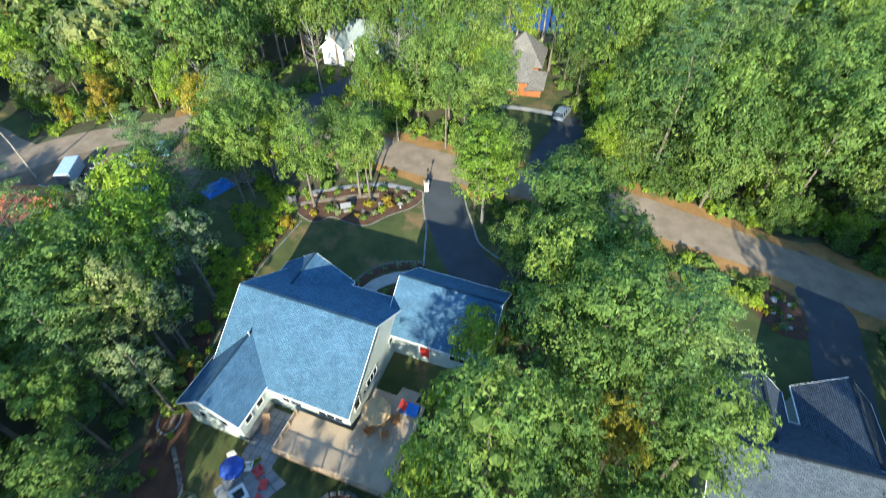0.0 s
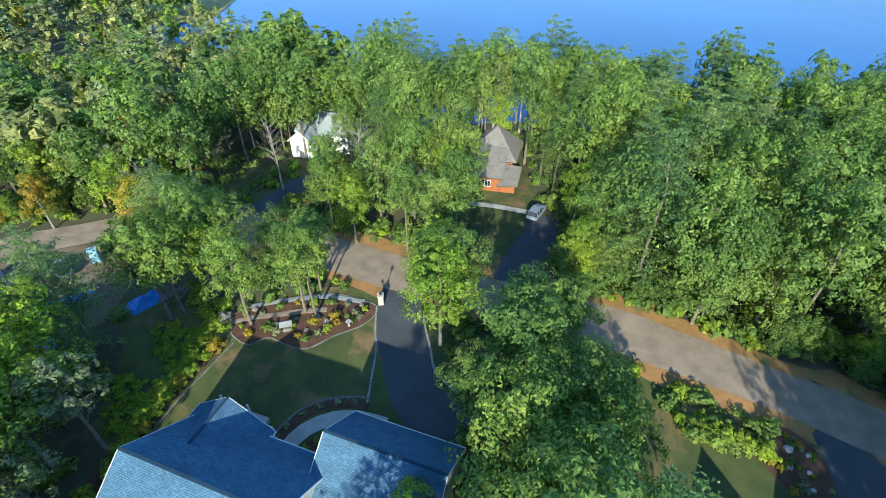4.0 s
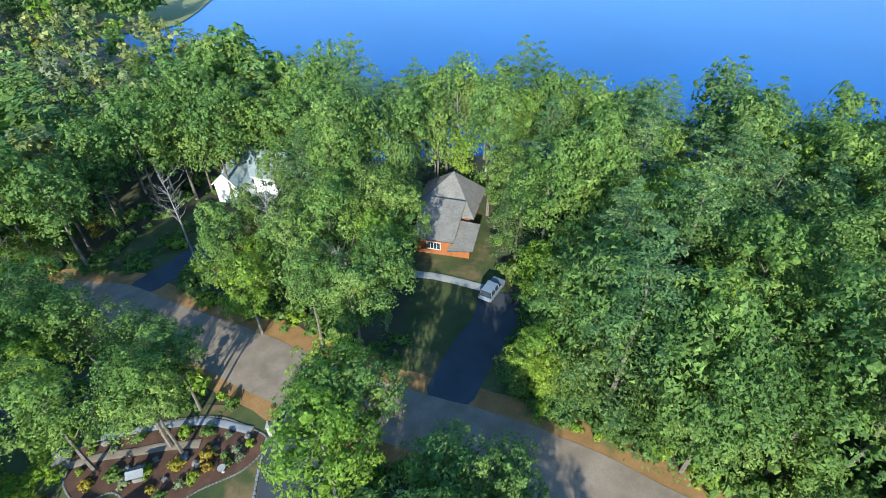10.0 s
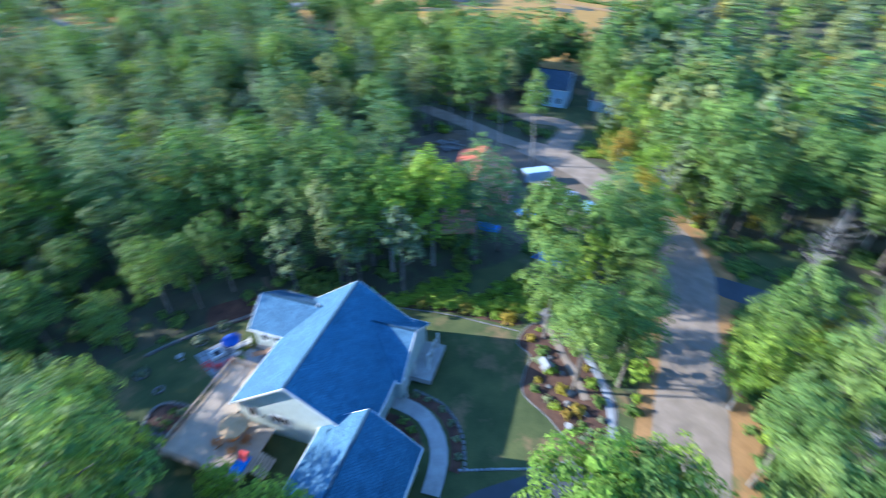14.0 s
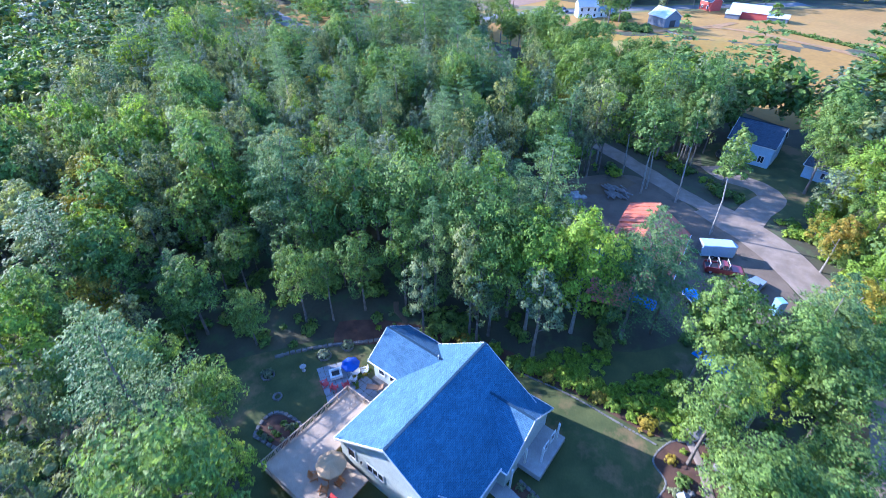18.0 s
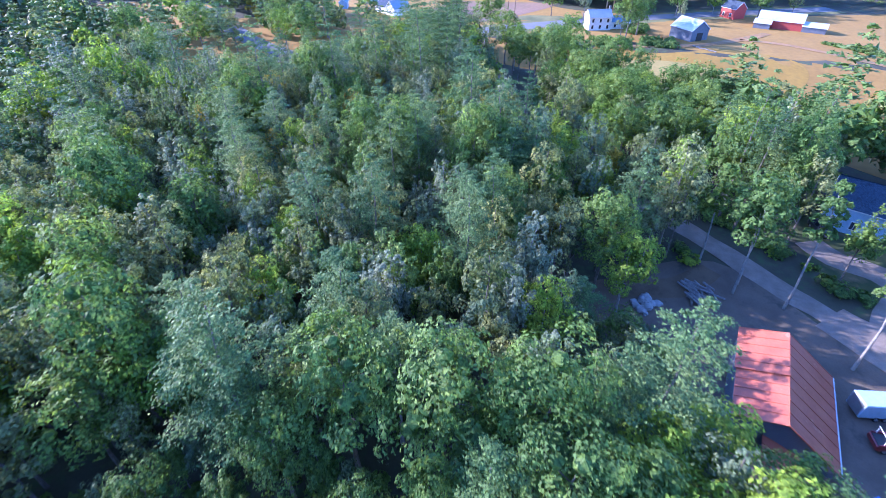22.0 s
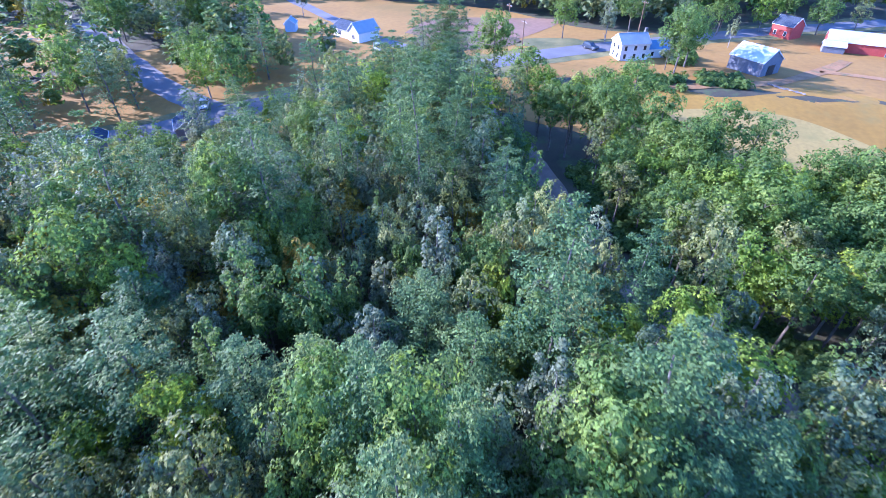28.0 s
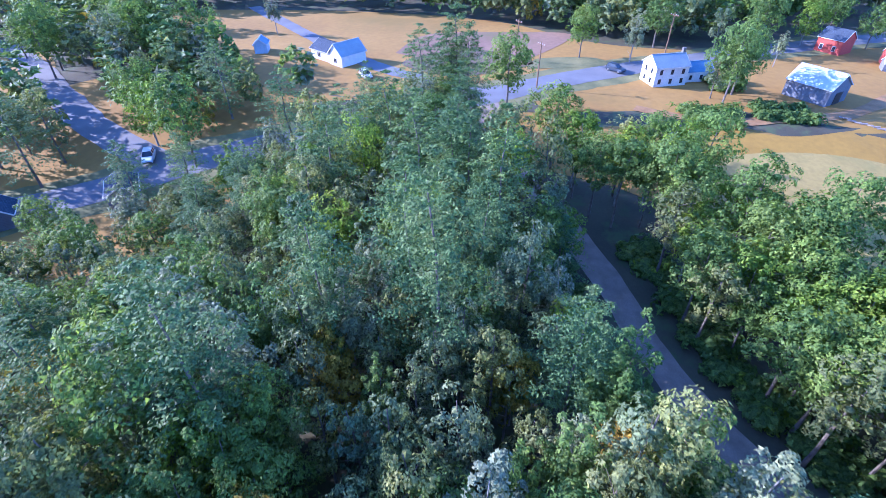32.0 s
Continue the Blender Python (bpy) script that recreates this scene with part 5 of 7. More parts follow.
railing(deck, (9.5, -11.2, 0.45), (20.5, -11.2, 0.45), 8)
railing(deck, (20.5, -11.2, 0.45), (20.5, -4.2, 0.45), 6)
railing(deck, (9.5, -11.2, 0.45), (9.5, -7.4, 0.45), 4)
for k in range(5):
    part("step", box(17.5, 19.5, -2.4 + 0.28 * k, -2.1 + 0.28 * k, 0.3 - 0.17 * k, 0.36 - 0.17 * k, 0.01), M_DECK, deck)
for x in (9.6, 13, 16.5, 20.4):
    part("support", box(x - 0.08, x + 0.08, -11.2, -11.04, -0.75, 0.3), M_WOOD, deck)


def parasol(m, colour, label, height=2.4, radius=1.45):
    ob = thing("parasol", m, label, "parasol")
    part("base", tube([(0, 0, 0), (0, 0, 0.09)], [0.28, 0.24], 12), M_STEEL, ob)
    part("pole", tube([(0, 0, 0.09), (0, 0, height)], [0.022, 0.022], 7), M_STEEL, ob)
    bm = bmesh.new()
    top = bm.verts.new((0, 0, height))
    ring = [bm.verts.new((math.cos(a) * radius, math.sin(a) * radius, height - 0.5 - (0.03 if k % 2 else 0))) for k, a in enumerate(np.linspace(0, math.tau, 9)[:-1])]
    low = [bm.verts.new(v.co + Vector((0, 0, -0.12))) for v in ring]
    for i in range(8):
        j = (i + 1) % 8
        bm.faces.new((top, ring[i], ring[j]))
        bm.faces.new((ring[i], low[i], low[j], ring[j]))
    part("canopy", bm, colour, ob)
    for a in np.linspace(0, math.tau, 9)[:-1]:
        part("rib", tube([(0, 0, height - 0.03), (math.cos(a) * radius * 0.97, math.sin(a) * radius * 0.97, height - 0.53)], [0.01, 0.01], 4), M_STEEL, ob)
    return ob


M_TAN_CLOTH = surface("tan_cloth", (0.42, 0.27, 0.13), (0.52, 0.35, 0.18), 1.0, 14.0, 0.9, 0.2)
M_BLUE_CLOTH = surface("blue_cloth", (0.02, 0.06, 0.32), (0.03, 0.09, 0.42), 1.0, 14.0, 0.9, 0.2)
M_ORANGE = surface("orange_wood", (0.4, 0.16, 0.04), (0.5, 0.22, 0.07), 1.0, 12.0, 0.6, 0.2)
M_RED_PLASTIC = surface("red_plastic", (0.55, 0.05, 0.05), (0.66, 0.08, 0.07), 1.0, 9.0, 0.45, 0.05)
M_BLUE_PLASTIC = surface("blue_plastic", (0.02, 0.14, 0.55), (0.03, 0.2, 0.68), 1.0, 7.0, 0.4, 0.1)


def seat_of(name, m, colour, label, category="chair", group=""):
    """A slatted garden armchair."""
    ob = thing(name, m, label, category, group)
    for k in range(5):
        part("seat_slat", slab([(-0.27, -0.28 + k * 0.115, 0.36 - 0.02 * k), (0.27, -0.28 + k * 0.115, 0.36 - 0.02 * k), (0.27, -0.18 + k * 0.115, 0.345 - 0.02 * k), (-0.27, -0.18 + k * 0.115, 0.345 - 0.02 * k)], 0.025), colour, ob)
    for k in range(5):
        x = -0.26 + k * 0.13
        part("back_slat", beam((x, 0.28, 0.3), (x * 1.1, 0.58, 0.98 - abs(k - 2) * 0.05), 0.11, 0.025), colour, ob)
    for sx in (-0.33, 0.33):
        part("armrest", box(sx - 0.07, sx + 0.07, -0.35, 0.42, 0.55, 0.58, 0.01), colour, ob)
        part("leg", box(sx - 0.03, sx + 0.03, -0.3, -0.24, 0, 0.55), colour, ob)
        part("leg", beam((sx, 0.5, 0.0), (sx, -0.2, 0.36), 0.05, 0.1), colour, ob)
    return ob


def round_table(m, colour, label, radius=0.7, high=0.73):
    ob = thing("table", m, label, "table")
    part("tabletop", tube([(0, 0, high - 0.04), (0, 0, high)], [radius, radius], 16), colour, ob)
    for a in (0.8, 2.4, 3.9, 5.5):
        part("leg", beam((math.cos(a) * radius * 0.75, math.sin(a) * radius * 0.75, 0), (math.cos(a) * radius * 0.6, math.sin(a) * radius * 0.6, high - 0.04), 0.06, 0.06), colour, ob)
    return ob


def rest(x, y, yaw=0.0, z=0.0):
    return Matrix.Translation((x, y, float(ground_z(x, y)) + 0.05 + z)) @ Matrix.Rotation(radians(yaw), 4, "Z")


DECKTOP = HOUSE @ Matrix.Translation((16.9, -5.3, 0.466))
parasol(DECKTOP, M_TAN_CLOTH, "open tan parasol over the deck table")
round_table(DECKTOP @ Matrix.Translation((0.42, -0.15, 0)), M_ORANGE, "round orange wooden table on the deck")
for k, a in enumerate((10, 80, 150, 220, 300)):
    d = Matrix.Rotation(radians(a), 4, "Z") @ Matrix.Translation((0, 1.25, 0))
    seat_of("deck_chair", DECKTOP @ Matrix.Translation((0.42, -0.15, 0)) @ d, M_ORANGE, "orange wooden armchair at the deck table", "chair", "chairs round the deck table")
pool = thing("paddling_pool", HOUSE @ Matrix.Translation((19.3, -3.3, 0.466)), "small blue and red plastic play pool", "pool")
part("basin", box(-0.9, 0.9, -0.6, 0.6, 0, 0.3, 0.08), M_BLUE_PLASTIC, pool)
part("slide", slab([(-0.9, -0.5, 0.95), (-0.3, -0.5, 0.35), (-0.3, 0.4, 0.35), (-0.9, 0.4, 0.95)], 0.08), M_RED_PLASTIC, pool, "red slide")
lounger = thing("lounger", HOUSE @ Matrix.Translation((7.3, -9.4, 0.03)) @ Matrix.Rotation(0.5, 4, "Z"), "brown wooden lounger on the stone patio", "lounger")
part("mattress", box(-0.35, 0.35, -0.9, 0.5, 0.28, 0.36, 0.03), M_WOOD, lounger)
part("backrest", slab([(-0.35, 0.5, 0.34), (0.35, 0.5, 0.34), (0.35, 1.0, 0.75), (-0.35, 1.0, 0.75)], 0.06), M_WOOD, lounger)
for x in (-0.3, 0.3):
    for y in (-0.8, 0.4):
        part("leg", box(x - 0.03, x + 0.03, y - 0.03, y + 0.03, 0, 0.28), M_WOOD, lounger)


def paving(name, corners, label, size=0.75, lift=0.07):
    """Flagstones with open joints, each its own piece, inside a four-cornered area."""
    ob = thing(name, Matrix.Identity(4), label, "paving", kind="structure")
    c = [Vector((*p, 0)) for p in corners]
    nu, nv = max(2, int((c[1] - c[0]).length / size)), max(2, int((c[3] - c[0]).length / size))
    r = random.Random(len(name) + nu)
    for i in range(nu):
        for j in range(nv):
            def at(u, v):
                p = c[0].lerp(c[1], u).lerp(c[3].lerp(c[2], u), v)
                return Vector((p.x, p.y, float(ground_z(p.x, p.y)) + lift + r.uniform(-0.006, 0.006)))
            g = 0.03
            part("flagstone", slab([at((i + g) / nu, (j + g) / nv), at((i + 1 - g) / nu, (j + g) / nv), at((i + 1 - g) / nu, (j + 1 - g) / nv), at((i + g) / nu, (j + 1 - g) / nv)], 0.06), M_FLAG, ob)
    return ob


def uv_place(x, y):
    v = HOUSE @ Vector((x, y, 0))
    return (v.x, v.y)


paving("patio_upper", [uv_place(5.95, -7.0), uv_place(9.3, -7.0), uv_place(9.3, -12.5), uv_place(5.95, -12.5)], "blue-grey flagstone patio between wing and deck")
paving("patio_lower", [(-13.9, 12.6), (-16.6, 9.8), (-19.2, 12.7), (-16.4, 15.6)], "blue-grey flagstone terrace with a fire pit")
paving("path_patio", [(-16.0, 15.9), (-17.2, 14.6), (-14.4, 12.2), (-12.9, 13.6)][:4], "flagstone path to the terrace", 0.8, 0.066)
pit = thing("fire_pit", rest(-16.7, 12.4, 42, 0.03), "square white stone fire pit", "fire pit")
bm = bmesh.new()
for x0, x1, y0, y1 in ((-0.7, 0.7, -0.7, -0.45), (-0.7, 0.7, 0.45, 0.7), (-0.7, -0.45, -0.45, 0.45), (0.45, 0.7, -0.45, 0.45)):
    box(x0, x1, y0, y1, 0, 0.42, 0.02, bm)
part("rim", bm, M_WHITE, pit)
part("ash_bed", box(-0.44, 0.44, -0.44, 0.44, 0.02, 0.2), M_BLACK, pit, "black ash bed")
for x, y, a in ((-15.0, 12.1, 235), (-14.9, 13.3, 275), (-15.7, 14.3, 320)):
    seat_of("garden_chair", rest(x, y, a, 0.03), M_RED_PLASTIC, "red slatted garden armchair on the terrace", "chair", "chairs round the fire pit")
parasol(rest(-17.5, 14.1, 0, 0.03), M_BLUE_CLOTH, "open blue parasol on the terrace", 2.3, 1.1)
round_table(rest(-17.6, 14.6, 0, 0.03), M_WHITE, "round white garden table", 0.55)
for a in (40, 160, 280):
    seat_of("white_chair", rest(-17.6, 14.6, 0, 0.03) @ Matrix.Rotation(radians(a), 4, "Z") @ Matrix.Translation((0, 0.95, 0)), M_WHITE, "white garden armchair by the round table", "chair", "white chairs on the terrace")


# ---- borders, beds and garden things ----
def stone_row(name, points, label, size=0.42, high=0.2, closed=False, seed=3, lift=0.0, material=None):
    """A row of rough edging stones; each stone is its own piece."""
    line = curve([*points, points[0]] if closed else points, size * 0.95)
    r = random.Random(seed)
    ob = thing(name, Matrix.Identity(4), label, "edging", kind="structure")
    models = []
    for k in range(5):
        bm = box(-size * 0.47, size * 0.47, -size * 0.3, size * 0.3, -0.05, high, 0.04)
        for v in bm.verts:
            v.co += Vector((r.uniform(-1, 1), r.uniform(-1, 1), r.uniform(-1, 1))) * size * 0.07
        models.append(mesh_of("stone", bm, material or M_STONE))
    for p, q in zip(line, line[1:]):
        if math.dist(p, q) < 0.05:
            continue
        s = new("stone", models[r.randrange(5)])
        s.parent = ob
        c = (p + q) / 2
        s.matrix_local = Matrix.Translation((c[0], c[1], float(ground_z(*c)) + 0.04 + lift)) @ Matrix.Rotation(math.atan2(q[1] - p[1], q[0] - p[0]) + r.uniform(-0.12, 0.12), 4, "Z")
    return ob


FRONT_BED = [(-23, 51.5), (-21, 48.8), (-18.5, 47.4), (-16.5, 48.6), (-14, 47.6), (-11.3, 47.2), (-8.5, 49.3), (-5.2, 51.4), (-4.0, 54.2), (-6.5, 55.6), (-10.6, 56.6), (-16, 55.6), (-20, 54.2)]
patch("mulch_front", FRONT_BED, M_MULCH, 0.1, "red-brown mulch bed with shrubs and stones", "bed")
patch("mulch_walk", [(-9.2, 33.0), (-8.0, 35.6), (-5.6, 36.6), (-3.6, 36.2), (-5.0, 33.2), (-7.0, 32.4)], M_MULCH, 0.1, "dark mulch bed in front of the house", "bed")
patch("mulch_south", [(-6.7, 8.7), (-8.6, 8.4), (-10.0, 9.4), (-9.4, 12.6), (-6.5, 12.7)], M_MULCH, 0.1, "dark planting bed edged with stones", "bed")
patch("mulch_east", [(-24.2, 8.5), (-20.5, 9.8), (-22.5, 14.5), (-25, 24), (-25.6, 31), (-27.2, 31), (-27.8, 22), (-26.4, 13)], M_MULCH, 0.09, "mulch and stones along the wood's edge", "bed")
patch("mulch_side", [(-24.6, 32), (-23.8, 39), (-21.2, 47), (-22.6, 48), (-25.2, 40), (-26, 33)], M_MULCH, 0.09, "mulch strip beside the lawn", "bed")
ribbon("path_garden", [(-22.3, 50.6), (-19.5, 51.8), (-16.5, 52.4), (-13.6, 53.2), (-10.5, 53.6)], 1.0, M_GRAVEL, 0.15, "pale gravel path through the garden bed", "path", edge=0.08)
ribbon("path_garden_upper", [(-21, 53.6), (-16.5, 55.0), (-11, 56.0), (-6, 55.2)], 0.9, M_FLAG, 0.15, "pale stone path along the garden bed", "path", edge=0.06)
ribbon("walkway", [(-10.9, 32.6), (-10.1, 34.6), (-8.6, 36.8), (-6.2, 38.1), (-3.6, 38.3), (-0.6, 37.6)], 1.7, M_CONCRETE, 0.15, "curved concrete walkway to the porch", "path", edge=0.02)
ribbon("walkway_bed", [(-11.3, 35.2), (-9.7, 38.0), (-7.0, 39.7), (-4.0, 40.0), (-2.7, 39.7)], 1.1, M_MULCH, 0.11, "narrow planting strip along the walkway", "bed", edge=0.05)
stone_row("edging_walk", [(-11.9, 35.6), (-10.1, 38.6), (-7.2, 40.4), (-3.9, 40.8), (-2.8, 40.6)], "grey stone edging along the walkway bed", 0.5, 0.16, seed=2)
stone_row("edging_drive_east", [(-2.9, 40.2), (-3.0, 43.5), (-3.1, 47), (-3.8, 51), (-4.2, 54.5)], "pale stone kerb along the driveway", 0.4, 0.13, seed=4, material=M_FLAG)
stone_row("edging_drive_west", [(6.6, 41.8), (4.1, 44.5), (3.2, 48), (2.2, 52), (1.9, 55)], "pale stone kerb along the driveway", 0.4, 0.13, seed=5, material=M_FLAG)
stone_row("edging_bed", FRONT_BED, "grey stone edging round the front bed", 0.3, 0.1, True, 6)
stone_row("edging_lawn", [(-25.6, 18), (-25.0, 26), (-24.6, 32), (-23.4, 38.5), (-21.6, 44), (-20.4, 47.6)], "low stone edging beside the lawn", 0.34, 0.1, seed=7)
stone_row("edging_south", [(-16.2, 4.4), (-18.6, 7.2), (-20.4, 9.8), (-22.2, 13), (-24.2, 16)], "low stone wall at the edge of the wood", 0.6, 0.3, seed=8)
stone_row("edging_south_bed", [(-6.7, 8.7), (-8.6, 8.4), (-10.0, 9.4), (-9.4, 12.6), (-6.5, 12.7)], "grey stones round the planting bed", 0.55, 0.22, True, 9)
for x, y, rr in ((-18.6, 9.7, 0.75), (-20.9, 11.6, 0.65), (-13.6, 5.2, 0.7), (-11.6, 8.0, 0.45)):
    stone_row("tree_ring", [(x + math.cos(a) * rr, y + math.sin(a) * rr) for a in np.linspace(0, math.tau, 9)[:-1]], "ring of grey stones round a sapling", 0.32, 0.2, True, 11)


def shrub(kind_label, x, y, s, leaf, seed, name="shrub", group=""):
    ob = thing(name, rest(x, y, seed * 47.0, -0.05), kind_label, "shrub", group)
    me = SHRUB_MESHES[leaf.name][seed % 3]
    c = new("crown", me)
    c.parent, c.scale = ob, (s, s, s)
    part("stem", tube([(0, 0, -0.05), (0, 0, 0.3 * s)], [0.05, 0.03], 5), M_BARK, ob)
    return ob


SHRUB_MESHES = {leaf.name: [raw_mesh("crown", bush(70 + j, 16, 0.24), 3, leaf) for j in range(3)] for leaf in (M_LEAF, M_LIME, M_GOLD, M_GREY, M_PINE, M_TEAL)}
r = random.Random(5)
for x, y in ((-18.6, 9.7), (-20.9, 11.6), (-13.6, 5.2)):
    shrub("sapling in a ring of stones", x, y, 0.75, M_GREY, r.randrange(9), "sapling")
bed_xy = [(-20.4, 50.2), (-19.0, 49.0), (-17.0, 50.0), (-15.6, 49.4), (-14.4, 50.6), (-13.0, 49.0), (-11.8, 48.4), (-10.6, 49.6), (-9.6, 50.2), (-8.6, 51.2), (-7.6, 52.6), (-6.6, 53.2), (-5.6, 53.8), (-9.2, 52.4), (-10.2, 54.8), (-8.0, 54.6),
          (-12.4, 54.6), (-14.6, 54.6), (-16.6, 53.8), (-18.6, 52.6), (-20.6, 52.2), (-11.6, 51.2), (-7.0, 51.8), (-6.0, 52.4)]
for k, (x, y) in enumerate(bed_xy):
    shrub("small rounded garden shrub in the mulch bed", x, y, r.uniform(0.4, 0.85), (M_LIME, M_GOLD, M_LEAF, M_GREY)[k % 4], k, group="shrubs in the front bed")
for k, (x, y) in enumerate([(-10.6, 37.0), (-9.4, 38.6), (-7.8, 39.5), (-6.0, 40.0), (-4.2, 40.2), (-11.2, 35.8)]):
    shrub("grey-green border shrub by the walkway", x, y, 0.45, M_GREY, k, group="shrubs along the walkway")
for k, (x, y) in enumerate([(-8.0, 34.6), (-6.6, 34.0), (-5.6, 35.4), (-7.0, 35.6), (-4.8, 34.4)]):
    shrub("dark shrub in the front bed", x, y, 0.55, M_LEAF, k, group="shrubs before the house")
for k, (x, y) in enumerate([(-25.0, 33.4), (-24.8, 35.8), (-24.6, 37.8), (-24.2, 39.6), (-23.8, 41.4), (-23.4, 43.2), (-22.6, 45), (-22.2, 46.6), (-25.6, 31.6), (-26.4, 29), (-26.4, 25), (-22.2, 49.6), (-23.6, 50.4)]):
    shrub("yellow-green shrub beside the lawn", x, y, r.uniform(0.7, 1.15), (M_LIME, M_GOLD, M_LIME)[k % 3], k, group="shrubs beside the lawn")
for k in range(14):
    a = k * 0.45
    shrub("low plant in the stone-edged bed", -8.1 + math.cos(a * 2.1) * 1.2, 10.6 + math.sin(a * 1.7) * 1.5, r.uniform(0.25, 0.5), (M_LEAF, M_GREY)[k % 2], k, group="plants in the south bed")
for k in range(10):
    shrub("flowering plant round the terrace", -18.9 + 0.32 * k, 15.2 + 0.5 * math.sin(k * 0.8), r.uniform(0.25, 0.42), (M_GOLD, M_LEAF, M_LIME)[k % 3], k, group="plants round the terrace")


def boulder(name, x, y, s, seed, label, material=None, z=0.0, group=""):
    bm = bmesh.new()
    bmesh.ops.create_icosphere(bm, subdivisions=2, radius=s)
    for v in bm.verts:
        n = noise.noise(v.co / s * 1.3 + Vector((seed * 3.1, seed, 0)))
        v.co *= 1 + 0.45 * n
        v.co.z *= 0.7
    ob = tagged(new(name, mesh_of(name, bm, material or M_STONE)), label, "stone", group)
    ob.matrix_world = rest(x, y, seed * 60, s * 0.3 + z)
    return ob


for k, (x, y, s) in enumerate([(-16.2, 50.8, 0.35), (-12.2, 50.0, 0.3), (-10.0, 51.6, 0.4), (-8.8, 53.2, 0.35), (-19.8, 53.2, 0.4), (-14.0, 51.8, 0.3), (-6.2, 54.6, 0.3), (-23.0, 51.4, 0.95), (-21.9, 49.9, 0.55), (-11.4, 52.1, 0.5), (-15.1, 50.8, 0.4)]):
    boulder("boulder", x, y, s, k + 1, "grey rounded boulder in the mulch bed", group="boulders in the front bed")
# small well house, bird baths, gate pillar with lamp
well = thing("well_house", rest(-14.6, 50.0, 20), "small blue-grey wooden well house in the garden", "well house")
part("base", box(-0.45, 0.45, -0.4, 0.4, 0, 0.5, 0.03), M_STONE, well)
for x in (-0.48, 0.48):
    part("post", box(x - 0.05, x + 0.05, -0.05, 0.05, 0.5, 1.2), M_GREY_BOARDS, well)
for s in (-1, 1):
    part("roof", slab([(-0.75, s * 0.6, 1.05), (0.75, s * 0.6, 1.05), (0.75, 0, 1.45), (-0.75, 0, 1.45)], 0.05), M_FLAG, well)
for x, y in ((-7.1, 51.0), (-15.8, 8.6)):
    bath = thing("bird_bath", rest(x, y), "pale stone bird bath on a pedestal", "bird bath", "bird baths")
    part("foot", tube([(0, 0, 0), (0, 0, 0.1), (0, 0, 0.6)], [0.24, 0.12, 0.1], 10), M_CONCRETE, bath)
    part("bowl", tube([(0, 0, 0.6), (0, 0, 0.74), (0, 0, 0.72), (0, 0, 0.66)], [0.12, 0.38, 0.34, 0.2], 14), M_CONCRETE, bath)
pillar = thing("gate_pillar", rest(-3.7, 55.0, 8), "pale stone gate pillar with a black lamp", "pillar")
part("shaft", box(-0.35, 0.35, -0.35, 0.35, 0, 1.5, 0.03), M_CONCRETE, pillar)
part("cap", box(-0.43, 0.43, -0.43, 0.43, 1.5, 1.6, 0.02), M_CONCRETE, pillar)
part("lantern", box(-0.13, 0.13, -0.13, 0.13, 1.6, 2.05, 0.03), M_BLACK, pillar, "black lantern")
post = thing("lamp_post", rest(-3.6, 56.6), "black lamp post at the driveway entrance", "lamp post")
part("pole", tube([(0, 0, 0), (0, 0, 2.3)], [0.05, 0.04], 7), M_BLACK, post)
part("lantern", box(-0.14, 0.14, -0.14, 0.14, 2.3, 2.7, 0.04), M_BLACK, post)

# hedge and bed beside the neighbour's drive
for k in range(13):
    u = k / 12
    shrub("dense yellow-green hedge shrub by the gravel road", 29.2 + 6.6 * u + 0.3 * math.sin(k * 2.3), 38.9 - 2.3 * u + 0.5 * math.cos(k * 1.9), r.uniform(0.95, 1.35), (M_LIME, M_LEAF)[k % 3 == 2], k, group="hedge beside the neighbour's lawn")
WEST_BED = [(36.2, 38.2), (38.6, 39.8), (41.0, 38.2), (41.6, 35.0), (40.2, 31.6), (37.4, 32.2), (35.8, 35.2)]
patch("mulch_west", WEST_BED, M_MULCH, 0.1, "dark mulch bed beside the neighbour's drive", "bed")
for k in range(26):
    x, y = r.uniform(36.4, 41.0), r.uniform(32.4, 39.0)
    if inside(np.array([(x, y)]), WEST_BED)[0]:
        shrub("small plant in the mulch bed by the drive", x, y, r.uniform(0.22, 0.5), (M_LEAF, M_GREY, M_GOLD, M_LIME)[k % 4], k, group="plants beside the neighbour's drive")
for k, (x, y, s) in enumerate([(38.8, 37.0, 0.42), (38.0, 35.2, 0.35), (39.6, 34.6, 0.3), (40.4, 36.4, 0.28), (39.0, 33.0, 0.26), (37.2, 37.8, 0.3)]):
    boulder("boulder", x, y, s, k + 20, "pale boulder in the mulch bed by the drive", M_CONCRETE, group="boulders by the drive")

# stone-edged pool and stepping path in the bed at the wood's edge
stone_row("edging_pool", [(-25.4, 17.2), (-26.6, 17.8), (-26.8, 19.6), (-25.8, 20.6), (-24.9, 19.6), (-24.8, 18.2)], "ring of pale stones round a small garden pool", 0.36, 0.16, True, 13, material=M_FLAG)
ribbon("path_wood", [(-25.6, 16.6), (-27.4, 16.4), (-28.6, 14.6), (-30.2, 13.8)], 0.8, M_DIRT, 0.13, "narrow trodden path into the wood", "path", edge=0.06)
for k in range(16):
    shrub("small fern in the shaded bed", -26.4 + 1.6 * math.sin(k * 2.1), 12.5 + 1.1 * k + 0.6 * math.cos(k * 1.3), r.uniform(0.25, 0.5), (M_LEAF, M_LIME, M_TEAL)[k % 3], k, "fern", "ferns in the shaded bed")


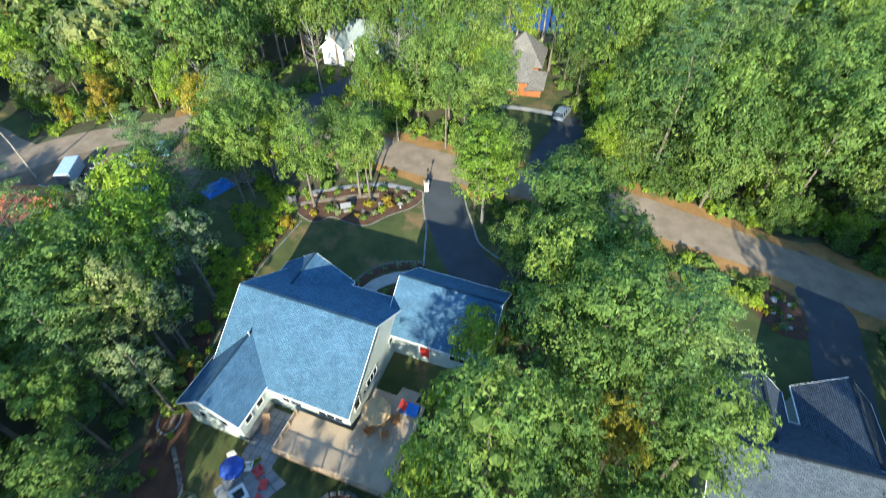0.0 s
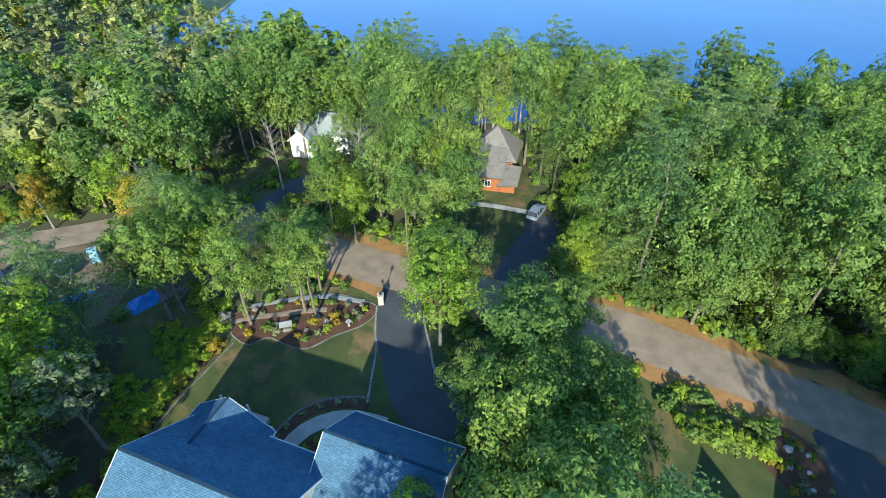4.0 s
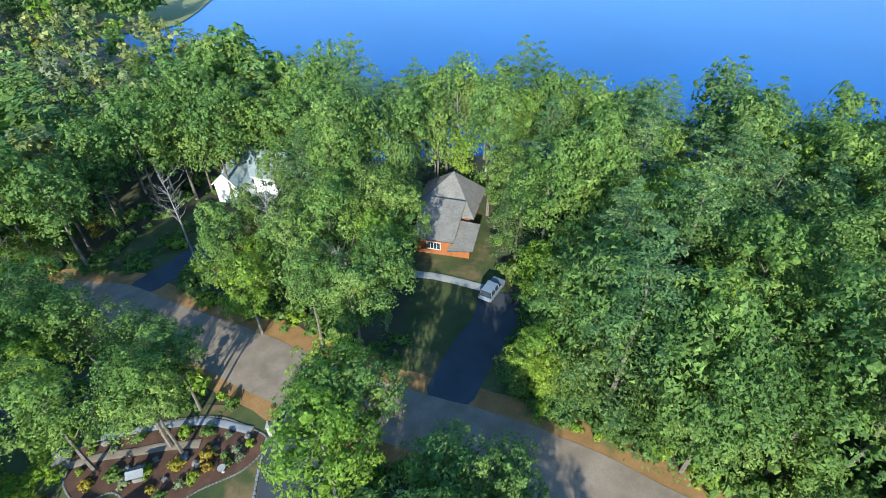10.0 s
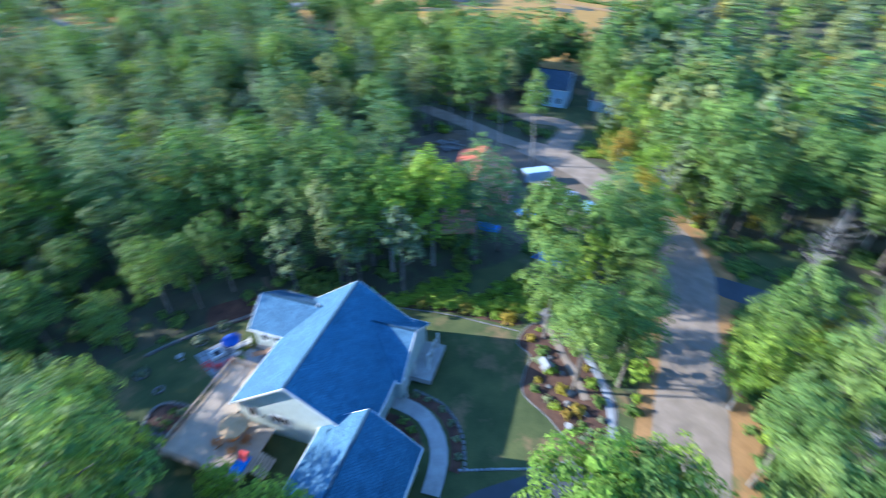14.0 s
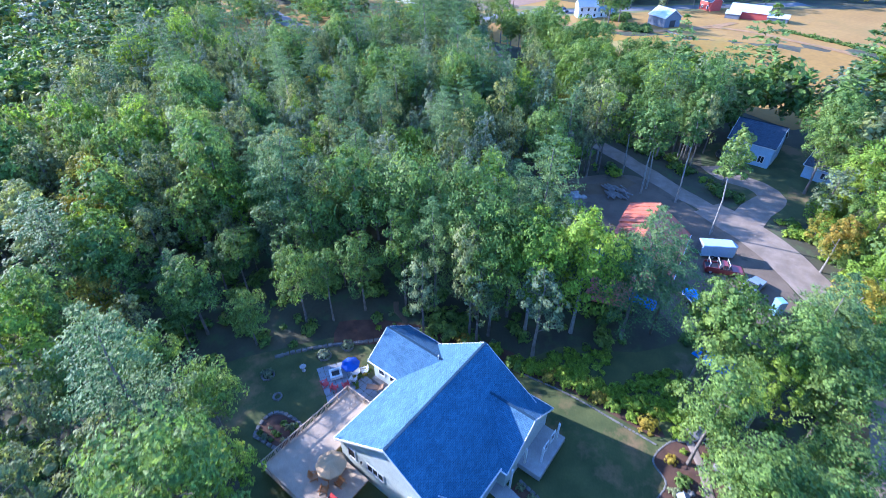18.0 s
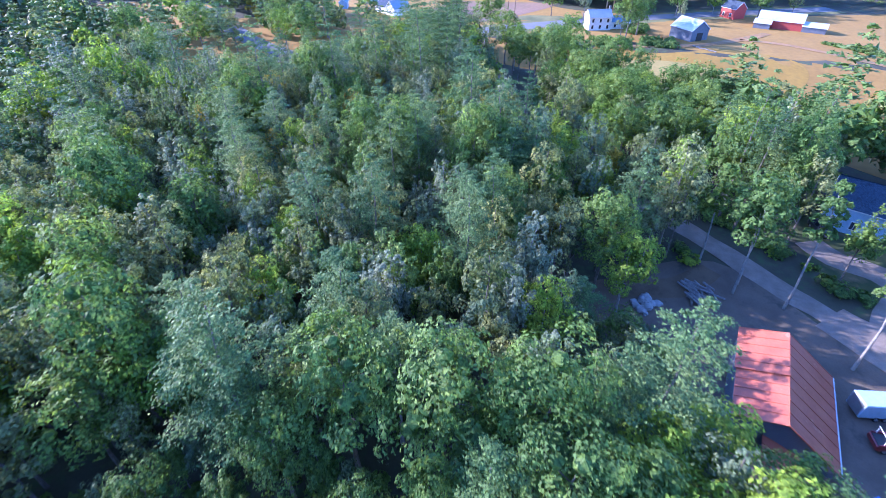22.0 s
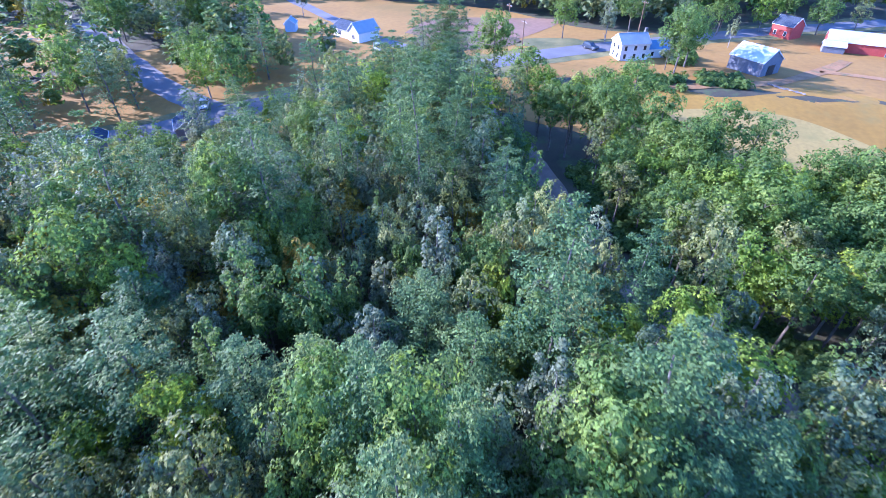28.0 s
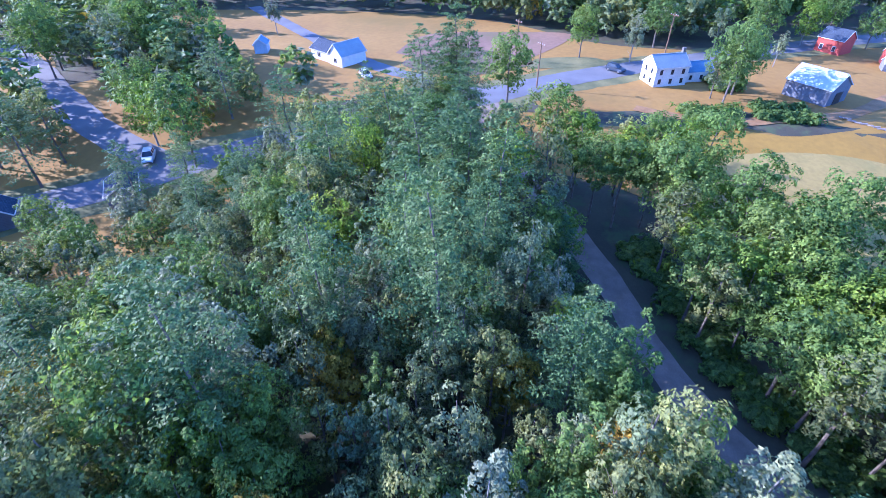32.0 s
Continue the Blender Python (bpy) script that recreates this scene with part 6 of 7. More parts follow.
# ---- neighbours ----
def at_yaw(x, y, yaw, z=None):
    return Matrix.Translation((x, y, float(ground_z(x, y)) if z is None else z)) @ Matrix.Rotation(radians(yaw), 4, "Z")


# cabin with steep taupe roofs
cabin = thing("cabin", at_yaw(11.0, 90.4, -12) @ Matrix.Diagonal((0.8, 0.8, 0.85, 1)), "orange cedar cabin with steep taupe shingle roofs", "house")
part("wall", box(-5.2, 5.2, 0.5, 10.5, -1.5, 4.2), M_CEDAR, cabin)
apex = (0.3, 7.6, 8.8)
low = [(-6.2, -0.4, 4.0), (6.2, -0.4, 4.0), (6.2, 11.4, 4.0), (-6.2, 11.4, 4.0)]
for i in range(4):
    roof_face([low[i], low[(i + 1) % 4], apex], 0.2, M_TAN_ROOF, "roof", cabin)
part("wall", box(-3.0, 3.6, -7.4, 1.0, -1.5, 3.7), M_CEDAR, cabin)
roof_face([(-3.6, -8.0, 3.6), (4.2, -8.0, 3.6), (4.2, 1.4, 6.4), (-3.6, 1.4, 6.4)], 0.2, M_TAN_ROOF, "roof", cabin)
bm = bmesh.new()
for x in (-3.0, 3.6):
    vs = [bm.verts.new(p) for p in ((x, -7.4, 3.6), (x, 1.0, 3.6), (x, 1.0, 6.1))]
    bm.faces.new(vs)
    ws = [bm.verts.new(v.co + Vector((0.15 if x < 0 else -0.15, 0, 0))) for v in vs]
    bm.faces.new(ws[::-1])
    for i in range(3):
        j = (i + 1) % 3
        bm.faces.new((vs[i], vs[j], ws[j], ws[i]))
part("wall", bm, M_CEDAR, cabin)
roof_face([(3.2, -8.6, 2.2), (7.6, -7.6, 2.2), (7.6, -1.0, 3.6), (3.2, -1.0, 3.8)], 0.18, M_TAN_ROOF, "roof", cabin)
part("wall", box(3.7, 7.0, -7.4, -1.2, -1.5, 2.3), M_CEDAR, cabin)
add_window(cabin, on_wall(0.4, -7.42, 1.4, 0), 2.4, 1.3, 4)
add_window(cabin, on_wall(-4.2, 0.45, 1.2, 0), 1.8, 1.3, 3)
for x0, x1, y0, y1 in ((-4.2, 3.8, -10.0, -9.6), (-4.2, -3.8, -9.6, -7.6)):
    part("planter_wall", box(x0, x1, y0, y1, -1.4, -0.3, 0.03), M_STONE, cabin, "grey stone planter wall")
ribbon("walk_cabin", [(7.4, 79.6), (10.5, 79.2), (13.6, 78.2), (17.0, 76.9)], 1.5, M_CONCRETE, 0.15, "pale walk before the cabin", "path", edge=0.05)
seat_of("lawn_chair", rest(25.5, 66, 30), M_BLUE_PLASTIC, "blue garden chair under the trees")

# white house at the edge of the wood
white = thing("white_house", at_yaw(-22.5, 108, -14) @ Matrix.Diagonal((0.88, 0.9, 0.92, 1)), "white house with a pale metal roof", "house")
gable(white, -7.5, 7.5, 0, 5.2, 5.2, 5.2, 8.6, 0.5, "x", M_PALE_ROOF, M_WHITE_SIDING)
gable(white, -9.5, -3.0, -3.6, 3.2, 3.2, 4.8, 7.4, 0.4, "y", M_PALE_ROOF, M_WHITE_SIDING)
for x in (-1.0, 2.0, 5.2):
    add_window(white, on_wall(x, -4.72, 3.2, 0), 1.1, 1.3, 2)
    add_window(white, on_wall(x, -4.72, 0.8, 0), 1.1, 1.3, 2)
add_window(white, on_wall(-3.6, -9.2, 1.0, 0), 1.6, 1.6, 2)

# light blue house by the bend
blue = thing("blue_house", at_yaw(-98, 64.5, 68), "light blue house with white trim and dark roof", "house")
gable(blue, -4.5, 4.5, 0, 4.4, 4.4, 4.4, 7.6, 0.4, "x", M_DARK_ROOF, M_BLUE_SIDING)
for y in (-2.0, 1.2):
    add_window(blue, on_wall(4.22, y, 3.4, 90), 0.9, 1.2, 1)
for x in (-2.4, 0.2, 2.6):
    add_window(blue, on_wall(x, -4.05, 1.0, 0), 1.0, 1.3, 2)
gb_door = part("garage_door", box(-1.3, 1.3, -0.05, 0.03, 0, 2.2, 0.02), M_WHITE, blue, "white garage door")
gb_door.matrix_local = on_wall(4.24, -0.4, -0.2, 90)
annex = thing("garage", at_yaw(-92.5, 77.5, 60), "light blue garage with a dark roof", "garage")
gable(annex, -4, 4, 0, 3.6, 3.6, 2.7, 5.0, 0.4, "x", M_DARK_ROOF, M_BLUE_SIDING)
add_window(annex, on_wall(0, -3.25, 0.9, 0), 1.2, 1.1, 2)

# neighbouring house with dark roofs
west = thing("dark_house", at_yaw(31.5, 15.0, -12), "grey house with dark shingle roofs and several gables", "house")
gable(west, -9, 12, 0, 5.0, 5.4, 2.8, 6.6, 0.5, "x", M_DARK_ROOF, M_SIDING)
gable(west, 1.0, 8.4, -3.6, 3.0, 3.0, 2.8, 5.6, 0.5, "y", M_DARK_ROOF, M_SIDING)
gable(west, 1.0, 9.4, 3.8, 3.4, 3.4, 2.8, 6.0, 0.5, "y", M_DARK_ROOF, M_SIDING)
for x in (-6, -2, 6):
    add_window(west, on_wall(x, -4.56, 0.8, 0), 1.2, 1.2, 2)
part("chimney", box(7.5, 8.3, -0.4, 0.5, 5.5, 7.8, 0.03), M_STONE, west)

# red-roofed barn and its lean-to
BARN = Matrix(((0.98, 0.2, 0, -62.0), (-0.2, 0.98, 0, 41.6), (0, 0, 1, -0.6), (0, 0, 0, 1)))
barn = thing("red_roofed_barn", BARN, "barn with a faded red sheet-metal roof", "barn")


def seamed_roof(points, material, parent, strips=6):
    """A metal roof in strips with raised seams; points[0] to points[1] is the eave."""
    a, b, c, d = (Vector(p) for p in points)
    for k in range(strips):
        u, v = k / strips, (k + 1) / strips
        part("roof_panel", slab([a.lerp(b, u), a.lerp(b, v), d.lerp(c, v), d.lerp(c, u)], 0.08), material, parent)
    for k in range(strips + 1):
        u = k / strips
        part("seam", beam(a.lerp(b, u) + Vector((0, 0, 0.03)), d.lerp(c, u) + Vector((0, 0, 0.03)), 0.06, 0.07), material, parent)


bm = bmesh.new()
sec = [(0.3, -0.8), (9.8, -0.8), (9.8, 1.75), (4.6, 5.4), (0.3, 4.15)]
a = [bm.verts.new((0.3, y, z)) for y, z in sec]
b = [bm.verts.new((12.6, y, z)) for y, z in sec]
bm.faces.new(a)
bm.faces.new(b)
for i in range(5):
    j = (i + 1) % 5
    bm.faces.new((a[i], a[j], b[j], b[i]))
bmesh.ops.recalc_face_normals(bm, faces=bm.faces)
part("wall", bm, M_GREY_BOARDS, barn)
seamed_roof([(0, 0, 4.5), (6.6, 0, 4.5), (6.6, 4.6, 5.9), (0, 4.6, 5.9)], M_RED_ROOF, barn, 5)
seamed_roof([(6.6, 0.2, 4.4), (13.0, 0.2, 4.4), (13.0, 4.6, 5.75), (6.6, 4.6, 5.75)], M_RED_ROOF, barn, 5)
seamed_roof([(0, 10.2, 1.8), (13.0, 10.2, 1.8), (13.0, 4.6, 5.8), (0, 4.6, 5.8)], M_RED_ROOF, barn, 8)
seamed_roof([(12.6, 8.2, 1.5), (16.6, 8.2, 1.5), (16.6, 3.4, 2.9), (12.6, 3.4, 2.9)], M_RED_ROOF, barn, 4)
part("wall", box(12.7, 16.2, 3.6, 7.9, -0.8, 1.6), M_GREY_BOARDS, barn)
part("barn_door", box(4.0, 7.0, 9.8, 9.9, -0.6, 1.6, 0.02), M_RED_BOARDS, barn, "red board door")
part("trim", beam((0, 10.26, 1.75), (13.0, 10.26, 1.75), 0.1, 0.14), M_WHITE, barn, "white eaves board")
lean = thing("open_shed", at_yaw(-41.5, 40.8, -8), "low open shed with a rusty red roof", "shed")
for x in (-3.8, 0, 3.8):
    for y in (-2.2, 2.2):
        part("post", box(x - 0.08, x + 0.08, y - 0.08, y + 0.08, -0.2, 2.4 + y * 0.15), M_WOOD, lean)
seamed_roof([(-4.3, -2.7, 2.05), (4.3, -2.7, 2.05), (4.3, 2.7, 2.9), (-4.3, 2.7, 2.9)], M_RED_ROOF, lean, 6)

# farm buildings
farm = thing("farmhouse", at_yaw(-196.5, 16, 112) @ Matrix.Diagonal((0.78, 0.78, 0.82, 1)), "white two-storey farmhouse with a lower wing", "house")
gable(farm, -5.0, 5.0, 0, 4.0, 4.0, 4.9, 7.3, 0.35, "x", M_PALE_ROOF, M_WHITE_SIDING)
gable(farm, 5.0, 14.0, 1.0, 3.2, 3.2, 2.7, 4.7, 0.3, "x", M_BLUE_ROOF, M_WHITE_SIDING)
for x in (-3.2, 0, 3.2):
    add_window(farm, on_wall(x, -3.66, 3.0, 0), 0.9, 1.3, 1)
    add_window(farm, on_wall(x, -3.66, 0.7, 0), 0.9, 1.3, 1)
for y in (-1.6, 1.4):
    add_window(farm, on_wall(-4.76, y, 3.0, 270), 0.9, 1.3, 1)
    add_window(farm, on_wall(-4.76, y, 0.7, 270), 0.9, 1.3, 1)
for x in (7.2, 10.4):
    add_window(farm, on_wall(x, -1.9, 0.7, 0), 0.9, 1.2, 1)
part("chimney", box(4.2, 5.0, 0.2, 1.0, 6.2, 8.4, 0.03), M_STONE, farm)
shed = thing("grey_barn", at_yaw(-192.5, 44.2, 42) @ Matrix.Diagonal((0.85, 0.85, 0.9, 1)), "weathered grey board barn with a tin roof", "barn")
gable(shed, -5.2, 5.2, 0, 4.4, 4.4, 3.6, 6.4, 0.3, "x", M_TIN, M_GREY_BOARDS)
# No real opening: a black panel paints the shade inside the doorway.
part("barn_door", box(5.0, 5.12, -1.4, 1.4, -0.2, 2.6, 0.02), M_BLACK, shed, "black panel standing in for the shade of an open doorway")
redbarn = thing("red_barn", at_yaw(-217, 74.5, 75) @ Matrix.Diagonal((0.75, 0.75, 0.8, 1)), "long red barn with a pale roof", "barn")
gable(redbarn, -9, 9, 0, 4.5, 4.5, 3.2, 6.0, 0.3, "x", M_TIN, M_RED_BOARDS)
gable(redbarn, 8.6, 18, -2.0, 3.0, 3.0, 2.2, 3.6, 0.3, "x", M_TIN, M_GREY_BOARDS)
gable(redbarn, -10, -3.0, -5.0, 2.6, 2.6, 2.2, 3.6, 0.3, "x", M_TIN, M_GREY_BOARDS)
redhouse = thing("red_house", at_yaw(-229, 61.5, 40) @ Matrix.Diagonal((0.8, 0.8, 0.85, 1)), "small red house with white trim", "house")
gable(redhouse, -4, 4, 0, 3.6, 3.6, 4.0, 6.6, 0.3, "x", M_DARK_ROOF, M_RED_BOARDS)
for x in (-2, 1.8):
    add_window(redhouse, on_wall(x, -3.34, 0.9, 0), 0.9, 1.3, 1)
for y in (-1.2, 1.2):
    add_window(redhouse, on_wall(-3.82, y, 2.8, 270), 0.8, 1.1, 1)
lane = thing("white_bungalow", at_yaw(-199, -60, 60) @ Matrix.Diagonal((0.85, 0.85, 0.9, 1)), "white bungalow with a dark roof", "house")
gable(lane, -7, 3, 0, 4.0, 4.0, 2.6, 4.6, 0.4, "x", M_DARK_ROOF, M_WHITE_SIDING)
gable(lane, -4.6, 4.6, 5.4, 3.2, 3.2, 2.8, 5.6, 0.4, "y", M_PALE_ROOF, M_WHITE_SIDING)
add_window(lane, on_wall(-3, -3.62, 0.8, 0), 1.4, 1.2, 2)
add_window(lane, on_wall(5.4, -4.34, 0.8, 0), 1.2, 1.2, 2)
for x, y, yaw, s, lab, wall in ((-137.5, -71.3, 40, 0.8, "small dark shed by the road", M_GREY_BOARDS), (-128.9, -84.8, 40, 0.6, "low dark roadside shed", M_GREY_BOARDS), (-201.5, -81.1, 20, 0.6, "small blue-roofed shed in the field", M_BLUE_SIDING)):
    hut = thing("shed", at_yaw(x, y, yaw), lab, "shed")
    gable(hut, -4 * s, 4 * s, 0, 3 * s, 3 * s, 2.2, 3.6, 0.25, "x", M_BLUE_ROOF if wall is M_BLUE_SIDING else M_DARK_ROOF, wall)
    add_door(hut, on_wall(0, -3 * s + 0.22, -0.1, 0), 0.9, 1.9)


# ---- vehicles ----
def paint(name, c):
    m, t, b = nodes_of(name)
    t.links.new(ramp_of(t, noise_of(t, 3.0), [(0.3, tuple(v * 0.85 for v in c)), (0.7, c)]), b.inputs["Base Color"])
    b.inputs["Roughness"].default_value, b.inputs["Coat Weight"].default_value = 0.3, 0.5
    return m


M_SILVER = paint("silver_paint", (0.2, 0.25, 0.33))
M_RED_CAR = paint("dark_red_paint", (0.2, 0.025, 0.025))
M_WHITE_CAR = paint("white_car_paint", (0.7, 0.72, 0.75))
M_DARK_CAR = paint("dark_car_paint", (0.03, 0.045, 0.07))
M_TYRE = surface("rubber", (0.012, 0.012, 0.013), (0.025, 0.025, 0.026), 3.0, 20.0, 0.9, 0.2)


def loft(sections, bm=None):
    """A body skinned over cross-sections along x: each (x, half width at foot, at waist, z foot, z waist, half width at top, z top)."""
    bm = bm or bmesh.new()
    rings = []
    for x, w0, w1, z0, z1, w2, z2 in sections:
        rings.append([bm.verts.new((x, y, z)) for y, z in ((-w0, z0), (-w1, z1), (-w2, z2), (w2, z2), (w1, z1), (w0, z0))])
    for p, q in zip(rings, rings[1:]):
        for i in range(6):
            j = (i + 1) % 6
            bm.faces.new((p[i], q[i], q[j], p[j]))
    bm.faces.new(rings[0])
    bm.faces.new(rings[-1][::-1])
    bmesh.ops.recalc_face_normals(bm, faces=bm.faces)
    return bm


def wheels(ob, xs, half, r=0.34):
    for x in xs:
        for s in (-1, 1):
            w = part("wheel", tube([(x, s * (half - 0.1), r), (x, s * (half + 0.1), r)], [r, r], 14), M_TYRE, ob, "black tyre")
            part("rim", tube([(x, s * (half + 0.09), r), (x, s * (half + 0.115), r)], [r * 0.6, r * 0.55], 10), M_STEEL, w, "grey metal rim")


def car(m, colour, label, style="suv", category="car"):
    ob = thing("car" if style != "pickup" else "pickup_truck", m, label, category)
    long = 2.25 if style == "suv" else 2.7
    part("body", loft([(-long, 0.8, 0.86, 0.4, 0.62, 0.78, 0.85), (-long + 0.25, 0.88, 0.92, 0.3, 0.65, 0.86, 0.98), (long - 1.4, 0.9, 0.93, 0.28, 0.66, 0.88, 1.0), (long - 0.25, 0.86, 0.9, 0.3, 0.62, 0.8, 0.92), (long, 0.78, 0.82, 0.42, 0.58, 0.7, 0.78)]), colour, ob)
    x0, x1 = (-long + 0.1, long - 1.35) if style == "suv" else (-0.7, long - 1.7)
    part("cabin", loft([(x0, 0.84, 0.82, 0.95, 1.0, 0.72, 1.15), (x0 + 0.35, 0.84, 0.82, 0.95, 1.05, 0.68, 1.62), (x1 - 0.75, 0.84, 0.82, 0.95, 1.05, 0.66, 1.64), (x1, 0.84, 0.82, 0.95, 0.98, 0.74, 1.04)]), M_GLASS, ob, "dark window glass")
    part("roof_panel", slab([(x0 + 0.33, -0.7, 1.66), (x1 - 0.72, -0.68, 1.67), (x1 - 0.72, 0.68, 1.67), (x0 + 0.33, 0.7, 1.66)], 0.05), colour, ob)
    for x in (x0 + 0.36, (x0 + x1 - 0.4) / 2, x1 - 0.74):
        for s in (-1, 1):
            part("pillar", beam((x, s * 0.83, 1.0), (x, s * 0.69, 1.64), 0.07, 0.07), colour, ob)
    wheels(ob, (-long + 0.85, long - 0.85), 0.8)
    if style == "pickup":
        part("bed", box(-long + 0.12, -0.85, -0.72, 0.72, 0.95, 1.0), M_BLACK, ob, "dark load bed")
        for s in (-1, 1):
            part("bed_side", box(-long + 0.1, -0.8, s * 0.82 - 0.06, s * 0.82 + 0.06, 0.9, 1.2, 0.02), colour, ob)
    for s in (-1, 1):
        part("headlight", box(long - 0.12, long - 0.02, s * 0.6 - 0.14, s * 0.6 + 0.14, 0.66, 0.78, 0.02), M_WHITE, ob, "pale headlight")
        part("tail_light", box(-long + 0.0, -long + 0.06, s * 0.7 - 0.08, s * 0.7 + 0.08, 0.66, 0.9, 0.01), M_RED_PLASTIC, ob, "red tail light")
        part("mirror", box(x1 - 0.35, x1 - 0.2, s * 0.95 - 0.08, s * 0.95 + 0.08, 1.0, 1.14, 0.02), colour, ob)
    part("bumper", box(long - 0.05, long + 0.05, -0.72, 0.72, 0.4, 0.58, 0.03), M_BLACK, ob)
    return ob


car(at_yaw(18.3, 75.9, 62, float(ground_z(18.3, 75.9)) + 0.2), M_SILVER, "silver-blue estate car parked by the cabin")
truck = car(at_yaw(-53.2, 56.0, 96, float(ground_z(-53.2, 56)) + 0.06), M_RED_CAR, "dark red pickup with a white ladder rack", "pickup", "truck")
for x in (-2.2, -0.9, 0.4):
    for s in (-0.75, 0.75):
        part("rack_post", beam((x, s, 1.1), (x, s, 1.9), 0.05, 0.05), M_WHITE, truck)
    part("rack_bar", beam((x, -0.9, 1.92), (x, 0.9, 1.92), 0.06, 0.06), M_WHITE, truck, "white rack bar")
car(at_yaw(-50.2, 59.4, 147, float(ground_z(-50.2, 59.4)) + 0.06), M_SILVER, "silver pickup parked in the yard", "pickup", "truck")
car(at_yaw(-201.5, 6.6, 48, float(ground_z(-201.5, 6.6)) + 0.2), M_DARK_CAR, "dark car on the paved road")
car(at_yaw(-93.5, 59.0, 20, float(ground_z(-93.5, 59)) + 0.16), M_DARK_CAR, "dark car on the drive of the light blue house")
car(at_yaw(-186.6, -48, 40, float(ground_z(-186.6, -48)) + 0.14), M_WHITE_CAR, "white van beside the lane", "suv", "van")

M_BLUE_PLASTIC_PALE = paint("pale_blue_paint", (0.22, 0.4, 0.58))
M_TRAILER = paint("pale_trailer_paint", (0.4, 0.52, 0.64))
trailer = thing("box_trailer", at_yaw(-57.2, 55.0, 104, float(ground_z(-57.2, 55)) + 0.06), "pale blue-white enclosed box trailer on two axles", "trailer")
part("body", box(-2.4, 2.4, -1.05, 1.05, 0.5, 2.4, 0.06), M_TRAILER, trailer)
part("roof_panel", box(-2.3, 2.3, -0.98, 0.98, 2.4, 2.43), M_TRAILER, trailer)
part("nose", loft([(2.38, 1.0, 1.0, 0.6, 1.2, 1.0, 2.35), (2.95, 0.3, 0.3, 0.7, 1.2, 0.3, 2.1)]), M_TRAILER, trailer)
part("door", box(-2.45, -2.4, -0.9, 0.9, 0.6, 2.3, 0.01), M_STEEL, trailer)
part("hitch", beam((2.4, 0, 0.5), (3.9, 0, 0.45), 0.1, 0.1), M_BLACK, trailer)
wheels(trailer, (-0.5, 0.4), 1.0, 0.33)

boat = thing("covered_boat", at_yaw(-43.6, 52.4, 38, float(ground_z(-43.6, 52.4)) + 0.06), "boat on a trailer under a blue cover", "boat")
part("hull", loft([(-2.6, 0.75, 1.0, 0.55, 0.9, 0.95, 1.2), (0.6, 0.6, 1.05, 0.55, 0.95, 1.0, 1.25), (2.2, 0.2, 0.6, 0.7, 1.05, 0.55, 1.3), (2.9, 0.03, 0.05, 1.0, 1.2, 0.05, 1.38)]), M_WHITE_CAR, boat, "white hull")
part("cover", loft([(-2.65, 1.02, 1.02, 1.1, 1.22, 0.2, 1.5), (0.3, 1.07, 1.05, 1.12, 1.3, 0.22, 1.9), (2.0, 0.66, 0.6, 1.2, 1.35, 0.12, 1.6), (2.95, 0.1, 0.08, 1.3, 1.4, 0.03, 1.45)]), M_BLUE_PLASTIC, boat, "taut blue cover")
part("trailer_frame", beam((-2.4, 0, 0.42), (4.0, 0, 0.4), 0.12, 0.12), M_STEEL, boat)
wheels(boat, (-0.9,), 0.95, 0.3)
toilet = thing("portable_toilet", at_yaw(-46.4, 62.0, 25), "pale blue plastic portable toilet", "toilet cabin")
part("body", box(-0.55, 0.55, -0.55, 0.55, 0, 2.1, 0.04), M_BLUE_PLASTIC_PALE, toilet)
part("roof", loft([(-0.6, 0.6, 0.6, 2.08, 2.14, 0.4, 2.28), (0.6, 0.6, 0.6, 2.08, 2.14, 0.4, 2.28)]), M_BLUE_PLASTIC_PALE, toilet, "pale blue roof")
part("door", box(-0.4, 0.4, -0.6, -0.55, 0.1, 1.95, 0.01), M_BLUE_PLASTIC_PALE, toilet)


def draped(name, m, sx, sy, high, colour, label, seed):
    """A heap under a tarpaulin, with folds."""
    bm = bmesh.new()
    bmesh.ops.create_grid(bm, x_segments=16, y_segments=12, size=1.0)
    for v in bm.verts:
        x, y = v.co.x, v.co.y
        edge = max(abs(x), abs(y))
        v.co = Vector((x * sx, y * sy, high * max(0.0, 1 - edge**2.2) * (0.75 + 0.5 * noise.noise(Vector((x * 1.6, y * 1.6, seed)))) + 0.07 * noise.noise(Vector((x * 5, y * 5, seed))) + 0.04))
    ob = tagged(part(name, bm, colour), label, "tarpaulin")
    ob.matrix_world = m
    return ob


draped("tarpaulin", at_yaw(-34.6, 53.9, 54), 2.2, 1.4, 1.4, M_BLUE_PLASTIC, "heap under a crumpled bright blue tarpaulin", 2.0)
draped("tarpaulin", at_yaw(-51.0, 38.2, 20), 1.5, 1.0, 0.8, M_BLUE_PLASTIC, "small heap under a blue tarpaulin", 5.0)
draped("tarpaulin", at_yaw(-42.5, 45.4, 70), 1.8, 1.1, 0.7, M_BLUE_PLASTIC, "blue tarpaulin over boards by the shed", 7.0)

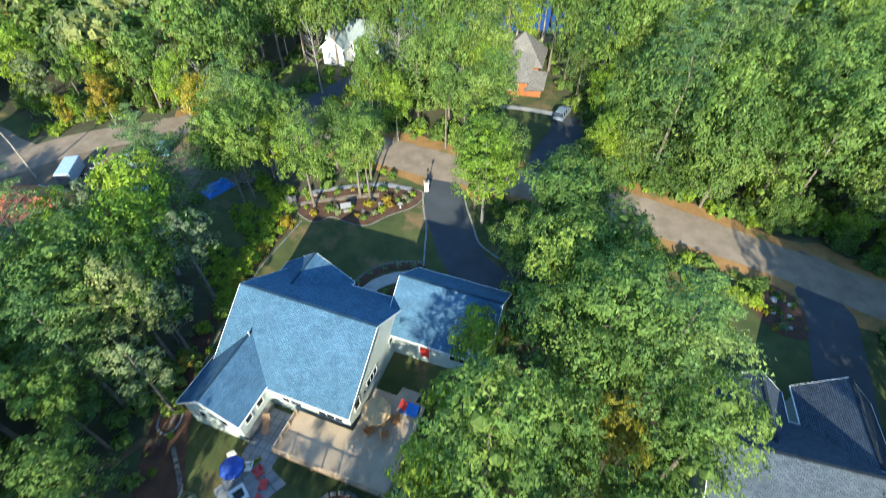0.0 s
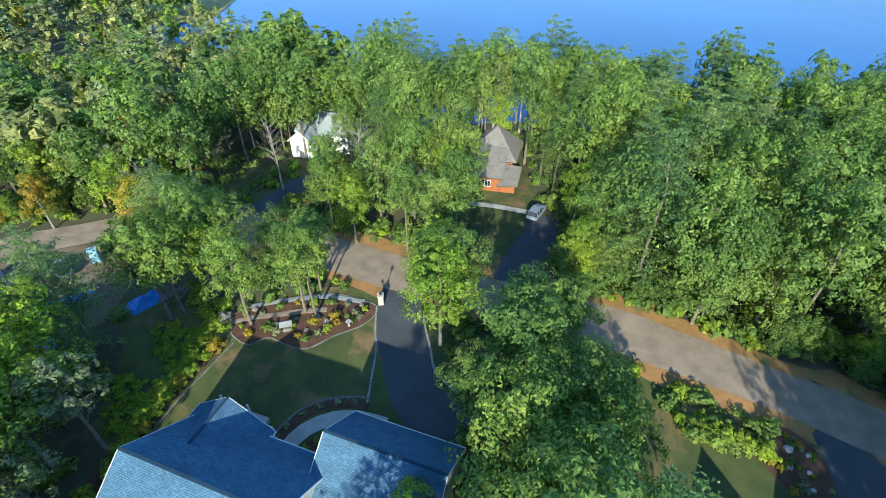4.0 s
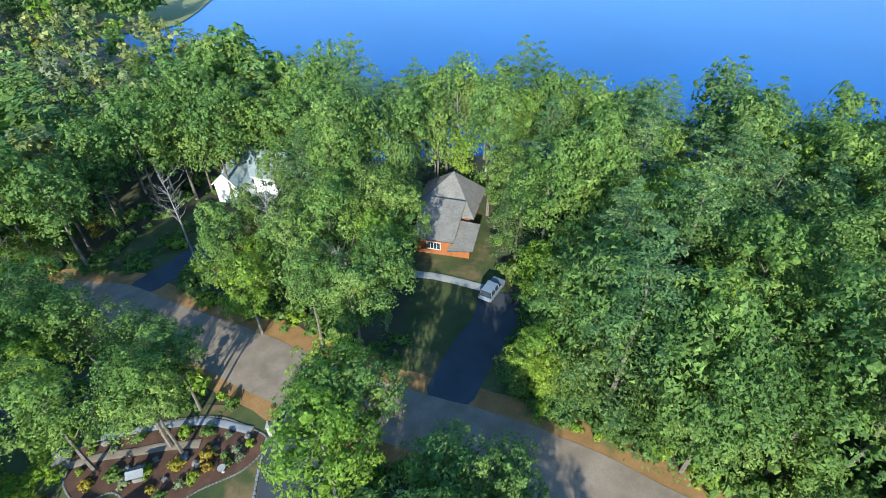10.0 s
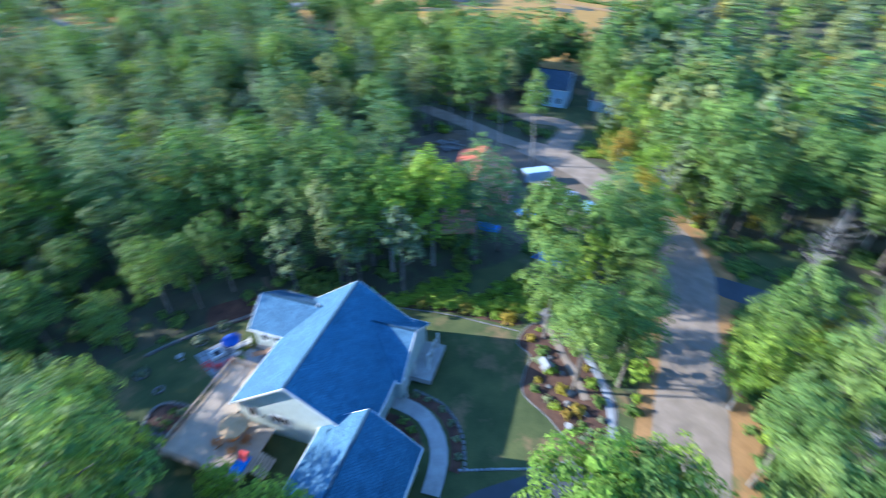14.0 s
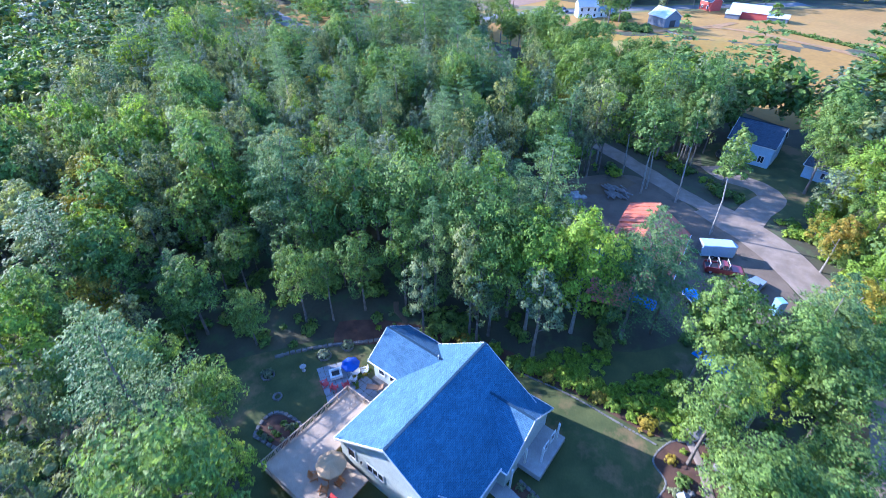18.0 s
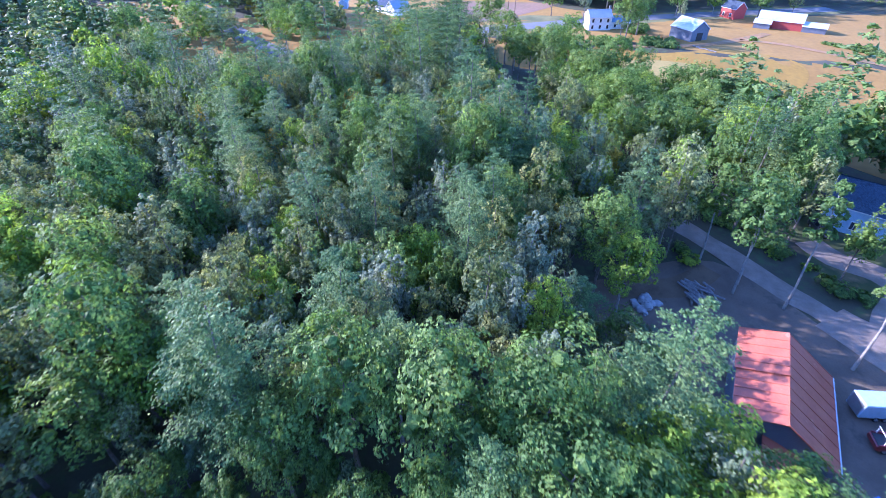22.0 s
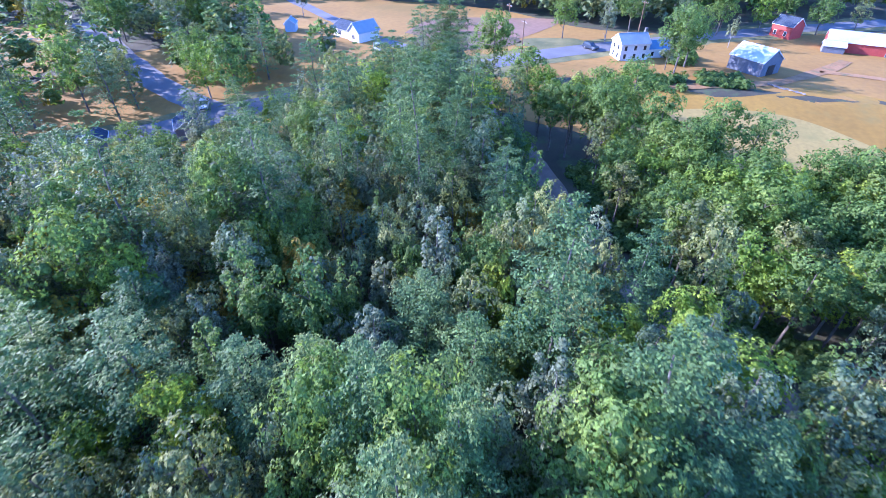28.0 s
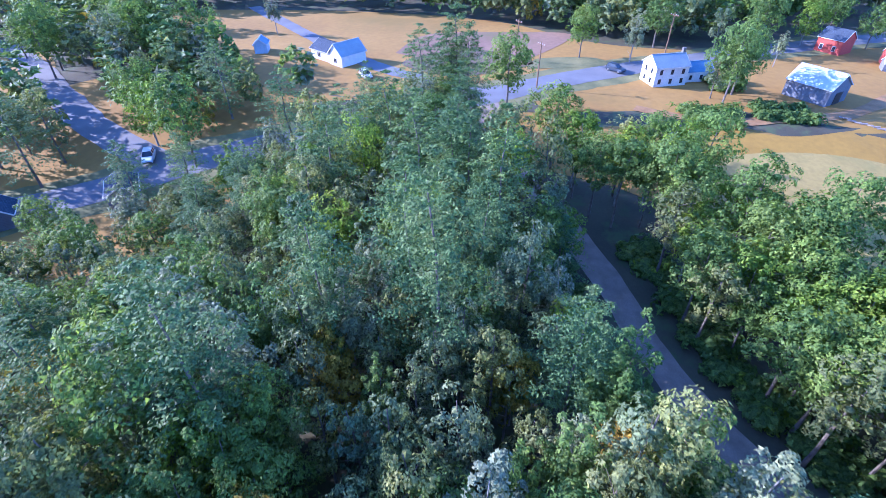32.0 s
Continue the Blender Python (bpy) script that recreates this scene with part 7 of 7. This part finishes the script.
# log pile, rock pile, brush
logs = thing("log_pile", at_yaw(-71.4, 39.2, 20), "pile of cut grey tree trunks", "log pile")
r = random.Random(8)
for k in range(34):
    x, y, z = r.uniform(-1.7, 1.7), r.uniform(-1.6, 1.6), 0.18 + 0.22 * (k % 4) * (1 - k / 60)
    a = r.gauss(0.3, 0.35)
    l = r.uniform(0.9, 1.7)
    g = r.uniform(0.1, 0.19)
    part("log", tube([(x - math.cos(a) * l, y - math.sin(a) * l, z), (x, y, z + r.uniform(0, 0.1)), (x + math.cos(a) * l, y + math.sin(a) * l, z + r.uniform(-0.05, 0.25))], [g, g * 0.95, g * 0.8], 7), M_DEADWOOD, logs)
for k in range(26):
    a = r.uniform(0, 6.28)
    q = r.uniform(0, 1.9)
    boulder("rock", -67.0 + math.cos(a) * q, 32.4 + math.sin(a) * q, r.uniform(0.3, 0.65), k, "pale blue-grey quarried rock in a heap", M_CONCRETE, 0.35 if q < 0.9 else 0.0, "rocks in the heap")
brush = bmesh.new()
for k in range(160):
    p = Vector((r.gauss(0, 1.1), r.gauss(0, 0.8), r.uniform(0.05, 0.6)))
    d = Vector((r.uniform(-1, 1), r.uniform(-1, 1), r.uniform(-0.2, 0.25))).normalized() * r.uniform(0.4, 1.3)
    tube([p - d, p, p + d + Vector((0, 0, r.uniform(0, 0.2)))], [0.03, 0.03, 0.008], 3, brush)
bp = tagged(part("brush_pile", brush, M_DEADWOOD), "heap of grey cut branches", "brush pile", kind="stuff")
bp.matrix_world = at_yaw(-31.2, 56.0, 30)

# dead trees and pale leaning trunks
def dead_tree(x, y, h, seed, lean=0.0, label="bare grey dead tree"):
    bm = stem(seed, h, h * 0.35, 0.17, 11, h * 0.3, lean, 6)
    rr = random.Random(seed)
    for k in range(26):
        a, z = rr.uniform(0, 6.28), h * rr.uniform(0.4, 0.88)
        l = h * 0.13 * rr.uniform(0.5, 1.2)
        p = Vector((lean * h * (z / h) ** 1.5, 0, z))
        tube([p, p + Vector((math.cos(a) * l, math.sin(a) * l, l * 0.6)), p + Vector((math.cos(a) * l * 1.7, math.sin(a) * l * 1.7, l * 1.5))], [0.04, 0.025, 0.006], 4, bm)
    ob = thing("dead_tree", at_yaw(x, y, seed * 40), label, "tree", "dead trees")
    part("trunk", bm, M_DEADWOOD, ob)


for k, (x, y, h) in enumerate([(-9.5, 78, 15), (-26, 84, 14), (1.5, 70, 13), (-66.5, -6.5, 15), (-48, -14, 14), (-83, -6, 13), (-92, 14, 12), (-58, -42, 13), (9, 103, 17), (13, 106, 18), (6, 104, 16), (-40, 70, 13)]):
    dead_tree(x, y, h, k + 3, 0.04)
for k, (x, y, h, ln) in enumerate([(-63.2, 54.9, 17.5, 0.04), (-72, 49.6, 18.5, 0.04), (-75.5, 44.5, 16, 0.1), (-73.2, 43.6, 16, 0.05), (-79, 39.8, 15, 0.06)]):
    seed = 90 + k
    ob = thing("leaning_birch", at_yaw(x, y, 250 + 11 * k), "tall pale leaning trunk with a thin leafy top", "tree", "leaning trees by the yard")
    part("trunk", stem(seed, h, h * 0.55, 0.17, 8, 2.6, ln, 7), M_PALE, ob)
    top = broad_crown(seed, h + 1.5, (2.2, 1.6, 3.6, 3.4, 2.6)[k], h * 0.5, 9, 10, 22, 0.34) + np.array([ln * h * 0.75, 0, 0])
    new("crown", raw_mesh("crown", top, 3, M_LEAF)).parent = ob

# farm things: poles, bushes, wood stack, rows of crop
for x, y, yaw in ((-186.9, -10.4, 40), (-219.4, 20, 45), (-205.8, -16.4, 40), (-234.8, 45.3, 45)):
    pole = thing("utility_pole", at_yaw(x, y, yaw), "wooden utility pole with a cross arm", "utility pole", "utility poles along the road")
    part("pole", tube([(0, 0, 0), (0, 0, 9.5)], [0.16, 0.11], 8), M_WOOD, pole)
    part("cross_arm", box(-1.2, 1.2, -0.06, 0.06, 8.8, 8.95), M_WOOD, pole)
    for s in (-1, -0.4, 0.4, 1):
        part("insulator", tube([(s, 0, 8.95), (s, 0, 9.15)], [0.05, 0.04], 6), M_WHITE, pole)
thicket("field_bushes", [(-181 + r.uniform(-3.5, 3.5), 35 + r.uniform(-4.5, 4.5), r.uniform(0.9, 1.6)) for _ in range(60)], M_LEAF, "low spreading green bush in the field")
thicket("field_bushes_far", [(-177 + r.uniform(-4, 4), 22 + r.uniform(-5, 5), r.uniform(0.8, 1.6)) for _ in range(50)], M_LEAF, "green bushes at the field's edge")
thicket("hedge", [(-197 + 0.62 * k + r.uniform(-0.4, 0.4), 83 + 0.66 * k + r.uniform(-0.4, 0.4), r.uniform(0.8, 1.2)) for k in range(40)], M_LEAF, "low green hedge across the field")
patch("crop_bare", [(-190.3, -29), (-198.5, -43.2), (-213, -30.6), (-208.2, -13.2), (-199.7, -14.8)], M_DIRT, 0.12, "ploughed brown plot beside the lane", "field")
patch("crop_green", [(-199.7, -13.2), (-208.2, -11.6), (-211.8, 2.6), (-205.8, 4.2)], M_ROUGH_GRASS, 0.12, "green vegetable plot", "field")
patch("stubble", [(-130.3, 55), (-128.9, 34), (-140.3, 19.3), (-158.3, 15.1), (-166.4, 29.1), (-165, 47.7), (-147.3, 62.9)], surface("mown_stubble", (0.28, 0.21, 0.05), (0.37, 0.28, 0.075), 0.06, 1.2, 0.95, 0.4, stain=((0.21, 0.18, 0.045), 0.05, 0.52)), 0.12, "mown golden stubble field", "field")
wood_stack = thing("wood_stack", at_yaw(-179.2, 47.8, 45), "row of stacked firewood and boards in the field", "wood stack")
for k in range(9):
    part("board", beam((-4 + k * 0.9 + r.uniform(-0.2, 0.2), r.uniform(-0.4, 0.4), 0.2), (-3 + k * 0.9, r.uniform(-0.5, 0.5), 0.35), 0.3, 0.2), M_DEADWOOD, wood_stack)
FARMYARD_TREES = [("oak_tree", -184.6, 25.5, 1.0), ("teal_tree", -187.8, 23.9, 0.75), ("oak_tree", -191, 28.7, 0.9), ("poplar_tree", -209.4, 10.5, 0.95), ("oak_tree", -211.2, -1.3, 0.8), ("poplar_tree", -212.4, 42.9, 0.6), ("oak_tree", -224.1, 17.6, 0.95), ("teal_tree", -220, 31.1, 0.9),
                  ("oak_tree", -224.6, 42.1, 0.95), ("bright_tree", -233.1, 55.5, 0.9), ("oak_tree", -237.6, 62.7, 0.9), ("oak_tree", -232.6, 70.6, 0.8), ("olive_tree", -238.1, 82.4, 0.8), ("pine_tree", -163, -24.6, 1.05), ("pine_tree", -165.7, -29.9, 1.0), ("oak_tree", -174.3, -15.5, 1.0)]
ROADSIDE_TREES = [("olive_tree", -144.5, -88.8, 1.0), ("oak_tree", -141, -98.6, 1.05), ("bright_tree", -152.1, -75.8, 1.0), ("pine_tree", -132.5, -104.3, 0.85), ("oak_tree", -131, -114.4, 1.1), ("olive_tree", -145.9, -97.3, 0.95), ("pine_tree", -163, -67.2, 0.8), ("oak_tree", -178.2, -119.6, 1.0),
                  ("teal_tree", -180.8, -106, 1.1), ("oak_tree", -184.6, -101.7, 1.1), ("oak_tree", -189.1, -90.6, 1.0), ("teal_tree", -201.5, -93.8, 0.9), ("olive_tree", -184, -135.6, 0.9), ("poplar_tree", -183.4, -153.8, 1.0)]
LANE_TREES = [("oak_tree", -173, -116.4, 1.1), ("teal_tree", -176.9, -99.5, 1.1), ("oak_tree", -192.2, -103.2, 1.1), ("poplar_tree", -218.9, -85.9, 0.8), ("oak_tree", -147.3, -65.1, 1.0), ("oak_tree", -124.5, -100, 1.0), ("pine_tree", -154.2, -50.3, 0.85), ("oak_tree", -118.7, -96.5, 0.9),
              ("teal_tree", -196, -111.2, 1.1), ("oak_tree", -199.7, -119.1, 1.1), ("oak_tree", -169, -131.3, 1.0), ("pine_tree", -137.5, -87.1, 0.9), ("oak_tree", -158.3, -82, 0.9), ("olive_tree", -165.7, -85.5, 0.9)]
for k, (kind, x, y, s) in enumerate(FARMYARD_TREES + ROADSIDE_TREES + LANE_TREES):
    plant(kind, x, y, s * 1.1, k * 1.3, k, 1 if x > -235 else 2, sink=2.4 * s)
thicket("farm_shrubs", [(-196 + r.uniform(-3.5, 3.5), 28.5 + r.uniform(-3, 3), r.uniform(1.2, 2.2)) for _ in range(16)], M_LEAF, "tall shrubs beside the white farmhouse", 14, 0.24)
van = car(at_yaw(-147.6, -74.4, 30, float(ground_z(-147.6, -74.4)) + 0.16), M_WHITE_CAR, "white van under the roadside trees", "suv", "van")
